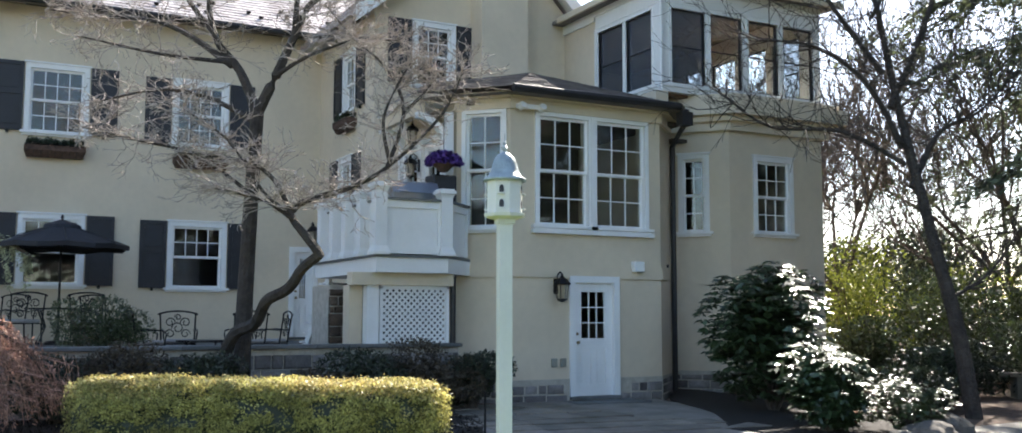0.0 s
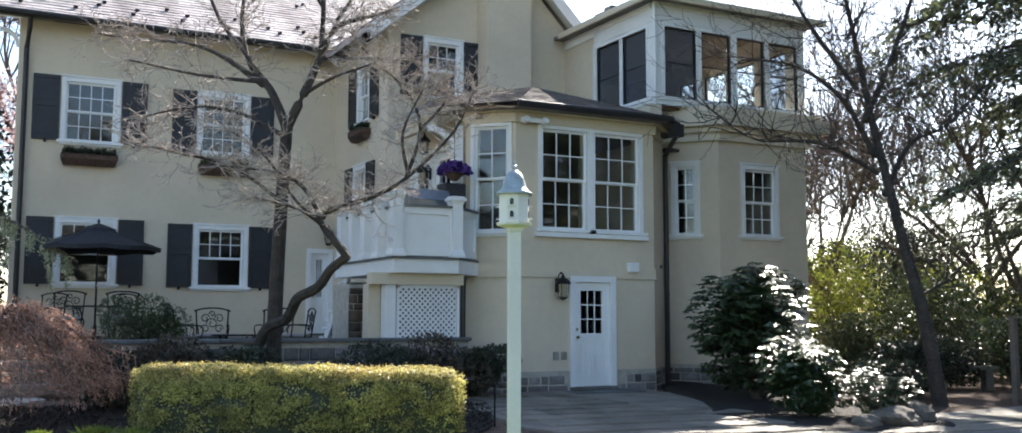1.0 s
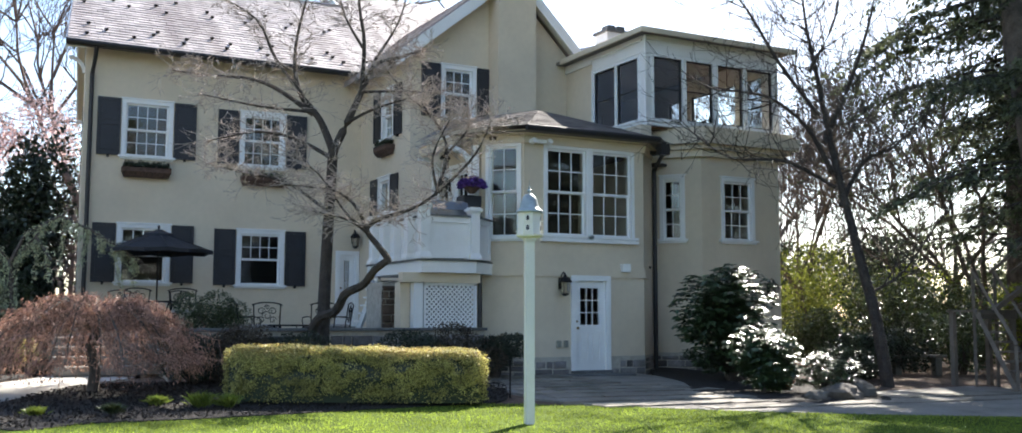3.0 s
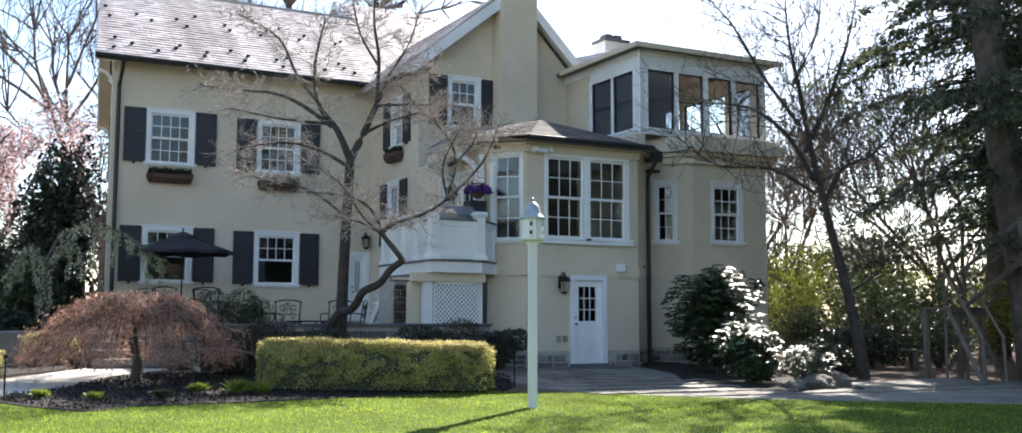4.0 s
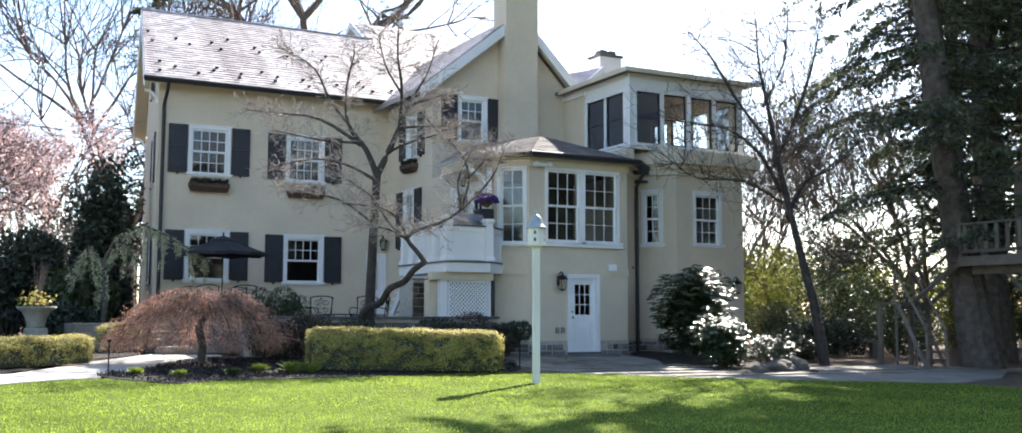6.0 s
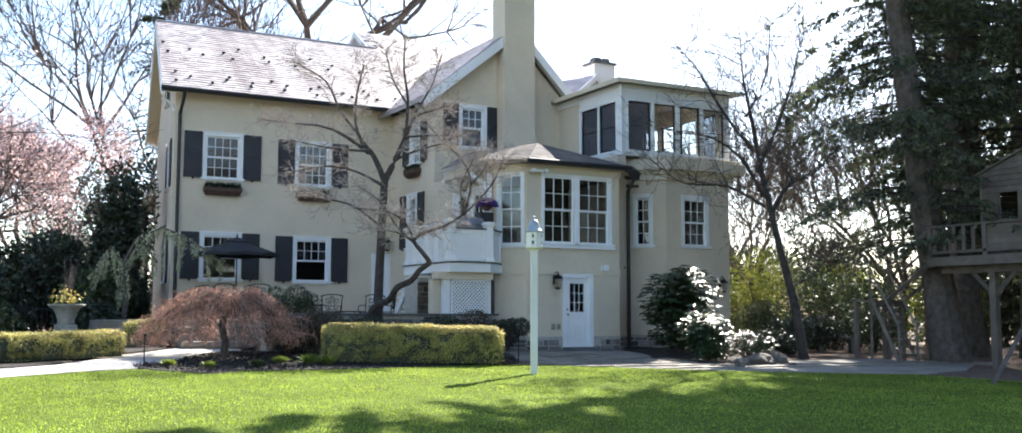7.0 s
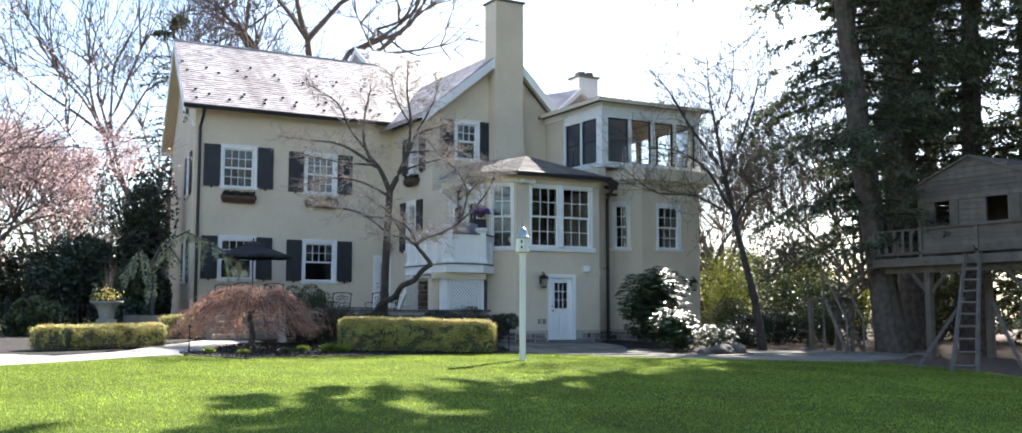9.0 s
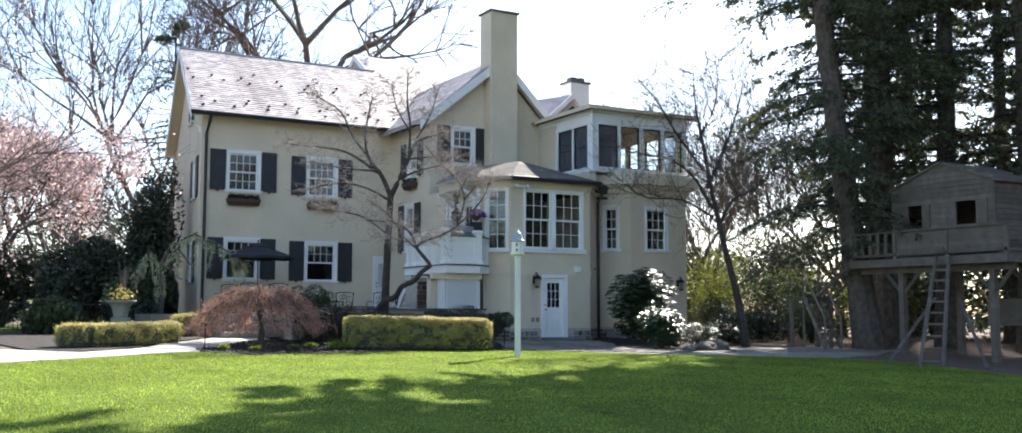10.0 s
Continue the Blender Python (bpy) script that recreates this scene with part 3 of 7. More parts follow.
# right wing: chamfered below, with a glazed sunroom above
RY, RX0, RX1 = 16.6, 13.77, 16.3
CY = 18.07  # where the chamfered face meets the bay's side
rf_m = face_m(RX0, RY)
RW = (14.38 - RX0, 3.06, 1.08, 1.68)
wall("wall_right_front", rf_m, RX1 - RX0, -0.4, 5.5, [hole(*RW)])
window(rf_m @ pose(RW[0], 0, RW[1]), RW[2], RW[3], (3, 2), (3, 2), casing=0.10)
rc_m = face_m(12.3, CY, -45)
RCL = 2.08
RV = (1.03, 3.06, 0.64, 1.70)
wall("wall_right_chamfer", rc_m, RCL, -0.4, 5.5, [hole(*RV)])
window(rc_m @ pose(RV[0], 0, RV[1]), RV[2], RV[3], (2, 2), (2, 2), casing=0.10)
wall("wall_right_side", face_m(RX1, RY + 0.3, 90), 7.4, -0.4, 6.1)
for m, ln in ((rf_m, RX1 - RX0), (rc_m, RCL)):
    part("belt_course", Mb().box(0, ln, -0.02, 0, 2.08, 2.12), STUCCO, house, m=m)
cor = Mb()
for o, z0, z1 in ((0.12, 5.22, 5.40), (0.24, 5.40, 5.52), (0.40, 5.52, 5.82), (0.28, 5.82, 5.95)):
    cor.prism([(12.3 - o * 0.4, CY + 0.06), (12.3 - o * 0.4, CY - o * 0.4), (RX0 - o * 0.41, RY - o), (RX1 + o, RY - o), (RX1 + o, 24.3), (12.3, 24.3)], z0, z1)
part("cornice", cor, STUCCO, house, "deep cream moulded cornice")
SRY, SRX = 16.85, 16.58
SF = face_m(12.3, SRY)
SZ0, SZ1 = 5.95, 8.22
SG0, SG1 = 6.14, 7.70
sunw = [(0.23, 0.86), (1.23, 0.84), (2.24, 0.82), (3.20, 0.86)]
for nm, m, ln, ws in (("wall_sunroom_front", SF, SRX - 12.3, sunw), ("wall_sunroom_left", face_m(12.3, 19.34, -90), 19.34 - SRY - 0.12, [(0.14, 0.98), (1.23, 0.94)]),
                      ("wall_sunroom_right", face_m(SRX, SRY + 0.12, 90), 7.3, [(0.4, 0.9), (1.5, 0.9), (2.6, 0.9), (3.7, 0.9)])):
    wall(nm, m, ln, SZ0, SZ1, [(a, a + w, SG0, SG1) for a, w in ws], t=0.12, material=WHITE)
    base = Mb().box(0, ln, -0.03, 0, SZ0, SZ0 + 0.05).box(0, ln, -0.05, 0, SG0 - 0.08, SG0 - 0.03).box(0, ln, -0.02, 0, SG1 + 0.10, SG1 + 0.13).box(0, ln, -0.05, 0, SZ1 - 0.12, SZ1)
    base.box(0.0, 0.05, -0.03, 0, SG0 - 0.03, SG1 + 0.10)
    part("trim", base, WHITE, house, m=m)
    for j, (a, w) in enumerate(ws):
        fr = Mb().box(a - 0.04, a, -0.03, 0.1, SG0 - 0.03, SG1 + 0.04).box(a + w, a + w + 0.04, -0.03, 0.1, SG0 - 0.03, SG1 + 0.04)
        fr.box(a, a + w, -0.03, 0.1, SG1, SG1 + 0.04).box(a, a + w, -0.03, 0.1, SG0 - 0.03, SG0)
        win = part("window", fr, WHITE, house, "tall screened sunroom window", m)
        sash(win, a, a + w, SG0, SG1, 0.04, 1, 2, rail=0.035, bar=0.03, material=SHUTTER, glass=SCREEN if j == 0 or "left" in nm else GLASS)
part("wall_sunroom_stucco", Mb().box(0, 20.7 - 19.344, 0, 0.2, SZ0, SZ1), STUCCO, house, m=face_m(12.31, 20.7, -90))
part("trim", Mb().box(0, 20.7 - 19.34, -0.05, 0.01, SZ1 - 0.22, SZ1), WHITE, house, m=face_m(12.31, 20.7, -90))
part("conductor", Mb().tube([(12.24, SRY - 0.06, SZ0 + 0.03), (12.24, SRY - 0.06, SZ1 - 0.02)], 0.035, 8), WHITE, house)
wall("wall_sunroom_back", face_m(SRX, 24.3, 180), 4.28, SZ0, SZ1, [(0.8, 3.8, SZ0 + 0.5, SZ1 - 0.45)], t=0.12)
part("floor", Mb().box(12.45, SRX - 0.13, 17.0, 24.2, 5.9, 5.985), FLOORWOOD, house)
sr = Mb()
o = 0.32
ex0, ex1, ey0 = 12.3 - o, SRX + o, SRY - o
sr.add([(ex0, ey0, 8.30), (ex1, ey0, 8.30), (ex1, 24.8, 8.30), (ex0, 24.8, 8.30), (13.9, 19.2, 8.48), (15.3, 19.2, 8.48), (15.3, 23.0, 8.48), (13.9, 23.0, 8.48),
        (ex0, ey0, 8.22), (ex1, ey0, 8.22), (ex1, 24.8, 8.22), (ex0, 24.8, 8.22)],
       [(0, 1, 5, 4), (1, 2, 6, 5), (2, 3, 7, 6), (3, 0, 4, 7), (4, 5, 6, 7), (8, 9, 1, 0), (9, 10, 2, 1), (10, 11, 3, 2), (11, 8, 0, 3), (8, 11, 10, 9)])
part("roof", sr, SHINGLE, house, "low hipped grey sunroom roof")
part("gutter", Mb().box(ex0 - 0.06, ex1 + 0.06, ey0 - 0.06, ey0, 8.18, 8.31).box(ex0 - 0.06, ex0, ey0, 20.4, 8.18, 8.31), STUCCO, house)

# wing roof of slates, with its gutter
SLAB0 = [(0, 1, 2, 3), (7, 6, 5, 4), (0, 4, 5, 1), (1, 5, 6, 2), (2, 6, 7, 3), (3, 7, 4, 0)]
EZ, EY, RZ, RYY = 8.18, 23.88, 11.78, 29.6
slope = math.atan2(RZ - EZ, RYY - EY)
run = math.hypot(RZ - EZ, RYY - EY)
roof_m = Matrix.Translation((-0.42, EY, EZ)) @ Matrix.Rotation(slope, 4, "X")
RLEN = 9.6
RX = -0.42
back_y = 2 * RYY - EY
deck = Mb()
sk = lambda y: RX + SKEW * (y - EY)
top4 = [(sk(EY), EY, EZ), (RX + RLEN, EY, EZ), (RX + RLEN, RYY, RZ), (sk(RYY), RYY, RZ)]
bot4 = [(sk(back_y), back_y, EZ), (RX + RLEN, back_y, EZ), (RX + RLEN, RYY, RZ), (sk(RYY), RYY, RZ)]
for q4, order in ((top4, 1), (bot4, -1)):
    up4 = [(x, y, z - 0.025) for x, y, z in q4]
    dn4 = [(x, y, z - 0.16) for x, y, z in q4]
    fs = [(0, 1, 2, 3), (7, 6, 5, 4), (0, 4, 5, 1), (1, 5, 6, 2), (3, 2, 6, 7), (0, 3, 7, 4)]
    deck.add(up4 + dn4, fs if order > 0 else [tuple(reversed(f)) for f in fs])
wing_roof = part("roof", deck, SHINGLE, house, "long pinkish grey slate roof with snow guards")
part("gutter", Mb().tube([(-0.45, EY - 0.07, EZ - 0.06), (7.3, EY - 0.07, EZ - 0.08)], 0.075, 8), PIPE, house)
for y0, y1, z0, z1 in ((EY, RYY, EZ, RZ), (back_y, RYY, EZ, RZ)):
    a3, b3 = (sk(y0), y0, z0), (sk(y1), y1, z1)
    part("bargeboard", Mb().add([(a3[0] - 0.03, a3[1], a3[2] + 0.0), (b3[0] - 0.03, b3[1], b3[2]), (b3[0] - 0.03, b3[1], b3[2] - 0.30), (a3[0] - 0.03, a3[1], a3[2] - 0.30),
                                 (a3[0] + 0.02, a3[1], a3[2] + 0.0), (b3[0] + 0.02, b3[1], b3[2]), (b3[0] + 0.02, b3[1], b3[2] - 0.30), (a3[0] + 0.02, a3[1], a3[2] - 0.30)], SLAB0), WHITE, house)
    part("soffit", Mb().add([(a3[0] + 0.02, a3[1], a3[2] - 0.17), (b3[0] + 0.02, b3[1], b3[2] - 0.17), (b3[0] + 0.56, b3[1], b3[2] - 0.17), (a3[0] + 0.56, a3[1], a3[2] - 0.17),
                             (a3[0] + 0.02, a3[1], a3[2] - 0.20), (b3[0] + 0.02, b3[1], b3[2] - 0.20), (b3[0] + 0.56, b3[1], b3[2] - 0.20), (a3[0] + 0.56, a3[1], a3[2] - 0.20)], SLAB0), STUCCO, house)
ds = Mb().tube([(0.28, 23.85, EZ - 0.1), (0.28, 24.0, EZ - 0.35), (0.25, WY - 0.09, EZ - 0.75), (0.25, WY - 0.09, 0.9)], 0.055, 8)
part("downspout", ds, PIPE, house)
pd = Mb().tube([(11.75, 15.35, 5.25), (11.78, 15.5, 4.95), (12.28, 16.52, 4.75), (12.28, 16.52, 0.0)], 0.055, 8).box(11.62, 11.86, 15.3, 15.5, 4.95, 5.2)
part("downspout", pd, PIPE, house)

# gable roof over the chimney front
APX, APZ = 10.45, 10.70
gl = Mb()
def rake(xa, za, xb, zb, y0, y1, t=0.14):
    """One sloped roof slab from (xa, za) up to (xb, zb), from y0 to y1."""
    return [(xa, y0, za), (xb, y0, zb), (xb, y1, zb), (xa, y1, za), (xa, y0, za - t), (xb, y0, zb - t), (xb, y1, zb - t), (xa, y1, za - t)]
SLAB = [(0, 1, 2, 3), (7, 6, 5, 4), (0, 4, 5, 1), (1, 5, 6, 2), (2, 6, 7, 3), (3, 7, 4, 0)]
gl.add(rake(7.05, 7.95, APX, APZ, 20.28, 30.5), SLAB)
gl.add(rake(12.75, 8.38, APX, APZ, 20.28, 30.5), SLAB)
part("roof", gl, SLATE, house, "slate gable roof")
gb = Mb()
gb.add([(x, y, z - 0.02) for x, y, z in rake(7.02, 7.93, APX, APZ, 20.22, 20.30, 0.36)], SLAB)
gb.add([(x, y, z - 0.02) for x, y, z in rake(12.78, 8.35, APX, APZ, 20.22, 20.30, 0.36)], SLAB)
gb.add([(x, y, z - 0.15) for x, y, z in rake(7.05, 7.95, APX, APZ, 20.3, 20.7, 0.02)], SLAB)
gb.add([(x, y, z - 0.15) for x, y, z in rake(12.75, 8.38, APX, APZ, 20.3, 20.7, 0.02)], SLAB)
part("bargeboard", gb, WHITE, house)

# main block behind, with its taller roof and the far chimney
mbk = Mb()
mbk.add([(8.75, 24.2, 8.1), (17.5, 24.2, 8.1), (17.5, 39.2, 8.1), (8.75, 39.2, 8.1), (8.75, 31.7, 12.98), (15.0, 31.7, 12.98)],
        [(0, 1, 5, 4), (1, 2, 5), (2, 3, 4, 5), (3, 0, 4), (3, 2, 1, 0)])
part("roof", mbk, SLATE, house, "taller main roof behind")
part("wall_main", Mb().box(8.9, 17.2, 24.6, 38.9, 0.2, 8.1), STUCCO, house)
# rear dormer: a small gable facing the lawn, its white verge boards meeting over a dark louvre
bk = Mb().add([(17.35, 28.3, 10.3), (20.1, 28.3, 10.3), (18.74, 28.3, 11.52), (15.2, 33.0, 10.3), (20.1, 33.0, 10.3), (16.6, 33.0, 11.52)],
              [(0, 1, 2), (0, 2, 5, 3), (1, 4, 5, 2), (4, 3, 5)])
part("roof", bk, SLATE, house, "small rear gable roof")
part("bargeboard", Mb().add(rake(17.2, 10.2, 18.74, 11.57, 28.1, 28.28, 0.26), SLAB).add(rake(20.25, 10.2, 18.74, 11.57, 28.1, 28.28, 0.26), SLAB), WHITE, house)
part("louvre", Mb().prism([(18.15, 10.35), (19.3, 10.35), (18.74, 10.95)], 0, 0.06, pose(0, 28.28, 0, 90)), SHUTTER, house)
part("wall_rear", Mb().box(17.2, 20.0, 28.6, 35.8, 0.0, 10.3), STUCCO, house)
c2 = part("chimney", Mb().box(20.42, 21.56, 31.0, 31.9, 8.0, 12.85), WHITE, house, "white painted far chimney")
part("cap", Mb().box(20.34, 21.64, 30.92, 31.98, 12.85, 12.96).box(20.6, 20.92, 31.2, 31.7, 12.96, 13.2).box(21.05, 21.4, 31.2, 31.7, 12.96, 13.2), BLUESTONE, c2)
# gable peak of the main roof, above the wing's ridge
part("gable_peak", Mb().prism([(31.7 - 1.6, 11.0), (31.7 + 1.6, 11.0), (31.7, 12.82)], 0, 0.1, Matrix(((0, 0, 1, 8.78), (1, 0, 0, 0), (0, 1, 0, 0), (0, 0, 0, 1)))), STUCCO, house)
for sg in (-1, 1):
    part("bargeboard", Mb().add([(x, 31.7 + sg * d, z) for x in (8.66, 8.74) for d, z in ((0, 13.02), (2.2, 11.6), (2.2, 11.34), (0, 12.76))], [(0, 1, 2, 3), (7, 6, 5, 4), (0, 4, 5, 1), (1, 5, 6, 2), (2, 6, 7, 3), (3, 7, 4, 0)]), WHITE, house)

# bay roof and the porch roof that runs on over the balcony
ez, ap = 5.33, 6.28
ov = 0.42
br = Mb()
A, B2 = (9.9, 18.0, ap), (9.9, 20.7, ap)
ring = [(8.13, BY - ov, ez), (11.62, BY - ov, ez), (12.62, 16.40, ez), (12.62, 20.7, ez)]
lring = [(7.15, 16.36, ez), (6.9, 16.9, ez), (6.9, 18.7, ez)]
vs = [ring[0], ring[1], ring[2], ring[3], B2, A, lring[0], lring[1], lring[2], (7.75, 18.2, 5.86), (7.75, 18.9, 5.86)]
br.add(vs, [(0, 1, 5), (1, 2, 5), (2, 3, 4, 5), (6, 0, 5), (7, 6, 5, 9), (8, 7, 9, 10), (9, 5, 4, 10)])
br.add([(x, y, z - 0.10) for x, y, z in (ring[0], ring[1], ring[2], ring[3], lring[2], lring[1], lring[0])], [(6, 5, 4, 3, 2, 1, 0)])
bay_roof = part("roof", br, SHINGLE, house, "low hipped brown shingle roof of the bay and porch")
gpath = [ring[0], ring[1], ring[2], ring[3]]
part("gutter", Mb().tube([(x, y, z - 0.03) for x, y, z in gpath], 0.07, 8), PIPE, house)

# room panels behind the glass; the rooms' shade is put into their near-black colour
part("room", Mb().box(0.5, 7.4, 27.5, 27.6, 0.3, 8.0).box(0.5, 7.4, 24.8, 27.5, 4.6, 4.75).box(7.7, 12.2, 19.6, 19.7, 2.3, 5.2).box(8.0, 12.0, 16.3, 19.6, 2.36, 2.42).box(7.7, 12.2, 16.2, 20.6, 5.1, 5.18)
     .box(12.7, 16.2, 20.0, 20.1, 0, 5.2).box(13.9, 16.0, 17.0, 19.9, 2.4, 2.5).box(12.8, 13.9, 18.3, 19.9, 2.4, 2.5).box(12.8, 16.0, 17.2, 19.95, 5.0, 5.08).box(7.9, 12.5, 23.0, 23.1, 5.3, 8.5).box(12.3, 12.4, 19.3, 20.7, 2.4, 5.5), ROOM_SHADE, house)


# ---- house: doors, porch, balcony, stairs ----
def panel_door(m, w, h, cols, rows, label, glass_from=0.5, knob_left=True, frame_w=0.12, z_top=None):
    """A white door in its frame: glazed above, two sunk panels below, knob and lock."""
    fr = Mb().box(0, frame_w, -0.04, 0.2, 0, h - frame_w).box(w - frame_w, w, -0.04, 0.2, 0, h - frame_w).box(0, w, -0.04, 0.2, h - frame_w, h)
    d = part("door", fr, WHITE, house, label, m)
    x0, x1, z1 = frame_w, w - frame_w, h - frame_w
    gz0, gz1 = z1 * glass_from, z1 - 0.14
    gx0, gx1 = x0 + 0.14, x1 - 0.14
    leaf = Mb().box(x0, gx0, 0.04, 0.09, 0, z1).box(gx1, x1, 0.04, 0.09, 0, z1).box(gx0, gx1, 0.04, 0.09, gz1, z1).box(gx0, gx1, 0.04, 0.09, gz0 - 0.16, gz0)
    leaf.box(gx0, gx1, 0.04, 0.09, 0, 0.22)
    mid = (gx0 + gx1) / 2
    leaf.box(mid - 0.05, mid + 0.05, 0.04, 0.09, 0.22, gz0 - 0.16)
    part("leaf", leaf, WHITE, d)
    for a, b in ((gx0, mid - 0.05), (mid + 0.05, gx1)):
        part("panel", Mb().box(a, b, 0.06, 0.08, 0.22, gz0 - 0.16).box(a + 0.03, b - 0.03, 0.05, 0.06, 0.25, gz0 - 0.19), WHITE, d)
    sash(d, gx0, gx1, gz0, gz1, 0.05, cols, rows, rail=0.02, bar=0.02)
    kx = x0 + 0.06 if knob_left else x1 - 0.06
    part("knob", Mb().lathe([(0.012, 0), (0.012, 0.04), (0.03, 0.05), (0.03, 0.07), (0.01, 0.08)], m=pose(kx, 0.04, 0.95, 90), seg=10), BRASS, d)
    part("lock", Mb().lathe([(0.028, 0), (0.028, 0.02), (0.015, 0.025)], m=pose(kx, 0.04, 1.10, 90), seg=10), BRASS, d)
    part("threshold", Mb().box(0, w, -0.08, 0.2, -0.04, 0.015), BLUESTONE, d)
    return d


panel_door(bay_m @ pose(D0, 0, 0.02), D1 - D0, DZ, 3, 3, "white basement door with nine panes")
panel_door(face_m(0.1 + DOORX, WY, 0, DOORZ), 0.70, 2.16, 3, 3, "white terrace door with glazed top", 0.45)
for i in range(2):
    panel_door(side_m @ pose(sy(19.2) + 0.02 + i * 1.08, 0, 2.44), 1.06, 2.3, 2, 5, "white glazed balcony door", 0.28, knob_left=bool(i), frame_w=0.09)

# porch: beam, arched brackets and post under the roof that shelters the balcony
pb = Mb().box(6.98, 7.10, 16.75, 18.6, 4.98, 5.22)
porch = part("porch", pb, STUCCO, house, "porch beam with curved white brackets")
part("soffit", Mb().box(6.92, 7.6, 16.8, 18.65, 5.2, 5.225), WHITE, porch)


def arch(m, r, w=0.10, t=0.12, n=12):
    """A quarter arch in the local x-z plane, rising from the wall at x = 0 to a beam at x = r."""
    mb = Mb()
    rings = []
    for i in range(n + 1):
        a = math.pi / 2 * i / n
        c, s = math.cos(a), math.sin(a)
        xo, zo = r - r * c, r * s
        xi, zi = r - (r - w) * c, (r - w) * s
        rings.append([m @ Vector(p) for p in ((xo, -t / 2, zo), (xo, t / 2, zo), (xi, t / 2, zi), (xi, -t / 2, zi))])
    return mb.loft(rings)


part("bracket", arch(pose(7.5, 16.62, 4.35, 0, 0, 180), 0.62, 0.11), WHITE, porch, "curved white bracket")
part("bracket", arch(pose(7.6, 18.55, 4.35, 0, 0, 180), 0.66, 0.11), WHITE, porch, "curved white bracket")
part("corbel", Mb().box(7.36, 7.52, 16.52, 16.66, 4.2, 4.5), WHITE, porch)
part("pilaster", Mb().box(7.40, 7.54, 16.50, 16.62, 2.4, 5.0), WHITE, porch)

# balcony
BX0, BYF, BFX, BMX, BMY = 5.84, 15.6, 7.0, 7.72, 16.33
deck_ring = [(BX0 - 0.06, 18.75), (BX0 - 0.06, BYF - 0.06), (BFX + 0.02, BYF - 0.06), (BMX + 0.06, BMY - 0.03), (7.6, 16.5), (7.6, 18.75)]
balcony = part("balcony", Mb().prism(deck_ring, 2.12, 2.36), WHITE, house, "white panelled balcony over the terrace")
part("deck_edge", Mb().prism([(x - 0.04 if x < 6 else x, y - 0.04 if y < 16 else y) for x, y in deck_ring], 2.36, 2.40), BLUESTONE, balcony)


def rail_panel(m, length):
    b = Mb().box(0, length, -0.05, 0.05, 2.42, 2.56).box(0, length, -0.05, 0.05, 3.16, 3.28).box(0, 0.06, -0.045, 0.045, 2.56, 3.16).box(length - 0.06, length, -0.045, 0.045, 2.56, 3.16)
    p = part("rail_panel", b, WHITE, balcony, m=m)
    part("board", Mb().box(0.06, length - 0.06, -0.015, 0.015, 2.56, 3.16), WHITE, p)
    part("cap_rail", Mb().box(0, length, -0.09, 0.09, 3.28, 3.32), BLUESTONE, p)


def newel(x, y, h=1.02):
    b = Mb().box(x - 0.10, x + 0.10, y - 0.10, y + 0.10, 2.52, 2.34 + h).loft([[(x + a * w, y + c * w, z) for a, c in ((-1, -1), (1, -1), (1, 1), (-1, 1))] for w, z in ((0.14, 2.4), (0.14, 2.44), (0.10, 2.54))]).loft([[(x + a * w, y + c * w, z) for a, c in ((-1, -1), (1, -1), (1, 1), (-1, 1))] for w, z in ((0.10, 2.33 + h), (0.13, 2.40 + h))])
    p = part("newel", b, WHITE, balcony)
    part("cap", Mb().box(x - 0.15, x + 0.15, y - 0.15, y + 0.15, 2.4 + h, 2.45 + h).box(x - 0.12, x + 0.12, y - 0.12, y + 0.12, 2.45 + h, 2.48 + h), WHITE, p)


newel(BX0, BYF, 1.08)
newel(BFX - 0.02, BYF)
ys = [16.32, 17.08, 17.76, 18.45]
for yy in ys:
    newel(BX0, yy, 1.02)
prev = BYF
for yy in ys:
    rail_panel(face_m(BX0 + 0.11, yy - 0.10, -90), yy - prev - 0.20)
    prev = yy
rail_panel(face_m(BX0 + 0.08, BYF), BFX - BX0 - 0.18)
rail_panel(face_m(BFX + 0.06, BYF + 0.06, 45), 0.86)
# undercroft: beam, posts, lattice, stone pier
part("beam", Mb().box(5.45, 7.2, 15.72, 15.98, 1.92, 2.12), STUCCO, balcony)
part("column", Mb().box(5.72, 5.92, 15.78, 15.98, 0.6, 1.92), WHITE, balcony)
part("column", Mb().box(5.50, 5.72, 16.0, 16.3, 0.6, 1.92), STUCCO, balcony)
part("drain_pipe", Mb().tube([(7.22, 15.78, 2.1), (7.22, 15.78, 0.2)], 0.05, 8), PIPE, balcony)
lat = part("lattice", Mb().box(5.94, 5.99, 15.78, 15.84, 0.85, 1.9).box(7.10, 7.15, 15.78, 15.84, 0.85, 1.9).box(5.94, 7.15, 15.78, 15.84, 1.86, 1.92), WHITE, balcony, "white diagonal lattice panel")
LX0, LX1, LZ0, LZ1 = 5.97, 7.12, 0.85, 1.88
slat = 0.036
gap = 0.104
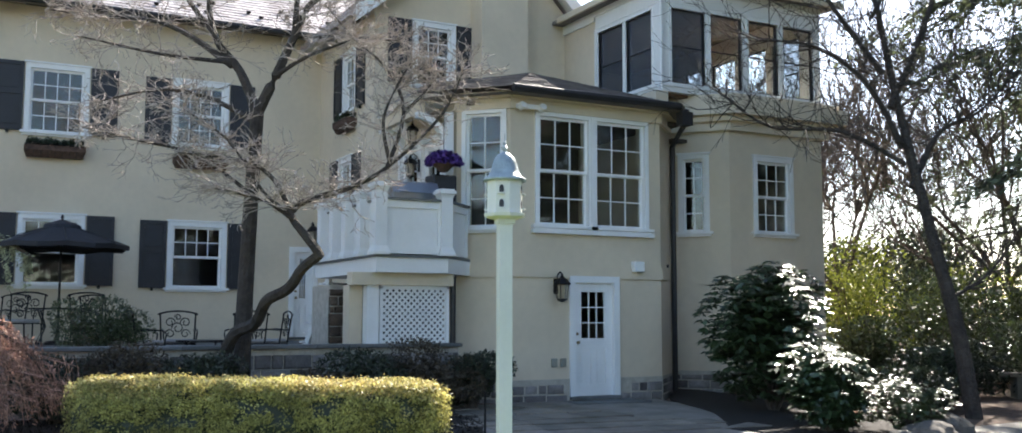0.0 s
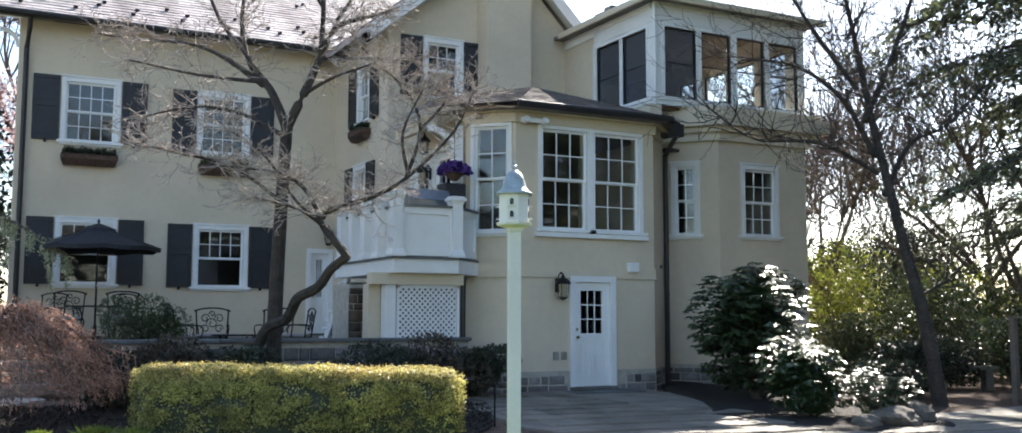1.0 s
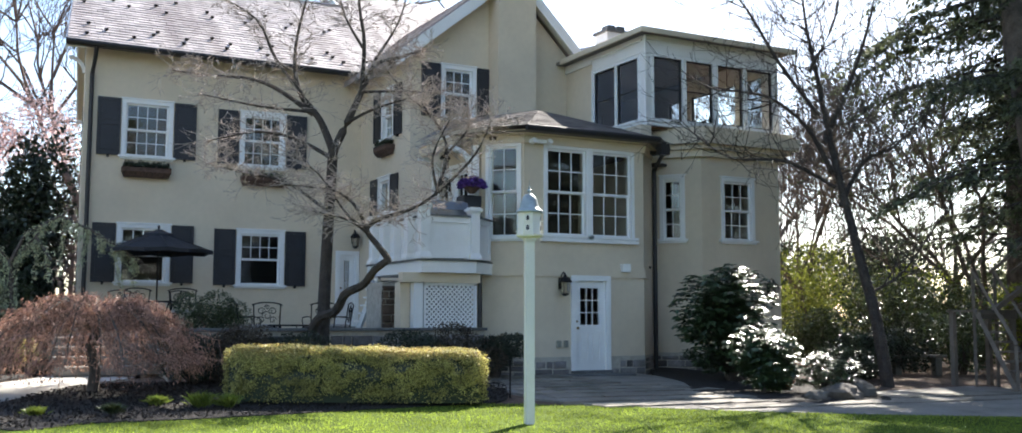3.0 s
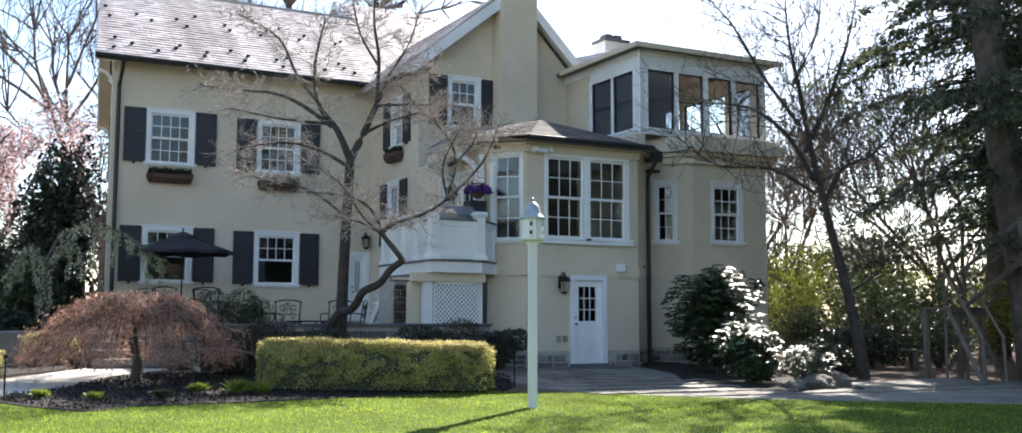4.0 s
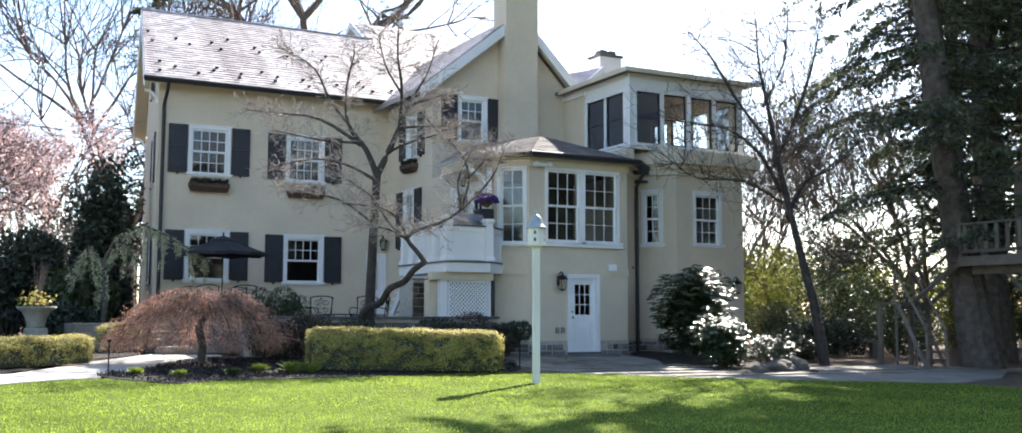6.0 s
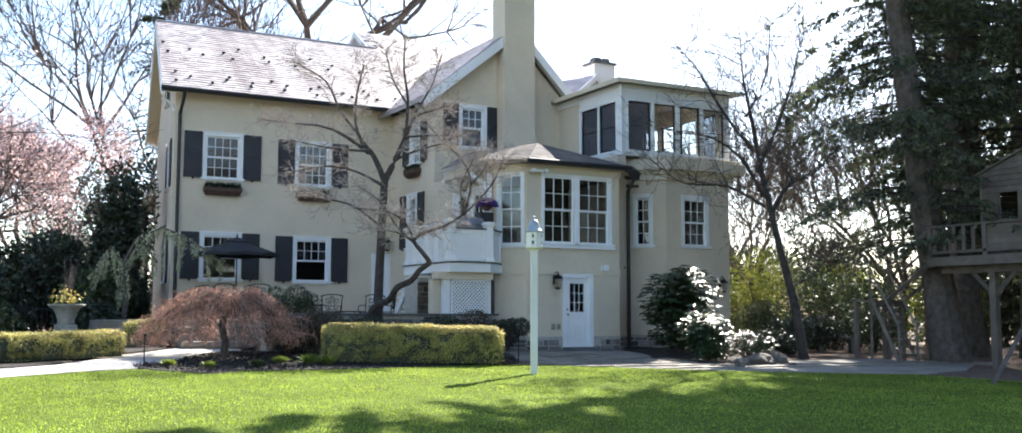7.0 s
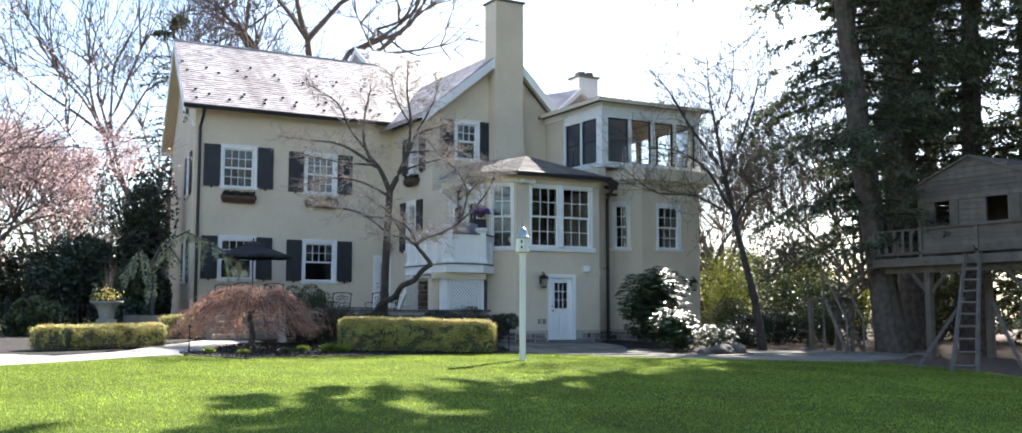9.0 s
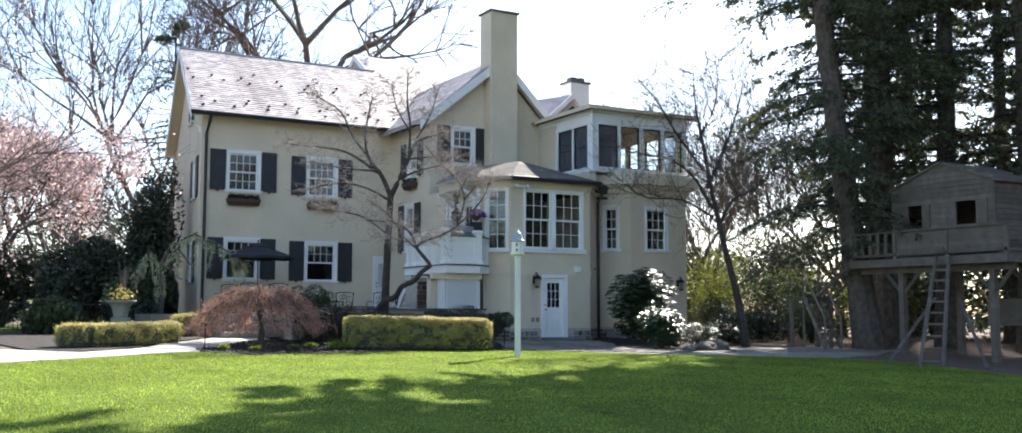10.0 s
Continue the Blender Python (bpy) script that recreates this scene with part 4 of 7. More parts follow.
for sgn in (1, -1):
    k = -14
    while k < 28:
        c = LX0 + k * gap
        # clip the slat's centre line x = c + sgn * (z - z0) to the panel
        if sgn > 0:
            za, zb = max(LZ0, LZ0 + (LX0 - c)), min(LZ1, LZ0 + (LX1 - c))
        else:
            za, zb = max(LZ0, LZ0 + (c - LX1)), min(LZ1, LZ0 + (c - LX0))
        if zb - za > 0.05:
            xa, xb = c + sgn * (za - LZ0), c + sgn * (zb - LZ0)
            yy = 15.80 if sgn > 0 else 15.812
            h2 = slat / 2 * 1.41
            part("slat", Mb().add([(xa - h2, yy, za), (xa + h2, yy, za), (xb + h2, yy, zb), (xb - h2, yy, zb), (xa - h2, yy + 0.01, za), (xa + h2, yy + 0.01, za), (xb + h2, yy + 0.01, zb), (xb - h2, yy + 0.01, zb)],
                                  [(0, 1, 2, 3), (7, 6, 5, 4), (0, 4, 5, 1), (2, 6, 7, 3), (1, 5, 6, 2), (3, 7, 4, 0)]), WHITE, lat)
        k += 1
# added black sheet that stands for the shade behind the lattice
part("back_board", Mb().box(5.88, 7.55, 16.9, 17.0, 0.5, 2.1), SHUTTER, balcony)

# stairs from the balcony down to the terrace
stairs = part("stairs", Mb().add([(6.05, y, z) for y, z in ((18.75, 2.34), (20.35, 0.86), (20.05, 0.86), (18.75, 2.06))] + [(6.11, y, z) for y, z in ((18.75, 2.34), (20.35, 0.86), (20.05, 0.86), (18.75, 2.06))],
                              [(0, 1, 2, 3), (7, 6, 5, 4), (0, 4, 5, 1), (1, 5, 6, 2), (2, 6, 7, 3), (3, 7, 4, 0)]), WHITE, house, "white wooden stairs to the balcony")
for i in range(8):
    part("tread", Mb().box(5.99, 7.0, 18.75 + i * 0.2, 19.0 + i * 0.2, 2.2 - i * 0.185, 2.24 - i * 0.185), WHITE, stairs)


# ---- stonework ----
def stone_mesh(w, h, d, seed, material=None):
    """One rough block, its front face uneven. Origin at its lower left front."""
    r = random.Random(seed)
    j = lambda s: r.uniform(-s, s)
    e = 0.02
    front = [(e + j(0.008), -0.0, e + j(0.008)), (w - e + j(0.008), -0.0, e + j(0.008)), (w - e + j(0.008), 0.0, h - e + j(0.008)), (e + j(0.008), 0.0, h - e + j(0.008))]
    edge = [(0, 0.025, 0), (w, 0.025, 0), (w, 0.025, h), (0, 0.025, h)]
    back = [(0, d, 0), (w, d, 0), (w, d, h), (0, d, h)]
    mid = (w / 2 + j(w * 0.15), -0.012 + j(0.008), h / 2 + j(h * 0.15))
    mb = Mb().add(front + edge + back + [mid], [(0, 1, 12), (1, 2, 12), (2, 3, 12), (3, 0, 12)] + [(a + k, a + (k + 1) % 4, b + (k + 1) % 4, b + k) for a, b in ((4, 0), (8, 4)) for k in range(4)])
    return mb.mesh("stone", material or STONE)


STONES = {}
for sw in (0.18, 0.26, 0.34, 0.44):
    for sh in (0.12, 0.17, 0.22):
        STONES[(sw, sh)] = [stone_mesh(sw, sh, 0.10, 17 * k + int(sw * 100) + int(sh * 1000)) for k in range(2)]


def stone_face(parent, m, length, z0, z1, proud=0.03, seed=1, skip=(), stones=None):
    """Courses of rough blocks with recessed joints, proud of the wall behind."""
    r = random.Random(seed)
    z = z0
    while z < z1 - 0.08:
        sh = r.choice((0.12, 0.17, 0.22))
        if z + sh > z1 + 0.02:
            sh = 0.12
        x = -r.uniform(0, 0.1)
        while x < length:
            sw = r.choice((0.18, 0.26, 0.34, 0.44))
            x0 = max(x, 0)
            w = min(x + sw, length) - x0
            if w > 0.06 and not any(a < x0 + w - 0.02 and b > x0 + 0.02 for a, b in skip):
                me = r.choice((stones or STONES)[(sw, sh)])
                ob = part("stone", me, None, parent, m=m @ pose(x0, -proud + r.uniform(-0.008, 0.01), z) @ Matrix.Diagonal(((w - 0.014) / sw, 1, (sh - 0.014) / sh, 1)))
            x += sw
        z += sh


base = part("stone_base", Mb().box(0, D0, -0.012, 0.0, BZ0, 0.34).box(D1, 3.15, -0.012, 0.0, BZ0, 0.34).box(D0, D1, -0.012, 0.0, BZ0, -0.02), MORTAR, house, "fieldstone base course of the bay", bay_m)
stone_face(base, Matrix.Identity(4), 3.15, -0.2, 0.34, seed=3, skip=[(D0, D1)])
base = part("stone_base", Mb().box(0, BL, -0.012, 0.0, BZ0, 0.34), MORTAR, house, m=bl_m)
stone_face(base, Matrix.Identity(4), BL, -0.2, 0.34, seed=4)
base = part("stone_base", Mb().box(0, 1.2, -0.012, 0.0, BZ0, 0.34), MORTAR, house, m=br_m)
stone_face(base, Matrix.Identity(4), 1.2, -0.2, 0.34, seed=5)
for m, ln, sd in ((rc_m, RCL, 6), (rf_m, RX1 - RX0, 7)):
    base = part("stone_base", Mb().box(0, ln, -0.012, 0.0, -0.4, 0.34), MORTAR, house, m=m)
    stone_face(base, Matrix.Identity(4), ln, -0.35, 0.34, seed=sd)
pier = part("stone_pier", Mb().box(0, 0.34, 0.0, 1.0, 0.8, 1.95), MORTAR, house, "brown fieldstone pier under the balcony", face_m(5.52, 17.05))
PIER_STONES = {key: [stone_mesh(key[0], key[1], 0.10, 900 + k + int(key[0] * 100), BROWNSTONE) for k in range(2)] for key in STONES}
stone_face(pier, Matrix.Identity(4), 0.34, 0.85, 1.95, seed=8, stones=PIER_STONES)

# terrace with its retaining wall
TW0, TW1, TWY, TZ = 0.9, 7.25, 15.62, 0.86
TLOW, TSTEP = 0.60, 19.4
terrace = part("terrace", Mb().box(TW0 + 0.05, 7.55, TWY + 0.25, TSTEP, -0.3, TLOW - 0.03).box(TW0 + 0.05, 7.55, TSTEP, WY, -0.3, TZ - 0.03), MORTAR, None)
tagged(terrace, "raised bluestone terrace before the house", "terrace", kind="structure")
tx = TW0 + 0.1
r = random.Random(12)
while tx < 7.4:
    w = r.choice((0.6, 0.9))
    ty = TWY + 0.35
    while ty < WY - 0.1:
        h = r.choice((0.6, 0.9))
        part("flagstone", Mb().box(tx, min(tx + w, 7.5) - 0.012, ty, min(ty + h, WY - 0.05) - 0.012, (TLOW if ty + h / 2 < TSTEP else TZ) - 0.035, TLOW if ty + h / 2 < TSTEP else TZ), BLUESTONE, terrace)
        ty += h
    tx += w
rw = part("retaining_wall", Mb().box(0, TW1 - TW0, 0.0, 0.3, -0.3, 0.93), MORTAR, None, m=face_m(TW0, TWY))
tagged(rw, "low dark fieldstone retaining wall with bluestone cap", "garden wall", kind="structure")
stone_face(rw, Matrix.Identity(4), TW1 - TW0, -0.15, 0.92, seed=21)
cx = -0.05
while cx < TW1 - TW0:
    w = r.choice((0.7, 0.9, 1.1))
    part("capstone", bevelled(Mb().box(cx, min(cx + w, TW1 - TW0 + 0.05) - 0.01, -0.08, 0.34, 0.93, 0.99), "capstone", BLUESTONE, 0.008), None, rw)
    cx += w
# stone steps up to the terrace, beside the weeping maple
steps = tagged(part("steps", Mb().box(-0.9, 0.8, 16.9, 20, -0.3, 0.15), MORTAR, None), "broad stone garden steps up to the terrace", "steps", kind="structure")
for i in range(4):
    part("step", bevelled(Mb().box(-0.95, 0.88, 16.5 + i * 0.42, 18.6 + i * 0.42, gz(-1, 17) + i * 0.17, gz(-1, 17) + 0.17 + i * 0.17), "step", PAVING, 0.015), None, steps)
part("landing", Mb().box(-2.6, TW0 + 0.1, 18.3, 24, -0.3, 0.80), PAVING, steps)

# flagstones before the basement door
apron = tagged(part("pavement", Mb().box(7.6, 8.0, 14.6, 14.9, -0.3, -0.16), MORTAR, None), "grey flagstone paving before the basement door", "paving", kind="structure")
r = random.Random(5)
fy = 9.0
row = 0
while fy < 15.7:
    h = r.uniform(0.5, 0.8)
    fx = 6.1 + (0.3 if row % 2 else 0)
    while fx < 19:
        w = r.uniform(0.55, 1.1)
        cxx, cyy = fx + w / 2, fy + h / 2
        lo = 9.7 - 0.33 * (cxx - 6.6) if cxx < 13 else 7.4
        hi = 15.9 if cxx < 11.3 else 10.9 - 0.15 * (cxx - 11.3) if cxx < 13.2 else 10.2
        inbed = (8.9 < cxx < 13.4 and cyy > 11.2 - 0.0 and cxx - 8.6 > (14.9 - cyy) * 0.6) or (9.6 < cxx < 12.6 and 9.6 < cyy < 12)
        if cxx < 6.8 and cyy > 15.0:
            inbed = True
        if lo < cyy < hi and not inbed:
            jj = lambda: r.uniform(-0.03, 0.03)
            ring4 = [(fx + jj(), fy + jj()), (fx + w - 0.03 + jj(), fy + jj()), (fx + w - 0.03 + jj(), fy + h - 0.03 + jj()), (fx + jj(), fy + h - 0.03 + jj())]
            zz = gz(cxx, cyy)
            part("flagstone", Mb().prism(ring4, zz - 0.05, zz + 0.012 + r.uniform(0, 0.01)), PAVING, apron)
        fx += w
    fy += h
    row += 1
part("door_step", bevelled(Mb().box(9.3, 10.8, 15.2, 15.8, -0.2, -0.03), "door_step", BLUESTONE, 0.012), None, apron)

# ---- slates, shingles, snow guards ----
sl = Mb()
SWD, EXP = 0.30, 0.22
slate_piece = Mb().add([(0.004, -0.06, 0.0), (SWD - 0.004, -0.06, 0.0), (SWD - 0.004, EXP + 0.06, -0.018), (0.004, EXP + 0.06, -0.018), (0.004, -0.06, 0.02), (SWD - 0.004, -0.06, 0.02), (SWD - 0.004, EXP + 0.06, -0.004), (0.004, EXP + 0.06, -0.004)],
                       [(0, 3, 2, 1), (4, 5, 6, 7), (0, 1, 5, 4), (1, 2, 6, 5), (2, 3, 7, 6), (3, 0, 4, 7)])
slate_me = slate_piece.mesh("slate", SLATEP)
slates = []
row = 0
yy = 0.0
r = random.Random(31)
while yy < run - 0.1:
    xx = -(SWD / 2) * (row % 2)
    while xx < RLEN - 0.02:
        lo = SKEW * yy * math.cos(slope)
        if xx + SWD > lo + 0.03:
            slates.append((max(xx, lo), yy + r.uniform(-0.012, 0.012), min(xx + SWD, RLEN) - max(xx, lo), r.uniform(0, 0.006)))
        xx += SWD
    yy += EXP
    row += 1
cut = 0
for x, y, w, dz in slates:
    m = roof_m @ pose(x, y, dz) @ Matrix.Diagonal((w / SWD, 1, 1, 1))
    if y < 2.0 and cut < 290:
        part("slate", slate_me, None, wing_roof, m=m)
        cut += 1
    else:
        sl.add([m @ Vector(p) for p in slate_piece.v], slate_piece.f)
tagged(part("slate_covering", sl, SLATE, wing_roof), kind="stuff")
guard_me = Mb().box(-0.025, 0.025, -0.03, 0.06, 0.0, 0.02).box(-0.03, 0.03, -0.035, -0.02, 0.0, 0.075).box(-0.05, 0.05, -0.05, -0.03, 0.03, 0.08).mesh("snow_guard", IRON)
for band, n in ((0.5, 7), (0.95, 8), (1.35, 5), (3.3, 7), (3.75, 6), (4.3, 3)):
    for i in range(n):
        gxp = 0.6 + (i + 0.5 * (band in (0.95, 3.75))) * (8.0 / n) + r.uniform(-0.15, 0.15)
        part("snow_guard", guard_me, None, wing_roof, m=roof_m @ pose(gxp, band + r.uniform(-0.08, 0.08), 0.02))


def shingle_plane(parent, p0, p1, p2, p3, w=0.3, e=0.14, material=SHINGLE, name="shingle_covering", lift=0.012, seed=1):
    """Courses of shingles over the quad p0 p1 (eave) to p3 p2 (top), as one joined mesh."""
    r = random.Random(seed)
    p0, p1, p2, p3 = [Vector(p) for p in (p0, p1, p2, p3)]
    nrm = (p1 - p0).cross(p3 - p0).normalized()
    rows = max(2, int((p3 - p0).length / e))
    mb = Mb()
    for j in range(rows):
        t0, t1 = j / rows, min((j + 1.3) / rows, 1)
        a, b = p0.lerp(p3, t0), p1.lerp(p2, t0)
        c, d = p0.lerp(p3, t1), p1.lerp(p2, t1)
        ln = (b - a).length
        n = max(1, int(ln / w))
        off = r.uniform(0, 1 / n)
        cuts = [0] + [min(1, off + i / n) for i in range(n)] + [1]
        for u0, u1 in zip(cuts, cuts[1:]):
            if u1 - u0 < 0.004:
                continue
            h = lift + r.uniform(0, 0.008)
            q = [a.lerp(b, u0), a.lerp(b, u1 - 0.004 / max(ln, 0.1)), c.lerp(d, u1 - 0.004 / max(ln, 0.1)), c.lerp(d, u0)]
            mb.add([q[0] + nrm * h, q[1] + nrm * h, q[2] + nrm * 0.003, q[3] + nrm * 0.003, q[0], q[1]], [(0, 1, 2, 3), (4, 5, 1, 0)])
    return tagged(part(name, mb, material, parent), kind="stuff")


for k, (a, b, c, d) in enumerate(((vs[0], vs[1], A, A), (vs[1], vs[2], A, A), (vs[6], vs[0], A, A), (vs[7], vs[6], A, vs[9]), (vs[2], vs[3], B2, A), (vs[9], A, B2, vs[10]))):
    shingle_plane(bay_roof, a, b, c, d, seed=k)
shingle_plane(house, (8.75, 24.3, 8.2), (17.4, 24.3, 8.2), (15.0, 31.7, 13.0), (8.75, 31.7, 13.0), e=0.25, material=SLATE, name="slate_covering", seed=9)
shingle_plane(house, (7.05, 30.4, 7.96), (7.05, 20.28, 7.96), (APX, 20.28, APZ + 0.01), (APX, 30.4, APZ + 0.01), e=0.22, material=SLATE, name="slate_covering", seed=10)
shingle_plane(house, (12.75, 20.28, 8.39), (12.75, 30.4, 8.39), (APX, 30.4, APZ + 0.01), (APX, 20.28, APZ + 0.01), e=0.22, material=SLATE, name="slate_covering", seed=11)
part("ridge_cap", Mb().tube([(sk(RYY), RYY, RZ + 0.02), (8.9, RYY, RZ + 0.02)], 0.06, 6), SLATE, house)
# gable-end soffit brackets of the wing
for yb2 in (24.6, 34.2):
    part("bracket", arch(pose(0.1 + SKEW * (yb2 - WY), yb2, 7.5, 0, 0, 180), 0.42, 0.08, 0.1), WHITE, house)
# floodlight, vent and outlets on the bay
fl = part("floodlight", Mb().box(0.0, 0.55, -0.14, -0.03, 5.02, 5.10), WHITE, house, "white twin floodlight under the eave", bay_m @ pose(0.08, 0, 0))
for xx in (0.05, 0.45):
    part("lamp_head", Mb().lathe([(0.04, 0), (0.07, 0.12), (0.065, 0.14)], m=pose(xx, -0.12, 5.0, 60), seg=10), WHITE, fl)
part("vent_hood", bevelled(Mb().box(10.78 - 8.3, 11.0 - 8.3, -0.14, 0, 2.23, 2.42), "vent_hood", WHITE, 0.015), None, house, "white dryer vent hood", bay_m)
for xx in (9.10, 9.28):
    part("outlet_box", bevelled(Mb().box(xx - 8.3, xx - 8.3 + 0.1, -0.06, 0, 0.55, 0.70), "outlet_box", URN, 0.008), None, house, m=bay_m)


# ---- garden things ----
def birdhouse():
    x, y = 4.26, 8.22
    z = gz(x, y)
    t = thing("birdhouse_post", "tall cream-painted post with a round white birdhouse on the lawn", "birdhouse", pose(x, y, z, 0, 0, -12))
    part("post", Mb().box(-0.058, 0.058, -0.058, 0.058, -0.1, 2.50).box(-0.075, 0.075, -0.075, 0.075, 2.44, 2.50), CREAMPAINT, t)
    body = part("birdhouse", Mb().lathe([(0.06, 2.47), (0.185, 2.50), (0.195, 2.53), (0.162, 2.535), (0.160, 2.83), (0.17, 2.84)], seg=8), CREAMPAINT, t)
    part("roof", Mb().lathe([(0.195, 2.82), (0.19, 2.845), (0.15, 2.87), (0.125, 2.92), (0.112, 2.98), (0.085, 3.04), (0.045, 3.075), (0.015, 3.085)], seg=16), COPPER, body, "grey bell-shaped metal roof", smooth=True)
    part("finial", Mb().lathe([(0.018, 3.08), (0.012, 3.095), (0.03, 3.115), (0.03, 3.13), (0.012, 3.15), (0.018, 3.165), (0.004, 3.19), (0.002, 3.26)], seg=10), COPPER, body)
    for k in range(4):
        a = -115 + 90 * k
        for zz in (2.58, 2.71):
            ent = [(-0.02, 0), (0.02, 0), (0.02, 0.045), (0.012, 0.062), (0, 0.068), (-0.012, 0.062), (-0.02, 0.045)]
            part("entrance_hole", Mb().prism(ent, 0, 0.006, pose(0, 0, zz, 0, 0, a + 90) @ pose(0, -0.150, 0, 90)), SHUTTER, body)
            part("perch", Mb().box(-0.03, 0.03, -0.185, -0.145, zz - 0.015, zz - 0.005, pose(0, 0, 0, 0, 0, a + 90)), CREAMPAINT, body)


birdhouse()


def clipped_hedge(path, width, height, label, n_leaf, group="clipped hedges"):
    """A clipped box hedge along a line: solid dark hull standing for inner shade, small leaves all over its faces."""
    t = thing("hedge", label, "hedge", group=group)
    pts = [Vector((x, y, 0)) for x, y in path]
    seglen = [(b - a).length for a, b in zip(pts, pts[1:])]
    tot = sum(seglen)

    def at(s):
        s = min(max(s, 0), tot)
        for a, b, L in zip(pts, pts[1:], seglen):
            if s <= L + 1e-6:
                d = (b - a) / L
                return a + d * s, d
            s -= L
        return pts[-1], (pts[-1] - pts[-2]).normalized()

    shade_core = Mb()
    rings = []
    N = max(8, int(tot / 0.25))
    for i in range(N + 1):
        s = tot * i / N
        p, d = at(s)
        nrm = Vector((-d.y, d.x, 0))
        z = gz(p.x, p.y)
        shrink = 0.86 if 0 < i < N else 0.6
        hw, hh = width / 2 * shrink * 0.92, height * (0.95 if 0 < i < N else 0.8)
        rings.append([p + nrm * a * hw + Vector((0, 0, z + b * hh)) for a, b in ((-1, 0.05), (-1.05, 0.5), (-0.9, 0.93), (0, 0.97), (0.9, 0.93), (1.05, 0.5), (1, 0.05))])
    # closed dark hull: the shade between the leaves is put into its colour
    part("branchwork", shade_core.loft(rings), DARK_LEAF, t)
    cs, fc, tip = [], [], []
    for _ in range(n_leaf):
        s = rng.uniform(-0.08, tot + 0.08)
        p, d = at(s)
        nrm = Vector((-d.y, d.x, 0))
        end = min(s, tot - s)
        rr = 1.0 if end > 0.15 else 0.75 + 0.25 * max(end, 0) / 0.15
        q = rng.uniform(0, 1)
        bumpy = 0.09 * noise.noise((p.x * 2.2, p.y * 2.2, q * 3))
        per = height * 2 + width
        w = q * per
        if w < height:
            a, b = -1, w / height
        elif w < height + width:
            a, b = -1 + 2 * (w - height) / width, 1
        else:
            a, b = 1, (w - height - width) / height
        if b < 0.14 and rng.random() < 0.8:
            continue
        if b < 1 and noise.noise((p.x * 3.4 + 5, p.y * 3.4, b * height * 4.2 + a)) + 0.5 * noise.noise((p.x * 11, p.y * 11, b * height * 9 + a)) < -0.06 and rng.random() < 0.9:
            continue
        if end < 0.06:
            a, b = rng.uniform(-1, 1), rng.uniform(0.05, 1)
        corner = 1 - 0.10 * max(0, abs(a) - 0.75) * 4 * max(0, b - 0.75) * 4
        low = 0.86 + 0.14 * min(1, b * 2.2)
        o = p + d * (min(0, s) + max(0, s - tot)) + nrm * (a * (width / 2) * rr * low * corner * (1 + bumpy))
        o.z = gz(p.x, p.y) + 0.04 + b * (height - 0.04) * corner * (1 + bumpy * 0.6) + (0.02 * rng.normal() if b == 1 else 0)
        fv = nrm * (a if b < 1 else 0.25 * a) + Vector((0, 0, 1.0 if b == 1 else max(0, b - 0.8) * 3 + 0.12))
        if end < 0.06:
            fv = d * (1 if s > tot / 2 else -1) + Vector((0, 0, 0.2))
        # leaves near the top turn golden: sunlight on the hedge put into colour
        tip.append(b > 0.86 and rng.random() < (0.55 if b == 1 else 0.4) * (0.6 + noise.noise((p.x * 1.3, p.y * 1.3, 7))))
        fc.append(fv.normalized()[:])
        cs.append((o.x + rng.normal(0, 0.018), o.y + rng.normal(0, 0.018), o.z + rng.normal(0, 0.015)))
    cs, fc, tip = np.array(cs), np.array(fc), np.array(tip, bool)
    part("foliage", quads_mesh("leaves", leaves_at(cs[~tip], 0.035, 0.022, face=fc[~tip], face_jit=0.75), BOX_LEAF), None, t)
    part("new_growth", quads_mesh("leaves", leaves_at(cs[tip] + [0, 0, 0.012], 0.034, 0.02, face=fc[tip], face_jit=0.8), SUNLIT_GROWTH), None, t, "golden leaf tips with sunlight put into their colour")
    return t


clipped_hedge([(1.15, 11.85), (2.4, 11.4), (4.75, 10.75)], 1.1, 0.785, "long clipped boxwood hedge with sunlit top in a mulched bed", 120000)
clipped_hedge([(-5.75, 12.3), (-5.2, 12.35), (-4.2, 12.95), (-2.85, 13.9)], 0.7, 0.52, "low curved clipped boxwood hedge beside the walk", 48000)
clipped_hedge([(-2.0, 17.4), (-1.35, 17.9)], 0.75, 0.62, "short clipped boxwood block beside the walk", 14000)
clipped_hedge([(-9.5, 13.2), (-7.5, 13.0)], 0.8, 0.5, "low clipped boxwood hedge by the walk", 9000)


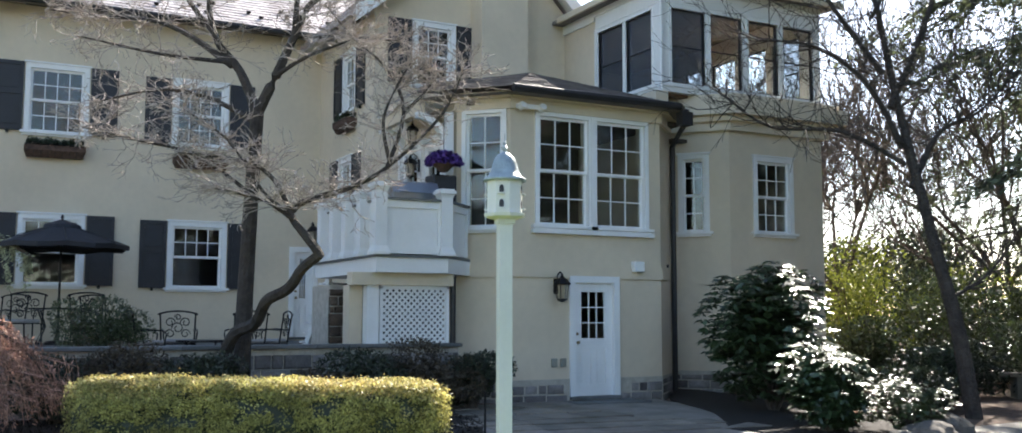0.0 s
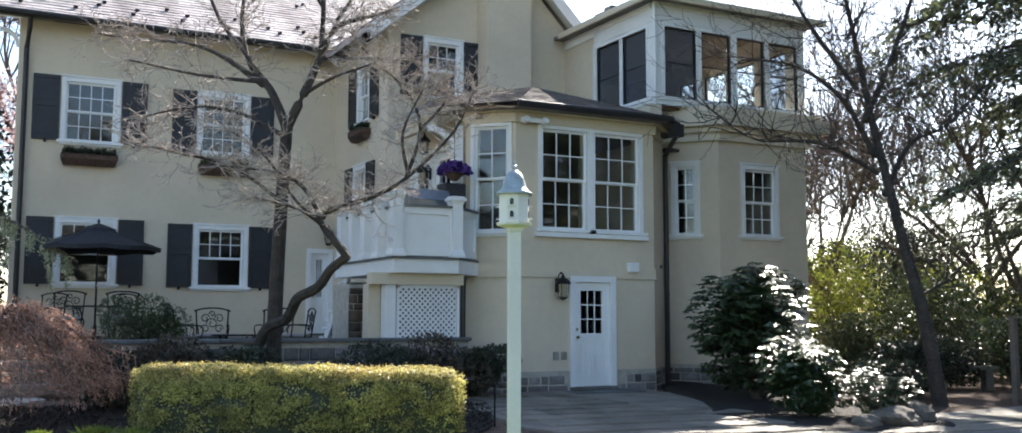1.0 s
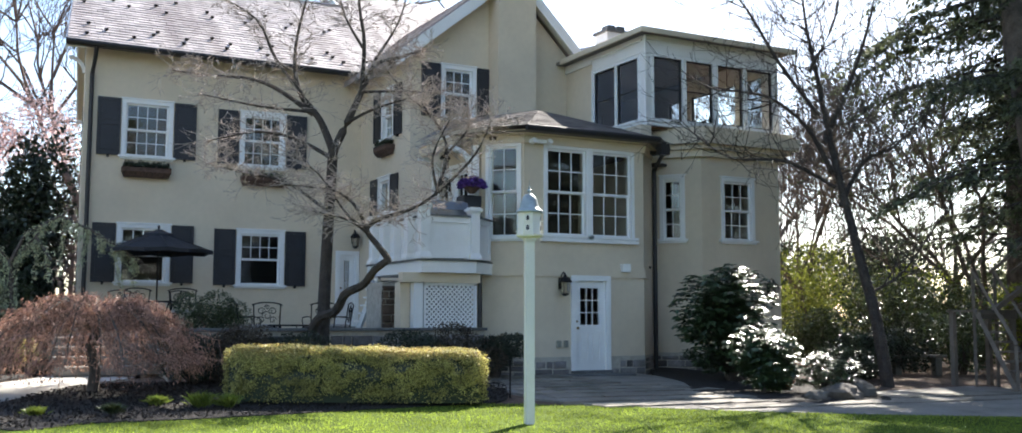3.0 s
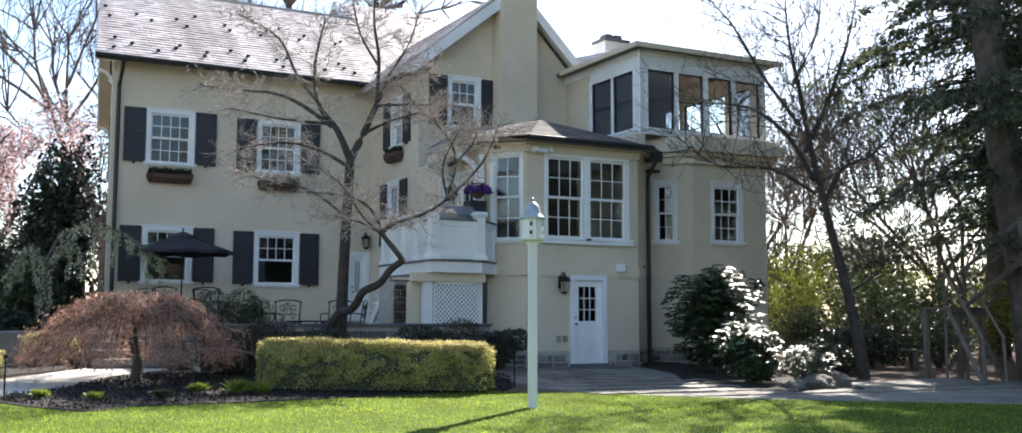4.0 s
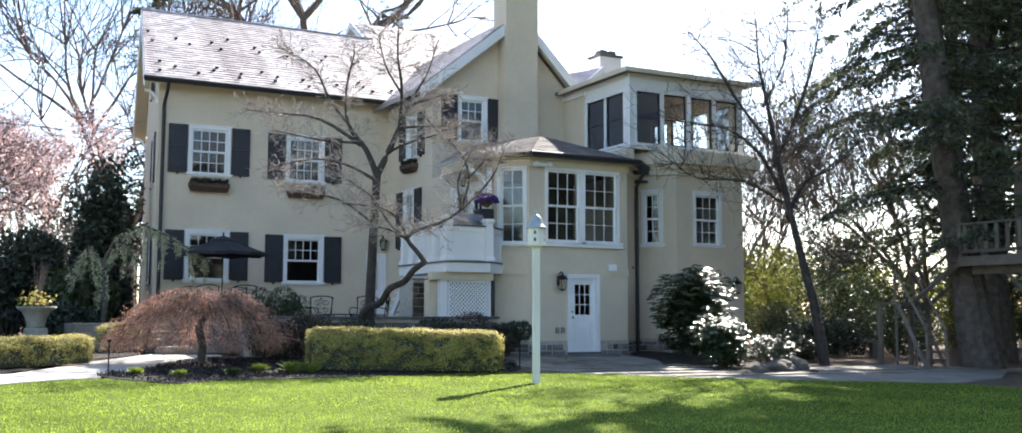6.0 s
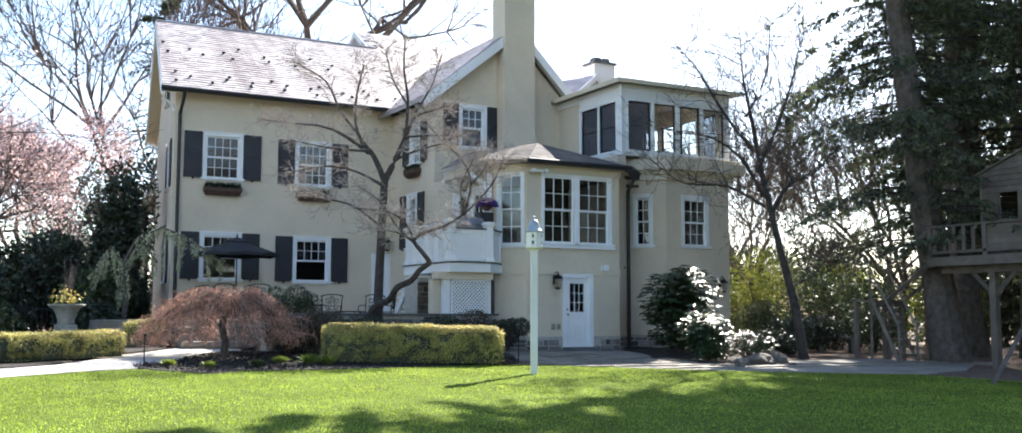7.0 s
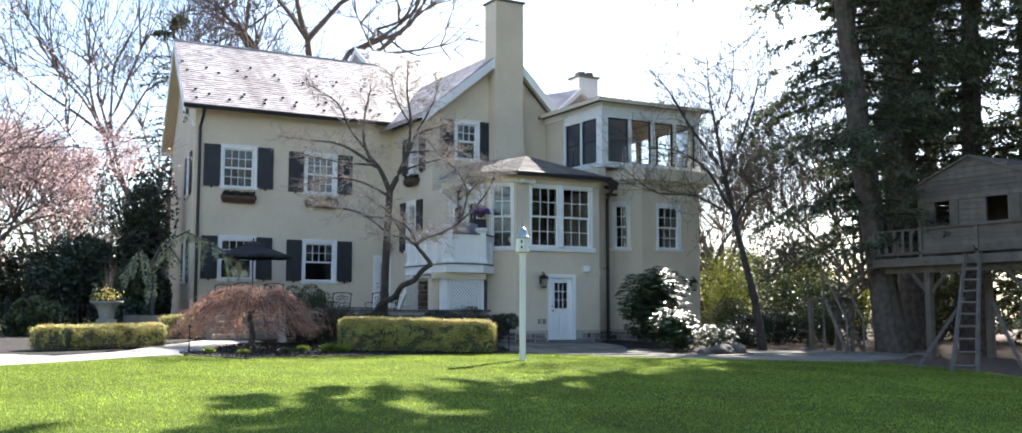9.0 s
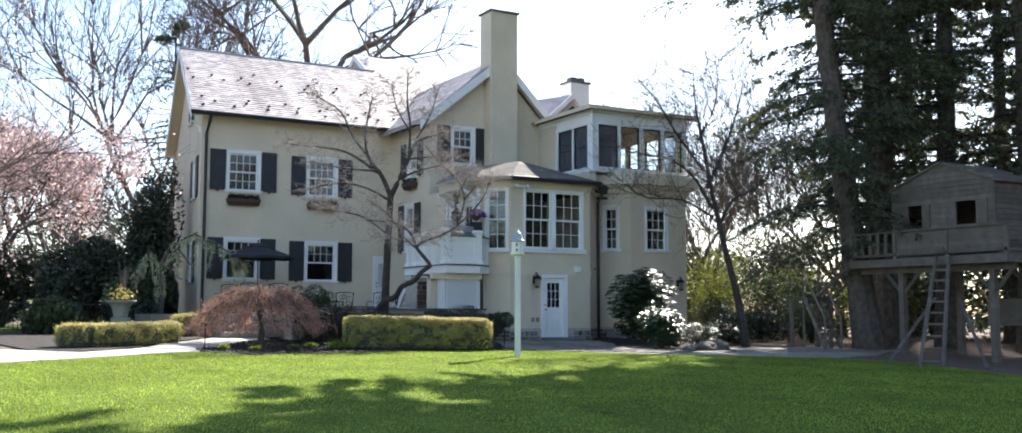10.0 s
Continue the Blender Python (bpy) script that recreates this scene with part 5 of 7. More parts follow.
def shrub(name, label, cat, at, rx, ry, h, n, leaf, size, mat_core=DARK_LEAF, whorls=False, z=None, group="", seed=0, lobes=9, sparse=1.0, droop=0.0, stems=True):
    """A loose shrub: stems, then leaves in lobes on an uneven dome, with gaps."""
    r = np.random.default_rng(seed + 100)
    z0 = gz(at[0], at[1]) if z is None else z
    t = thing(name, label, cat, pose(at[0], at[1], z0), group=group)
    st = Mb()
    lob = []
    for k in range(lobes):
        a = 2 * math.pi * k / lobes + r.uniform(-0.4, 0.4)
        rad = r.uniform(0.15, 0.72)
        c = np.array([rx * rad * math.cos(a), ry * rad * math.sin(a), h * r.uniform(0.28, 0.78)])
        lob.append((c, r.uniform(0.30, 0.48)))
        st.tube([(0.05 * math.cos(a), 0.05 * math.sin(a), -0.05), (c[0] * 0.4, c[1] * 0.4, c[2] * 0.55), tuple(c)], [0.03, 0.02, 0.008], 5)
    lob.append((np.array([0, 0, h * 0.66]), 0.45))
    tagged(part("stem_growth", st, BARK, t), kind="stuff")
    cs, al = [], []
    scale = np.array([rx, ry, h * 0.75])
    while len(cs) < n:
        c, s = lob[r.integers(len(lob))]
        d = r.normal(size=3)
        d /= np.linalg.norm(d)
        p = c + d * scale * s * (r.uniform(0.55, 1.0) ** 0.5) * sparse
        if p[2] < 0.03 or p[2] > h * 1.04:
            continue
        if whorls:
            k = r.integers(5, 8)
            for q in range(k):
                ang = 2 * math.pi * q / k + r.uniform(-0.2, 0.2)
                v = np.array([math.cos(ang), math.sin(ang), 0.15]) + d * 0.55
                v /= np.linalg.norm(v)
                cs.append(p + v * size[0] * 0.5)
                al.append(v)
        else:
            cs.append(p)
            al.append(d)
    cs, al = np.array(cs), np.array(al)
    part("foliage", quads_mesh("leaves", leaves_at(cs, size[0], size[1], along=al * (2.5 if whorls else 0.8), jit=0.35 if whorls else 0.8, droop=droop, face=np.array([-0.1, -0.3, 1.5]) + al * 0.5 if whorls else None), leaf), None, t)
    return t


# evergreen shrubs beside the house and along the terrace
shrub("rhododendron", "large rounded rhododendron with glossy leaves beside the house", "shrub", (12.12, 13.6), 1.2, 1.15, 2.45, 8200, RHODO_LEAF, (0.19, 0.075), whorls=True, seed=1, lobes=16)
shrub("rhododendron", "sunlit glossy-leaved shrub in front of a larger one", "shrub", (10.95, 11.2), 0.8, 0.75, 1.15, 4200, RHODO_LEAF, (0.16, 0.065), whorls=True, seed=2, lobes=10)
shrub("evergreen_shrub", "low spreading evergreen shrub at the bed's edge", "shrub", (11.9, 10.6), 0.9, 0.8, 0.75, 3000, MID_LEAF, (0.09, 0.04), whorls=True, seed=3)
for k, (x, y, rx, h) in enumerate(((1.15, 14.75, 0.6, 0.8), (1.9, 14.65, 0.8, 0.9), (2.8, 14.6, 0.7, 0.8), (4.5, 14.6, 0.7, 0.75), (5.4, 14.7, 0.8, 1.0), (6.3, 14.8, 0.8, 1.15), (7.2, 15.0, 0.6, 0.95))):
    shrub("azalea", "twiggy dark azalea before the terrace wall", "shrub", (x, y), rx * 1.25, 0.65, h * (1.15 if k < 3 else 0.95), 7000, AZALEA_LEAF if k % 2 else DARK_LEAF, (0.075, 0.026), seed=4 + 40 * k, lobes=12, group="azaleas")
shrub("juniper", "grey-green spreading shrub on the terrace's edge", "shrub", (1.95, 16.8), 0.85, 0.7, 1.15, 8000, MID_LEAF, (0.07, 0.02), seed=7, z=0.6, lobes=12)
for k, (x, y, s) in enumerate(((0.55, 11.0, 0.22), (0.0, 11.3, 0.15), (-1.6, 10.5, 0.12), (-2.3, 10.9, 0.13), (-0.7, 10.4, 0.15), (0.9, 10.9, 0.19))):
    t = thing("grass_clump", "small bright yellow-green perennial clump in mulch", "plant", pose(x, y, gz(x, y) + 0.03), group="perennial clumps")
    nn = 420
    base2 = np.c_[rng.normal(0, s * 0.35, (nn, 2)), np.full(nn, s * 0.42)]
    dirs = np.c_[base2[:, :2] * 2.2 / s, np.full(nn, 1.0)]
    part("foliage", quads_mesh("leaves", leaves_at(base2 + np.c_[rng.normal(0, 0.02, (nn, 2)), rng.uniform(-s * 0.2, s * 0.3, nn)], s * 0.8, 0.02, along=dirs, jit=0.3), CLUMP_LEAF if k != 4 else MID_LEAF), None, t)


def boulder(x, y, s, seed):
    bm = bmesh.new()
    bmesh.ops.create_icosphere(bm, subdivisions=3, radius=s)
    for v in bm.verts:
        n = noise.noise(v.co * (1.4 / s) + Vector((seed, 0, 0))) * 0.3 + noise.noise(v.co * (4 / s) + Vector((seed, 5, 0))) * 0.08
        v.co *= 1 + n
        v.co.z *= 0.55
    me = bpy.data.meshes.new("boulder")
    bm.to_mesh(me)
    bm.free()
    me.materials.append(BOULDER)
    ob = new("boulder", me)
    ob.matrix_basis = pose(x, y, gz(x, y) + s * 0.2)
    tagged(ob, "weathered grey boulder at the edge of the bed", "rock", group="boulders")


for k, (x, y, s) in enumerate(((11.7, 10.0, 0.36), (12.4, 10.4, 0.42), (11.1, 10.0, 0.22), (12.9, 11.1, 0.4))):
    boulder(x, y, s, k * 3.1)


def lantern(m, label, s=1.0, hanging=False, group="wall lanterns"):
    t = thing("wall_lantern" if not hanging else "hanging_lantern", label, "lantern", m @ Matrix.Scale(s, 4), group=group)
    fr = Mb()
    for a in range(4):
        q = math.pi / 4 + a * math.pi / 2
        fr.tube([(0.085 * math.cos(q), 0.085 * math.sin(q), 0.0), (0.115 * math.cos(q), 0.115 * math.sin(q), 0.26)], 0.009, 4)
    fr.lathe([(0.03, -0.05), (0.095, -0.01), (0.095, 0.01)], seg=8).lathe([(0.15, 0.25), (0.155, 0.27), (0.09, 0.35), (0.04, 0.38), (0.02, 0.43), (0.004, 0.46)], seg=8)
    part("frame", fr, IRON, t)
    part("glass", Mb().lathe([(0.075, 0.01), (0.095, 0.25)], seg=4), LAMPGLASS, t)
    if hanging:
        part("chain", Mb().tube([(0, 0, 0.44), (0, 0, 0.75)], 0.008, 4), IRON, t)
    else:
        part("arm", Mb().tube([(0, 0, 0.40), (0, 0.06, 0.48), (0, 0.16, 0.42), (0, 0.2, 0.25)], 0.012, 5).box(-0.05, 0.05, 0.18, 0.21, 0.1, 0.36), IRON, t)
    return t


lantern(pose(9.2, 15.58, 1.72), "black iron wall lantern beside the basement door")
lantern(pose(15.86, 16.38, 1.72), "black iron wall lantern on the stucco corner")
lantern(pose(7.4, WY - 0.22, 3.2), "black iron wall lantern by the terrace door")
lantern(pose(7.38, 18.1, 4.05, 0, 0, -90), "black iron wall lantern on the porch wall", 0.9)
lantern(pose(7.25, 17.7, 4.62), "black iron lantern hung from the porch ceiling", 0.85, True)


def window_box(m, w, planted):
    t = thing("window_box", "brown coir window box with clipped green planting", "window box", m, group="window boxes")
    b = Mb()
    b.loft([[(x, y, z) for x, y in ((0.06, -0.04), (w - 0.06, -0.04), (w - 0.06, -0.16), (0.06, -0.16))] if z == 0 else [(x, y, z) for x, y in ((0, 0), (w, 0), (w, -0.26), (0, -0.26))] for z in (0, 0.14, 0.26)])
    part("trough", b, TROUGH, t)
    bars = Mb()
    for k in range(9):
        x = 0.04 + (w - 0.08) * k / 8
        bars.tube([(x, -0.265, 0.26), (x, -0.24, 0.1), (x, -0.17, -0.01)], 0.006, 4)
    bars.tube([(0, -0.268, 0.26), (w, -0.268, 0.26)], 0.008, 4)
    part("basket_frame", bars, IRON, t)
    n = planted
    c = np.c_[rng.uniform(0.04, w - 0.04, n), rng.uniform(-0.24, -0.02, n), 0.26 + np.abs(rng.normal(0, 0.05, n))]
    c[:, 2] += 0.05 * np.abs(np.sin(c[:, 0] * 9))
    part("planting", quads_mesh("leaves", leaves_at(c, 0.05, 0.03), DARK_LEAF if n > 1500 else MID_LEAF), None, t)


window_box(pose(1.05, WY - 0.02, 4.82), 1.22, 2200)
window_box(pose(4.13, WY - 0.02, 4.78), 1.22, 900)
window_box(pose(7.6, 22.72, 5.55, 0, 0, -90), 0.95, 1800)


def umbrella(x, y):
    t = thing("patio_umbrella", "open black canvas patio umbrella over a table", "umbrella", pose(x, y, TZ))
    part("pole", Mb().tube([(0, 0, 0), (0, 0, 2.5)], 0.022, 8), IRON, t)
    part("base", Mb().lathe([(0.25, 0), (0.25, 0.04), (0.2, 0.07), (0.04, 0.09), (0.04, 0.3)], seg=16), IRON, t)
    part("finial", Mb().lathe([(0.01, 2.47), (0.035, 2.52), (0.01, 2.57)], seg=8), IRON, t)
    can = Mb()
    n = 8
    R, z0, z1 = 1.32, 1.98, 2.46
    rows = []
    for rr, zz in ((0.06, z1), (0.36, z1 - 0.10), (0.38, z1 - 0.17), (0.85, z1 - 0.33), (R, z0), (R * 0.995, z0 - 0.09)):
        ring = []
        for i in range(n * 4):
            a = 2 * math.pi * i / (n * 4)
            sag = math.cos(math.pi / n) / math.cos(((a + math.pi / n) % (2 * math.pi / n)) - math.pi / n)
            dip = 0.035 * (rr / R) * (1 if i % 4 == 2 else 0.6 if i % 4 else 0)
            ring.append((rr * sag * math.cos(a), rr * sag * math.sin(a), zz - dip))
        rows.append(ring)
    can.loft(rows, cap=False)
    part("canopy", can, CANVAS, t, smooth=False)
    for i in range(n):
        a = 2 * math.pi * i / n
        part("rib", Mb().tube([(0.05 * math.cos(a), 0.05 * math.sin(a), z1 - 0.06), (R * 0.96 * math.cos(a), R * 0.96 * math.sin(a), z0 + 0.0)], 0.008, 4), IRON, t)


umbrella(1.72, 22.4)


def iron_chair(m, cushion=True, label="black cast-iron garden chair with scrolled back"):
    t = thing("garden_chair", label, "chair", m, group="iron garden chairs")
    for sx in (-0.27, 0.27):
        part("leg", Mb().tube([(sx, -0.26, 0), (sx, -0.24, 0.2), (sx, -0.25, 0.42)], 0.016, 5), IRON, t)
        part("leg", Mb().tube([(sx, 0.28, 0), (sx, 0.24, 0.22), (sx, 0.22, 0.42)], 0.016, 5), IRON, t)
        part("armrest", Mb().tube([(sx, 0.24, 0.66), (sx * 1.08, 0.0, 0.68), (sx * 1.1, -0.22, 0.66), (sx * 1.1, -0.27, 0.6), (sx, -0.24, 0.42)], 0.014, 5), IRON, t)
    seat = part("seat", Mb().box(-0.28, 0.28, -0.26, 0.24, 0.41, 0.43), IRON, t)
    if cushion:
        part("cushion", bevelled(Mb().box(-0.26, 0.26, -0.25, 0.22, 0.43, 0.50), "cushion", CUSHION, 0.025), None, t)
    bk = Mb()
    bk.tube([(-0.28, 0.22, 0.42), (-0.30, 0.30, 0.95)], 0.015, 5).tube([(0.28, 0.22, 0.42), (0.30, 0.30, 0.95)], 0.015, 5)
    bk.tube([(0.30 * math.cos(a) * (1.12 if abs(math.cos(a)) > 0.95 else 1), 0.30, 0.93 + 0.07 * math.sin(a)) for a in [math.pi * i / 10 for i in range(11)]], 0.016, 5)
    part("back_frame", bk, IRON, t)
    for cx0, cz0, rr, dr in ((-0.13, 0.80, 0.09, 1), (0.13, 0.80, 0.09, -1), (-0.13, 0.60, 0.085, -1), (0.13, 0.60, 0.085, 1), (0, 0.70, 0.11, 1), (0, 0.89, 0.06, 1)):
        part("scroll", Mb().tube([(cx0 + dr * rr * (1 - 0.055 * i) * math.cos(i * 0.62), 0.27 + (cz0 - 0.6) * 0.1, cz0 + rr * (1 - 0.055 * i) * math.sin(i * 0.62)) for i in range(13)], 0.010, 4), IRON, t)
    return t


for x, y, a in ((1.04, 21.6, 195), (2.2, 21.4, 160), (2.6, 23.2, 30), (0.8, 23.2, -40), (2.55, 16.9, 95), (3.15, 17.5, 165), (4.10, 17.0, 185), (4.55, 17.1, 240)):
    iron_chair(pose(x, y, TZ if y > 19 else TLOW, 0, 0, a) @ Matrix.Scale(1.0 if y > 19 else 0.9, 4))


def iron_table(x, y, r2, h, label):
    t = thing("garden_table", label, "table", pose(x, y, TZ if y > 19 else TLOW))
    part("tabletop", Mb().lathe([(r2, h - 0.03), (r2, h), (0.03, h + 0.004)], seg=28), IRON, t)
    for k in range(4):
        a = math.pi / 4 + k * math.pi / 2
        part("leg", Mb().tube([(r2 * 0.85 * math.cos(a), r2 * 0.85 * math.sin(a), 0), (r2 * 0.55 * math.cos(a), r2 * 0.55 * math.sin(a), h * 0.5), (r2 * 0.8 * math.cos(a), r2 * 0.8 * math.sin(a), h - 0.03)], 0.018, 5), IRON, t)


iron_table(1.72, 22.4, 0.62, 0.72, "round black iron dining table under the umbrella")
iron_table(3.4, 16.75, 0.42, 0.45, "low black iron table between chairs")


def grill():
    t = thing("grill", "covered steel barbecue grill on the balcony", "grill", pose(6.15, 15.95, 2.41))
    part("cabinet", bevelled(Mb().box(0, 0.95, 0, 0.55, 0.05, 0.9), "cabinet", SHUTTER, 0.02), None, t)
    part("lid", Mb().loft([[(x, y, z) for y, z in ((0.02, 0.9), (0.0, 1.05), (0.12, 1.24), (0.4, 1.3), (0.55, 1.15), (0.55, 0.9))] for x in (0.06, 0.9)]), STEEL, t)
    part("handle", Mb().tube([(0.15, -0.05, 1.06), (0.8, -0.05, 1.06)], 0.016, 6), STEEL, t)


grill()


def hanging_basket(x, y, z):
    t = thing("hanging_basket", "hanging basket of purple pansies on the porch", "flower basket", pose(x, y, z))
    part("basket", Mb().lathe([(0.06, -0.2), (0.17, -0.1), (0.2, 0.0)], seg=14), TROUGH, t)
    part("chain", Mb().tube([(0, 0, 0.1), (0, 0, 5.05 - z)], 0.008, 4), IRON, t)
    n = 900
    d = rng.normal(size=(n, 3))
    d /= np.linalg.norm(d, axis=1)[:, None]
    d[:, 2] = np.abs(d[:, 2]) * 0.75 - 0.25
    part("bloom", quads_mesh("flowers", leaves_at(d * 0.32 * rng.uniform(0.7, 1.05, (n, 1)), 0.075, 0.07, along=d, jit=0.6), PURPLE), None, t)


hanging_basket(7.22, 16.2, 4.08)
shut = thing("porch_planter", "tall black planter beside the porch post", "planter", pose(7.32, 16.55, 2.41))
part("pot", bevelled(Mb().box(-0.22, 0.22, -0.2, 0.2, 0, 1.45), "pot", SHUTTER, 0.02), None, shut)


def urn(x, y, s):
    t = thing("garden_urn", "cast-stone urn planted with yellow spring flowers", "urn", pose(x, y, gz(x, y)))
    part("pedestal", bevelled(Mb().box(-0.30 * s, 0.30 * s, -0.30 * s, 0.30 * s, 0, 0.14 * s).box(-0.25 * s, 0.25 * s, -0.25 * s, 0.25 * s, 0.14 * s, 0.52 * s), "pedestal", URN, 0.02), None, t)
    part("bowl", Mb().lathe([(0.22 * s, 0.52 * s), (0.20 * s, 0.60 * s), (0.26 * s, 0.80 * s), (0.33 * s, 0.92 * s), (0.43 * s, 0.98 * s), (0.45 * s, 1.03 * s), (0.38 * s, 1.03 * s)], seg=24), URN, t, smooth=True)
    n = 130
    c = np.c_[rng.normal(0, 0.17 * s, (n, 2)), 1.08 * s + np.abs(rng.normal(0, 0.14 * s, n))]
    tagged(part("bloom", quads_mesh("flowers", leaves_at(c, 0.085, 0.07), YELLOW), None, t), kind="stuff")
    part("foliage", quads_mesh("leaves", leaves_at(c * [1.1, 1.1, 0.97], 0.12, 0.03), SPRING_LEAF), None, t)
    tw = Mb()
    for k in range(14):
        a, q = rng.uniform(0, 6.28), rng.uniform(0.05, 0.3)
        tw.tube([(0, 0, 1.0 * s), (q * 0.5 * math.cos(a), q * 0.5 * math.sin(a), 1.5 * s), (q * math.cos(a), q * math.sin(a), rng.uniform(1.8, 2.3) * s)], [0.012, 0.008, 0.003], 4)
    part("twig_growth", tw, TWIG, t)


urn(-3.43, 18.6, 1.0)
urn(-7.6, 20.5, 0.9)


def iron_fence(x0, y0, x1, y1):
    t = thing("iron_fence", "low black iron garden fence", "fence")
    a, b = Vector((x0, y0, 0)), Vector((x1, y1, 0))
    L = (b - a).length
    n = int(L / 0.13)
    picket = Mb().box(-0.009, 0.009, -0.009, 0.009, 0.03, 1.02).mesh("picket", IRON)
    for i in range(n + 1):
        p = a.lerp(b, i / n)
        part("picket", picket, None, t, m=pose(p.x, p.y, gz(p.x, p.y)))
    za, zb = gz(x0, y0), gz(x1, y1)
    for h in (0.12, 0.9):
        part("rail", Mb().tube([(x0, y0, za + h), (x1, y1, zb + h)], 0.016, 4), IRON, t)
    for k in range(5):
        p = a.lerp(b, k / 4)
        part("fence_post", Mb().box(p.x - 0.03, p.x + 0.03, p.y - 0.03, p.y + 0.03, gz(p.x, p.y) - 0.05, gz(p.x, p.y) + 1.15), IRON, t)


iron_fence(-14.0, 20.2, -3.2, 20.6)
stake = thing("garden_stake", "thin dark metal stake at the edge of the lawn", "stake", pose(-2.75, 10.75, gz(-2.75, 10.75)))
part("rod", Mb().tube([(0, 0, -0.1), (0, 0, 0.62)], 0.014, 5).box(-0.03, 0.03, -0.03, 0.03, 0.6, 0.64), IRON, stake)
stake = thing("garden_stake", "thin dark metal stake beside the hedge", "stake", pose(5.75, 11.6, gz(5.75, 11.6)))
part("rod", Mb().tube([(0, 0, -0.1), (0, 0, 0.62)], 0.014, 5), IRON, stake)


# ---- play house on its raised deck ----
def playhouse():
    t = thing("playhouse", "weathered grey wooden play house on a raised deck", "playhouse", pose(-0.967, -1.617, 0.099) @ Matrix.Scale(0.887, 4))
    X, Y0, Y1 = 20.6, 6.3, 12.6
    D, G = 2.72, gz(20.6, 9.5) - 0.15
    for y in np.arange(Y0, Y1 - 0.1, 0.14):
        part("deck_board", Mb().box(X, X + 3.6, y, y + 0.13, D - 0.04, D), WOOD, t)
    part("fascia", Mb().box(X - 0.04, X, Y0, Y1, D - 0.27, D + 0.005), WOOD, t)
    part("fascia", Mb().box(X, X + 3.6, Y0 - 0.04, Y0, D - 0.27, D + 0.005), WOOD, t)
    part("fascia", Mb().box(X, X + 3.6, Y1, Y1 + 0.04, D - 0.27, D + 0.005), WOOD, t)
    for jx in (X + 0.05, X + 1.7, X + 3.4):
        part("joist", Mb().box(jx, jx + 0.07, Y0, Y1, D - 0.25, D - 0.04), WOOD, t)
    part("beam", Mb().box(X + 0.42, X + 0.58, Y0 + 0.1, Y1 - 0.1, D - 0.48, D - 0.25), WOOD, t)
    for px, py in ((X + 0.5, 10.75), (X + 0.5, 7.2), (X + 3.3, 10.6), (X + 3.3, 7.2)):
        part("deck_post", Mb().box(px - 0.10, px + 0.10, py - 0.10, py + 0.10, G - 0.3, D - 0.48), WOOD, t)
        if px < X + 1:
            for sg in (-1, 1):
                part("knee_brace", Mb().tube([(px, py + sg * 0.05, D - 1.15), (px, py + sg * 0.72, D - 0.45)], 0.075, 4), WOOD, t)
    # railing: open at one end, boarded along the house
    for y in (Y1 - 0.05, 10.62, 8.52, Y0 + 0.05):
        part("rail_post", Mb().box(X - 0.03, X + 0.09, y - 0.06, y + 0.06, D - 0.2, D + 0.93), WOOD, t)
    part("rail", Mb().box(X - 0.06, X + 0.09, Y0 - 0.05, Y1 + 0.05, D + 0.90, D + 0.95), WOOD, t)
    part("rail", Mb().box(X - 0.03, X + 0.03, Y0, Y1, D + 0.10, D + 0.19), WOOD, t)
    for j in range(5):
        part("rail_board", Mb().box(X + 0.03, X + 0.05, Y0 + 0.1, 10.56, D + 0.19 + j * 0.142, D + 0.325 + j * 0.142), WOOD, t)
    for y in np.arange(10.95, Y1 - 0.2, 0.34):
        part("baluster", Mb().box(X, X + 0.03, y, y + 0.12, D + 0.19, D + 0.90), WOOD, t)
    for y in (Y1 - 0.03, Y0 + 0.03):
        for z0, z1 in ((D + 0.87, D + 0.93), (D + 0.1, D + 0.18), (D + 0.48, D + 0.54)):
            part("rail", Mb().box(X + (1.2 if y > 9 else 0.1), X + 3.6, y - 0.03, y + 0.03, z0, z1), WOOD, t)
    # walls of overlapping boards, with two square windows
    HX, HY0, HY1, HE, HP = 21.4, 7.25, 11.28, 5.2, 5.92
    wins = [(10.05, 10.64), (7.92, 8.70)]
    wz0, wz1 = 3.80, 4.57
    z = D
    while z < HP - 0.03:
        z1 = min(z + 0.17, HP)
        half = (HY1 - HY0) / 2
        inset = 0 if z < HE else (z - HE) / (HP - HE) * half
        a, b = HY0 + inset, HY1 - inset
        spans = [(a, b)]
        if z1 > wz0 and z < wz1:
            spans = [(a, wins[1][0]), (wins[1][1], wins[0][0]), (wins[0][1], b)]
        for s0, s1 in spans:
            if s1 - s0 > 0.05:
                part("siding_board", Mb().add([(HX - 0.035, s0, z), (HX - 0.035, s1, z), (HX - 0.008, s1, z1), (HX - 0.008, s0, z1), (HX + 0.02, s0, z), (HX + 0.02, s1, z), (HX + 0.02, s1, z1), (HX + 0.02, s0, z1)],
                                              [(0, 3, 2, 1), (4, 5, 6, 7), (0, 1, 5, 4), (1, 2, 6, 5), (2, 3, 7, 6), (3, 0, 4, 7)]), WOOD, t)
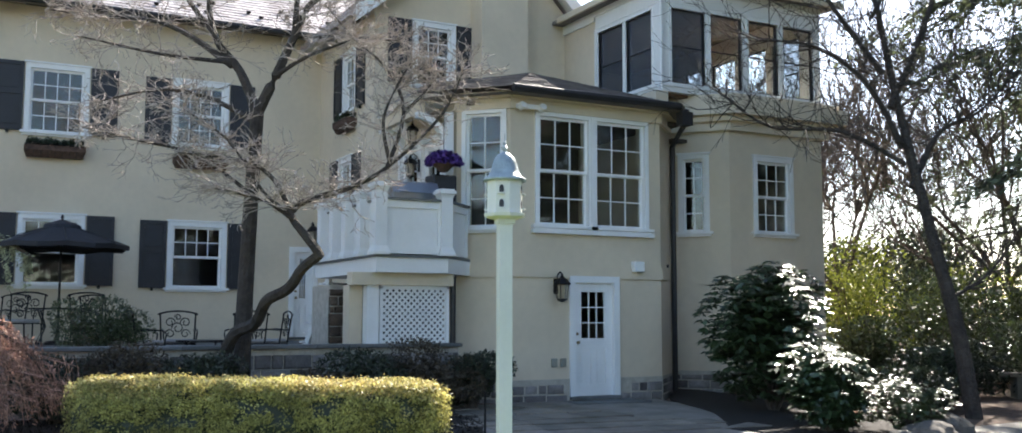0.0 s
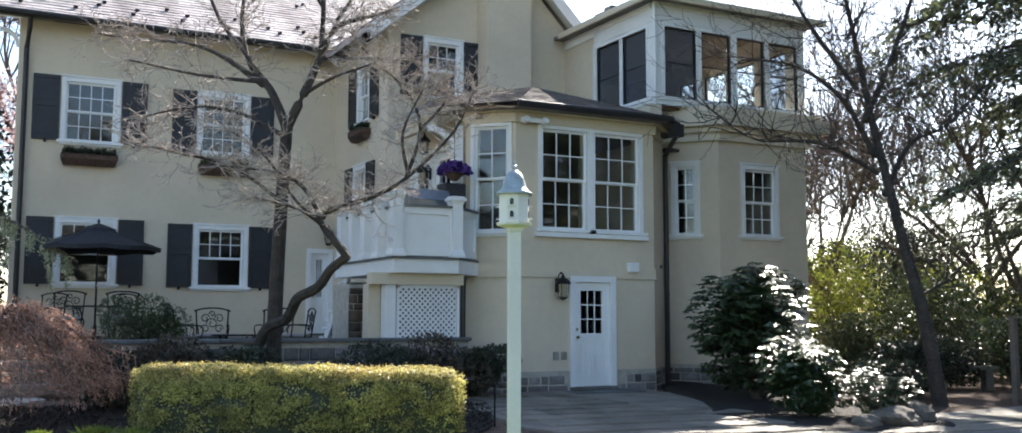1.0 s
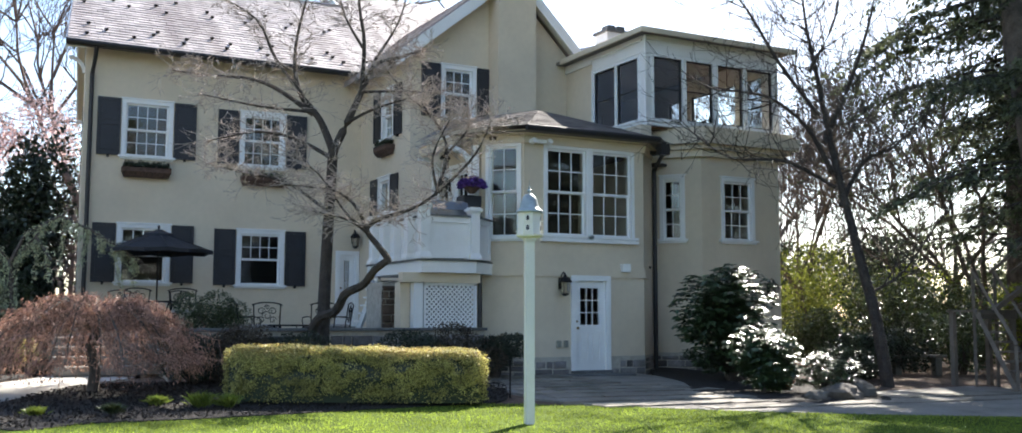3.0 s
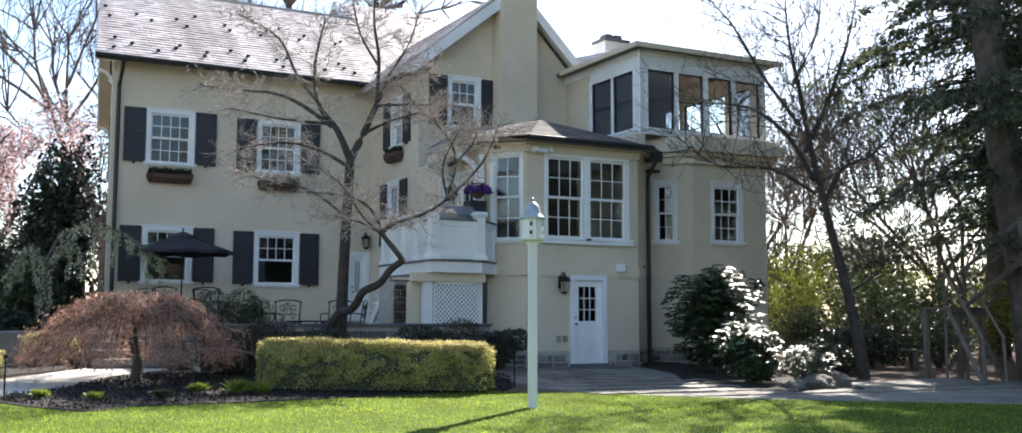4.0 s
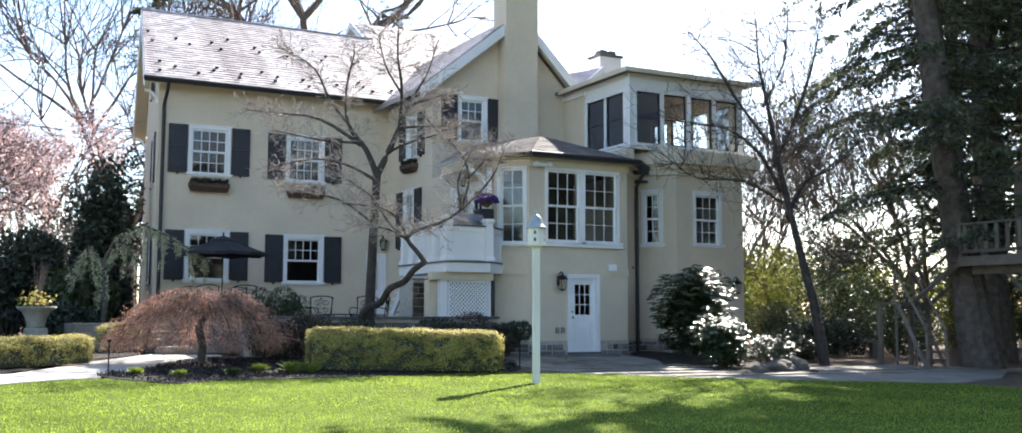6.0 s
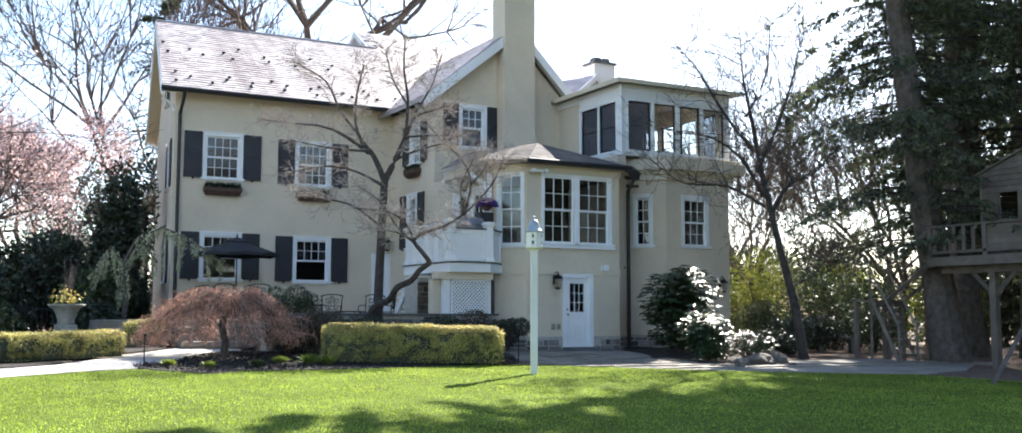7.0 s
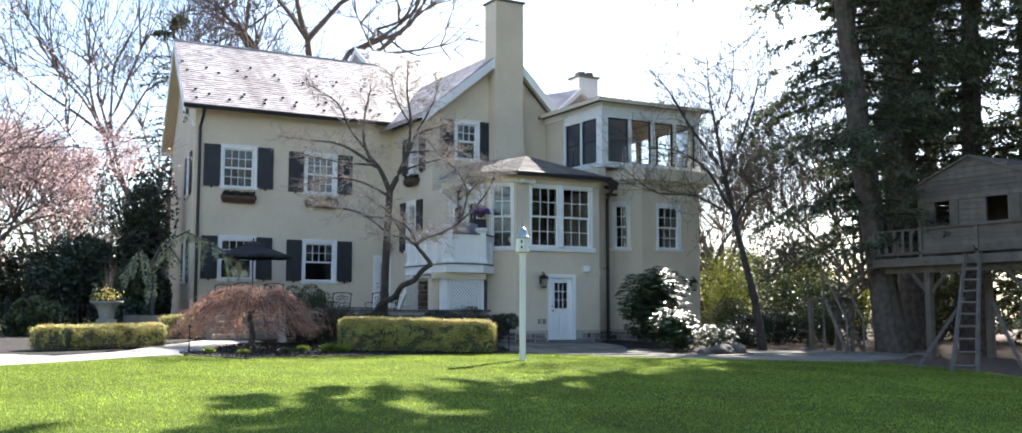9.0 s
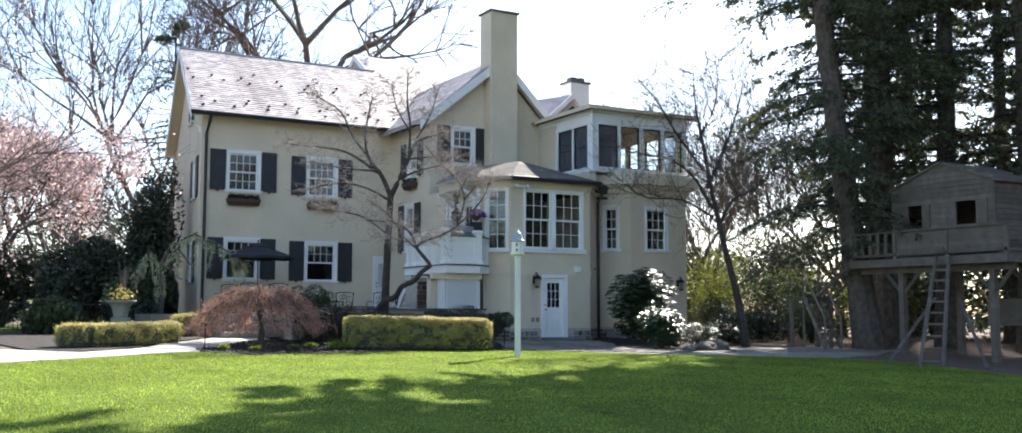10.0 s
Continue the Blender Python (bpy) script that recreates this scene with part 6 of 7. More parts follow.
        if z < HE:
            part("siding_board", Mb().box(HX, HX + 2.6, HY0 - 0.03, HY0, z, z1 - 0.012), WOOD, t)
            part("siding_board", Mb().box(HX, HX + 2.6, HY1, HY1 + 0.03, z, z1 - 0.012), WOOD, t)
        z = z1
    for y in (HY0 - 0.03, HY1 - 0.05):
        part("corner_board", Mb().box(HX - 0.05, HX - 0.03, y, y + 0.08, D, HE), WOOD, t)
    part("back_wall", Mb().box(HX + 2.58, HX + 2.62, HY0, HY1, D, HE), WOOD, t)
    mid = (HY0 + HY1) / 2
    for sgn, ye in ((1, HY0 - 0.2), (-1, HY1 + 0.2)):
        part("roof_slope", Mb().add([(HX - 0.12, ye, HE - 0.10), (HX + 2.8, ye, HE - 0.10), (HX + 2.8, mid, HP + 0.02), (HX - 0.12, mid, HP + 0.02), (HX - 0.12, ye, HE - 0.05), (HX + 2.8, ye, HE - 0.05), (HX + 2.8, mid, HP + 0.07), (HX - 0.12, mid, HP + 0.07)], SLAB), WOOD, t)
    for a, b in wins:
        part("window_frame", Mb().box(HX - 0.06, HX - 0.03, a - 0.05, a, wz0 - 0.05, wz1 + 0.05).box(HX - 0.06, HX - 0.03, b, b + 0.05, wz0 - 0.05, wz1 + 0.05).box(HX - 0.06, HX - 0.03, a, b, wz1, wz1 + 0.05).box(HX - 0.06, HX - 0.03, a, b, wz0 - 0.05, wz0), WOOD, t)
    for a, b in ((10.70, 11.02), (9.72, 10.0), (7.50, 7.86)):
        part("shutter", Mb().box(HX - 0.07, HX - 0.04, a, b, wz0 - 0.02, wz1), WOOD, t, "small board shutter")
    # long ladder and raking braces down to the ground before the deck
    def lerp(p, q, u):
        return tuple(i + (j - i) * u for i, j in zip(p, q))
    la0, la1 = (15.75, 5.75, -0.66), (X - 0.05, 8.90, D + 0.02)
    lb0, lb1 = (16.35, 5.45, -0.66), (X - 0.05, 8.40, D + 0.02)
    for p, q in ((la0, la1), (lb0, lb1)):
        part("ladder_rail", Mb().tube([p, q], 0.06, 4), WOOD, t)
    for i in range(9):
        u = (i + 0.5) / 10
        part("rung", Mb().tube([lerp(la0, la1, u), lerp(lb0, lb1, u)], 0.035, 5), WOOD, t)
    part("raking_brace", Mb().tube([(15.6, 6.75, gz(15.6, 6.7) - 0.22), (X - 0.06, 9.0, 1.35)], 0.06, 4), WOOD, t)
    part("raking_brace", Mb().tube([(17.6, 4.95, gz(17.6, 5.0) - 0.22), (X - 0.06, 8.05, 1.35)], 0.06, 4), WOOD, t)
    part("lower_board", Mb().box(X + 2.9, X + 2.95, 6.6, 9.2, 0.45, 1.35), WOOD, t)
    # steep stairs to a landing, then on to the open end of the deck
    gs = gz(20.3, 13.6) - 0.12
    LZ = 1.45
    for x in (19.95, 20.75):
        part("stair_stringer", Mb().tube([(x, 13.3, gs - 0.1), (x + 0.22, 14.5, LZ)], 0.07, 4), WOOD, t)
        part("stair_post", Mb().tube([(x, 13.25, gs - 0.1), (x + 0.02, 13.3, gs + 1.0)], 0.05, 4), WOOD, t)
        part("stair_post", Mb().tube([(x + 0.22, 14.55, gs - 0.1), (x + 0.22, 14.55, LZ + 0.98)], 0.05, 4), WOOD, t)
        part("stair_rail", Mb().tube([(x, 13.25, gs + 0.98), (x + 0.22, 14.55, LZ + 0.95)], 0.045, 4), WOOD, t)
    for i in range(8):
        q = (i + 0.6) / 8
        part("stair_tread", Mb().box(19.95 + 0.22 * q, 20.75 + 0.22 * q, 13.3 + 1.2 * q - 0.12, 13.3 + 1.2 * q + 0.12, gs + (LZ - gs) * q - 0.02, gs + (LZ - gs) * q + 0.02), WOOD, t)
    part("landing", Mb().box(20.1, 21.6, 14.45, 15.3, LZ - 0.05, LZ), WOOD, t)
    part("fascia", Mb().box(20.1, 21.6, 14.41, 14.45, LZ - 0.22, LZ), WOOD, t)
    for px, py in ((21.5, 14.5), (21.5, 15.2), (20.2, 15.2)):
        part("landing_post", Mb().box(px - 0.06, px + 0.06, py - 0.06, py + 0.06, gs - 0.2, LZ - 0.05), WOOD, t)
    for x in (20.75, 21.55):
        part("stair_stringer", Mb().tube([(x, 14.5, LZ - 0.05), (x, Y1 + 0.05, D - 0.12)], 0.07, 4), WOOD, t)
        part("stair_rail", Mb().tube([(x, 14.5, LZ + 0.93), (x, Y1 + 0.0, D + 0.92)], 0.05, 4), WOOD, t)
    for i in range(6):
        q = (i + 0.6) / 6
        part("stair_tread", Mb().box(20.75, 21.55, 14.45 - 1.75 * q - 0.13, 14.45 - 1.75 * q + 0.13, LZ + (D - LZ) * q - 0.02, LZ + (D - LZ) * q + 0.02), WOOD, t)


playhouse()
bench = thing("garden_bench", "low stone garden bench among the shrubs", "bench", pose(18.9, 14.6, gz(18.9, 14.6), 0, 0, -30))
part("seat", bevelled(Mb().box(-0.7, 0.7, -0.2, 0.2, 0.40, 0.48), "seat", PAVING, 0.015), None, bench)
for x in (-0.5, 0.5):
    part("support", bevelled(Mb().box(x - 0.08, x + 0.08, -0.16, 0.16, -0.05, 0.40), "support", PAVING, 0.015), None, bench)


def low_planter(x, y):
    """A wide, shallow clay bowl with a leafy plant."""
    t = thing("planter", "low terracotta bowl planter with leafy plant", "planter", pose(x, y, gz(x, y)))
    part("bowl", Mb().lathe([(0.0, 0.0), (0.14, 0.0), (0.20, 0.12), (0.215, 0.15), (0.225, 0.15), (0.225, 0.185), (0.20, 0.185), (0.18, 0.14)], seg=24), TERRACOTTA, t, smooth=True)
    n = 260
    c = np.c_[rng.normal(0, 0.13, (n, 2)), 0.2 + np.abs(rng.normal(0, 0.12, n))]
    part("foliage", quads_mesh("leaves", leaves_at(c, 0.12, 0.05), RHODO_LEAF), None, t)


low_planter(11.9, 11.75)


# ---- trees ----
def grow(mb, tips, p, d, length, rad, depth, r, bend=0.25, fork=(2, 3), up=0.15, shrink=0.68, spread=0.7, seg=5, flat=0.0, min_rad=0.004, steps=4):
    """A branch that bends as it grows and forks at its end and along its length; tips collects (point, direction)."""
    pts, rad_l = [p.copy()], [rad]
    d = d.normalized()
    q = p.copy()
    kids = []
    for i in range(steps):
        d = (d + Vector((r.gauss(0, bend), r.gauss(0, bend), r.gauss(0, bend) * (1 - flat) + up * 0.3))).normalized()
        q = q + d * (length / steps)
        pts.append(q.copy())
        rad_l.append(max(min_rad, rad * (1 - 0.5 * (i + 1) / steps)))
        if depth > 0 and i >= 1 and r.random() < 0.65:
            kids.append((q.copy(), d.copy(), i))
    mb.tube(pts, rad_l, seg if depth > 1 else max(3, seg - 2))
    if depth <= 0:
        tips.append((q, d, length))
        return
    for k in range(r.randint(*fork)):
        kids.append((q.copy(), d.copy(), steps))
    for kp, kd, i in kids:
        a = Vector((r.gauss(0, 1), r.gauss(0, 1), r.gauss(0, 1) * (1 - flat) + up))
        nd = (kd + a.normalized() * spread * r.uniform(0.6, 1.3)).normalized()
        grow(mb, tips, kp, nd, length * shrink * r.uniform(0.75, 1.15), max(min_rad, rad * (0.5 if i < steps else 0.55)), depth - 1, r, bend, fork, up, shrink, spread, seg, flat, min_rad, steps)


def limb(mb, base, right, pts, r0, r1, seg=8, depth_off=0.0):
    """A thick limb through points given as (sideways, height, forward)."""
    fwd = Vector((-right.y, right.x, 0))
    w = [base + right * a + fwd * c + Vector((0, 0, z)) for a, z, c in pts]
    fine = []
    for i in range(len(w) - 1):
        p0, p1, p2, p3 = w[max(i - 1, 0)], w[i], w[i + 1], w[min(i + 2, len(w) - 1)]
        for s in range(4):
            t = s / 4
            fine.append(0.5 * ((2 * p1) + (p2 - p0) * t + (2 * p0 - 5 * p1 + 4 * p2 - p3) * t * t + (3 * p1 - p0 - 3 * p2 + p3) * t ** 3))
    fine.append(w[-1])
    n = len(fine)
    mb.tube(fine, [r0 + (r1 - r0) * i / (n - 1) for i in range(n)], seg)
    return fine


RIGHT = Vector((0.885, -0.466, 0))


def terrace_tree():
    """A bare, pale-twigged small tree with a low elbowed limb, before the terrace wall."""
    x, y = 3.66, 15.28
    base = Vector((x, y, 0))
    t = thing("bare_tree", "small bare tree with pale twigs and low elbowed limb", "tree")
    r = random.Random(11)
    tr = Mb()
    zb = gz(x, y) - 0.1
    fines = []
    limb(tr, base, RIGHT, [(-0.02, zb, 0), (0.0, 1.5, 0), (0.05, 2.9, 0), (0.12, 4.45, 0)], 0.13, 0.095, 10)
    part("trunk", tr, BARKDARK, t)
    specs = [([(0.12, 4.4, 0), (-0.18, 5.07, 0.1), (-0.59, 5.62, 0.15), (-0.68, 6.44, 0.1), (-0.5, 7.5, 0.2)], 0.075, 0.012),
             ([(0.12, 4.4, 0), (0.4, 4.95, -0.1), (0.66, 5.55, -0.1), (0.9, 6.1, 0), (1.4, 6.3, 0.1), (1.8, 6.45, 0.2)], 0.08, 0.012),
             ([(0.66, 5.5, -0.1), (0.72, 6.5, -0.2), (0.62, 7.3, -0.3), (0.64, 8.15, -0.3)], 0.045, 0.008),
             ([(-0.08, 0.3, -0.05), (-0.2, 0.85, -0.2), (0.02, 1.2, -0.45), (0.36, 1.32, -0.8), (0.6, 1.62, -1.2), (0.98, 1.78, -1.6), (1.2, 2.02, -1.85), (1.48, 2.2, -2.1)], 0.09, 0.058),
             ([(1.46, 2.17, -2.08), (1.42, 2.26, -2.1), (1.27, 2.45, -2.1), (1.08, 2.7, -2.0), (1.25, 2.9, -1.9), (1.75, 3.1, -1.6), (2.25, 3.45, -1.3), (2.9, 4.2, -0.9), (3.2, 4.9, -0.7)], 0.06, 0.010),
             ([(1.08, 2.7, -2.0), (0.85, 3.15, -2.0), (0.45, 3.4, -2.0), (-0.4, 3.5, -2.0)], 0.035, 0.008),
             ([(1.15, 2.6, -2.05), (0.8, 2.85, -2.3), (0.2, 3.0, -2.4)], 0.025, 0.006),
             ([(2.25, 3.45, -1.3), (2.15, 4.1, -1.3), (2.45, 4.8, -1.2)], 0.03, 0.006),
             ([(-0.3, 5.15, 0.1), (-1.0, 5.65, 0.2), (-1.6, 5.9, 0.3), (-2.5, 6.0, 0.4), (-3.2, 6.1, 0.4)], 0.05, 0.006),
             ([(-0.3, 5.2, 0.1), (-1.2, 5.2, -0.4), (-2.2, 5.35, -0.8)], 0.035, 0.006),
             ([(0.06, 3.2, 0), (-0.6, 3.7, -0.5), (-1.3, 3.85, -0.9), (-2.0, 4.0, -1.1)], 0.03, 0.006),
             ([(2.2, 3.4, -1.3), (2.4, 4.2, -1.1), (2.15, 4.85, -0.9), (1.6, 5.4, -0.6), (1.2, 5.9, -0.4)], 0.03, 0.006),
             ([(2.4, 4.2, -1.1), (2.7, 4.6, -0.8), (2.8, 4.9, -0.6)], 0.025, 0.006),
             ([(1.08, 2.72, -2.0), (0.7, 3.0, -1.9), (0.2, 3.7, -1.9), (-0.4, 4.1, -1.8)], 0.025, 0.006),
             ([(0.9, 6.2, 0), (1.3, 7.0, 0.3), (1.5, 7.7, 0.4)], 0.03, 0.006),
             ([(0.4, 4.95, -0.1), (1.0, 5.1, -0.7), (1.7, 5.2, -1.2)], 0.035, 0.006),
             ([(0.66, 5.55, -0.1), (1.4, 5.7, 0.5), (2.1, 5.75, 0.9)], 0.03, 0.006),
             ([(-0.55, 5.6, 0.15), (-1.1, 6.3, 0.3), (-1.5, 7.1, 0.3), (-2.3, 7.6, 0.3)], 0.04, 0.006),
             ([(0.05, 4.3, 0), (-0.7, 4.7, 0.2), (-1.5, 4.85, 0.4), (-2.4, 4.7, 0.5)], 0.04, 0.006),
             ([(0.7, 6.4, -0.2), (0.3, 7.1, 0.0), (0.1, 7.9, 0.1)], 0.03, 0.006)]
    for pts, r0, r1 in specs:
        lb = Mb()
        fine = limb(lb, base, RIGHT, pts, r0 * 1.12, r1 + 0.005, 7)
        part("limb", lb, BARKDARK if r0 > 0.024 else BARK, t)
        fines.append((fine, r0))
    tw, tips = Mb(), []
    for fine, r0 in fines:
        if r0 > 0.085:
            continue
        n = len(fine)
        for i in range(2 * n // 5, n):
            for _ in range(6 if i < n - 1 else 9):
                d = (fine[i] - fine[max(i - 1, 0)]).normalized()
                a = Vector((r.gauss(0, 1), r.gauss(0, 1), r.gauss(0, 0.35)))
                grow(tw, tips, fine[i], (d * 0.5 + a.normalized()).normalized(), r.uniform(0.2, 0.42), 0.009, 2, r, bend=0.32, fork=(1, 2), up=0.05, shrink=0.62, spread=0.8, seg=4, flat=0.6, min_rad=0.0042, steps=3)
    tagged(part("twig_growth", tw, BARKPALE, t), kind="stuff")


terrace_tree()


def right_tree():
    x, y = 15.0, 11.95
    base = Vector((x, y, 0))
    t = thing("bare_tree", "slender dark leaning tree with bare branches beside the path", "tree")
    r = random.Random(23)
    zb = gz(x, y) - 0.1
    tr = Mb()
    main = limb(tr, base, RIGHT, [(0.0, zb, 0), (-0.22, 1.2, 0), (-0.48, 2.3, 0), (-0.78, 3.6, 0), (-1.05, 5.0, 0.1), (-1.3, 6.6, 0.2), (-1.5, 7.8, 0.25), (-1.55, 8.9, 0.3)], 0.145, 0.012, 9)
    part("trunk", tr, BARKDARK, t)
    tw, tips = Mb(), []
    for pts, r0 in (([(-0.9, 3.6, 0), (-0.3, 4.6, 0.3), (0.5, 5.0, 0.5), (1.2, 5.7, 0.6)], 0.06), ([(-1.05, 4.3, 0), (-1.7, 5.3, -0.3), (-2.6, 5.9, -0.5), (-3.6, 6.0, -0.6)], 0.06),
                    ([(-1.2, 5.0, 0.1), (-0.6, 6.2, 0.3), (-0.1, 7.6, 0.3), (0.2, 8.8, 0.4)], 0.07), ([(-1.3, 5.6, 0.1), (-2.2, 6.8, 0), (-2.9, 7.9, -0.2), (-3.5, 8.6, -0.2)], 0.05),
                    ([(-1.0, 4.0, 0), (-2.0, 4.6, 0.2), (-3.2, 4.7, 0.3), (-4.0, 5.2, 0.2)], 0.045), ([(-1.45, 6.6, 0.2), (-0.9, 7.8, 0), (-0.8, 9.3, -0.2)], 0.04), ([(-0.4, 1.7, 0), (0.5, 2.2, 0.3), (1.3, 3.2, 0.5)], 0.035)):
        lb = Mb()
        fine = limb(lb, base, RIGHT, pts, r0, 0.012, 6)
        part("limb", lb, BARKDARK, t)
        for i in range(2, len(fine)):
            for _ in range(4):
                d = (fine[i] - fine[i - 1]).normalized()
                a = Vector((r.gauss(0, 1), r.gauss(0, 1), r.gauss(0, 0.8)))
                grow(tw, tips, fine[i], d * 0.6 + a.normalized(), r.uniform(0.5, 1.1), 0.012, 2, r, bend=0.2, fork=(1, 2), up=0.15, shrink=0.65, seg=4, min_rad=0.004, steps=3)
    for i in [j // 3 for j in range(3 * (len(main) // 2), 3 * len(main))]:
        grow(tw, tips, main[i], Vector((r.gauss(0, 1), r.gauss(0, 1), 0.6)), r.uniform(0.6, 1.2), 0.016, 2, r, seg=4, min_rad=0.004, steps=3)
    tagged(part("twig_growth", tw, BARKDARK, t), kind="stuff")


right_tree()


def conifer(x, y, h, lean, low, reach, n_br, per, label, rad=0.34, seed=0, mat_leaf=HEMLOCK, size=(0.19, 0.07), group="hemlocks", up0=0.1, z0=None, name="hemlock_tree", dense_from=16.0, big=3.5, taper=0.6, skirt=1.0):
    """A tall hemlock: leaning trunk, layered drooping boughs, flat sprays of needles with gaps between them."""
    r = random.Random(seed)
    nr = np.random.default_rng(seed)
    t = thing(name, label, "tree", group=group)
    z = gz(x, y) if z0 is None else z0
    tr = Mb()
    path = []
    for i in range(13):
        q = i / 12
        path.append(Vector((x + lean[0] * q * h + 0.12 * math.sin(q * 9 + seed), y + lean[1] * q * h + 0.1 * math.cos(q * 7 + seed), z - 0.2 + q * h)))
    tr.tube(path, [rad * (1.25 if i == 0 else 1) * (1 - 0.85 * i / 12) for i in range(13)], 10)
    part("trunk", tr, HEMLOCK_BARK, t)
    br = Mb()
    cs, al, cs2, al2 = [], [], [], []
    for k in range(n_br):
        q = low + (1 - low) * (k + r.random()) / n_br
        f = q * 12
        i = min(int(f), 11)
        p = path[i].lerp(path[i + 1], f - i)
        a = r.uniform(0, 2 * math.pi)
        L = reach * (1 - taper * (q - low) / (1 - low)) * r.uniform(0.45, 1.15)
        L *= skirt if p.z < 11 else 1.0
        d = Vector((math.cos(a), math.sin(a), up0))
        pts = [p]
        for s in range(5):
            d = (d + Vector((r.gauss(0, 0.08), r.gauss(0, 0.08), -0.09))).normalized()
            pts.append(pts[-1] + d * (L / 5))
        br.tube(pts, [0.045, 0.036, 0.028, 0.02, 0.012, 0.005], 4)
        for s in range(1, 6):
            nsub = r.randint(2, 4)
            for _ in range(nsub):
                side = Vector((-d.y, d.x, 0)) * r.choice((-1, 1))
                sd = (side * r.uniform(0.5, 1.0) + d * 0.7 + Vector((0, 0, r.uniform(-0.35, 0.05)))).normalized()
                sl2 = L * 0.26 * r.uniform(0.5, 1.2)
                e = pts[s] + sd * sl2
                br.tube([pts[s], e + Vector((0, 0, -0.06))], [0.01, 0.003], 3)
                n = int(per * sl2 * (0.62 if p.z < dense_from else 1.15))
                tt = nr.uniform(0.1, 1.0, n)
                cc = np.array(pts[s])[None] + np.array(sd)[None] * (tt * sl2)[:, None] + nr.normal(0, 0.09, (n, 3)) * [1, 1, 0.45]
                cc[:, 2] -= 0.12 * tt * sl2
                (cs if p.z < dense_from else cs2).append(cc)
                (al if p.z < dense_from else al2).append(np.repeat(np.array([[sd.x, sd.y, sd.z - 0.25]]), n, 0))
    tagged(part("boughwork", br, BARKDARK, t), kind="stuff")
    lv = [leaves_at(np.concatenate(cs), size[0], size[1], along=np.concatenate(al), jit=0.55)] if cs else []
    # crown above the view: leaves enlarged to deepen the shade on the lawn
    if cs2:
        lv.append(leaves_at(np.concatenate(cs2), size[0] * big * 0.9, size[1] * big, along=np.concatenate(al2), jit=0.7))
    part("crown", quads_mesh("crown", np.concatenate(lv), mat_leaf), None, t)
    return t


HL = "tall dark hemlock with drooping boughs behind the play house"
conifer(18.55, 10.05, 27, (-0.09, 0.05), 0.13, 5.4, 170, 46, "tall leaning hemlock with drooping dark boughs by the path", 0.46, 3, taper=0.12, skirt=0.7)
conifer(22.4, 12.4, 29, (0.0, 0.01), 0.22, 5.6, 150, 40, HL, 0.46, 4)
conifer(23.9, 11.0, 28, (0.01, 0.0), 0.24, 5.6, 150, 40, HL, 0.44, 5)
conifer(24.2, 8.0, 27, (0.0, 0.0), 0.18, 5.8, 140, 40, HL, 0.40, 6)
# unseen hemlocks (here, the next and x 27.5), added only to shade the lawn
conifer(23.4, 2.6, 25, (0.0, 0.0), 0.2, 5.8, 120, 16, HL, 0.36, 7, size=(0.3, 0.12))
conifer(29.5, 5.5, 27, (0.0, 0.0), 0.10, 5.8, 100, 16, HL, 0.34, 8, size=(0.3, 0.12))
conifer(31.5, 14.0, 29, (0.0, 0.0), 0.06, 5.8, 105, 22, HL, 0.34, 9, size=(0.26, 0.10))
conifer(27.5, -2.0, 24, (0.0, 0.0), 0.1, 5.8, 80, 14, HL, 0.34, 10, size=(0.3, 0.12))
conifer(29.0, 19.0, 32, (0.0, 0.0), 0.12, 5.8, 105, 32, "tall hemlock in the wood beyond the shrubs", 0.36, 12)
conifer(34.0, 21.0, 34, (0.0, 0.0), 0.08, 6.0, 100, 30, "tall hemlock in the wood beyond the shrubs", 0.36, 13)
for k, (x, y, h) in enumerate(((33.0, 9.5, 26), (35.5, 15.5, 27), (38.5, 11.0, 28), (37.0, 21.0, 26), (36.0, 3.0, 26), (41.0, 17.0, 28))):
    conifer(x, y, h, (0, 0), 0.04, 5.6, 85, 20, "tall hemlock deep in the wood", 0.34, 400 + k, size=(0.34, 0.13), dense_from=60.0)
conifer(3.2, 45.0, 17, (0, 0), 0.15, 3.2, 70, 14, "distant pine behind the house", 0.25, 21, MID_LEAF, (0.2, 0.06), group="far pines", name="pine_tree")


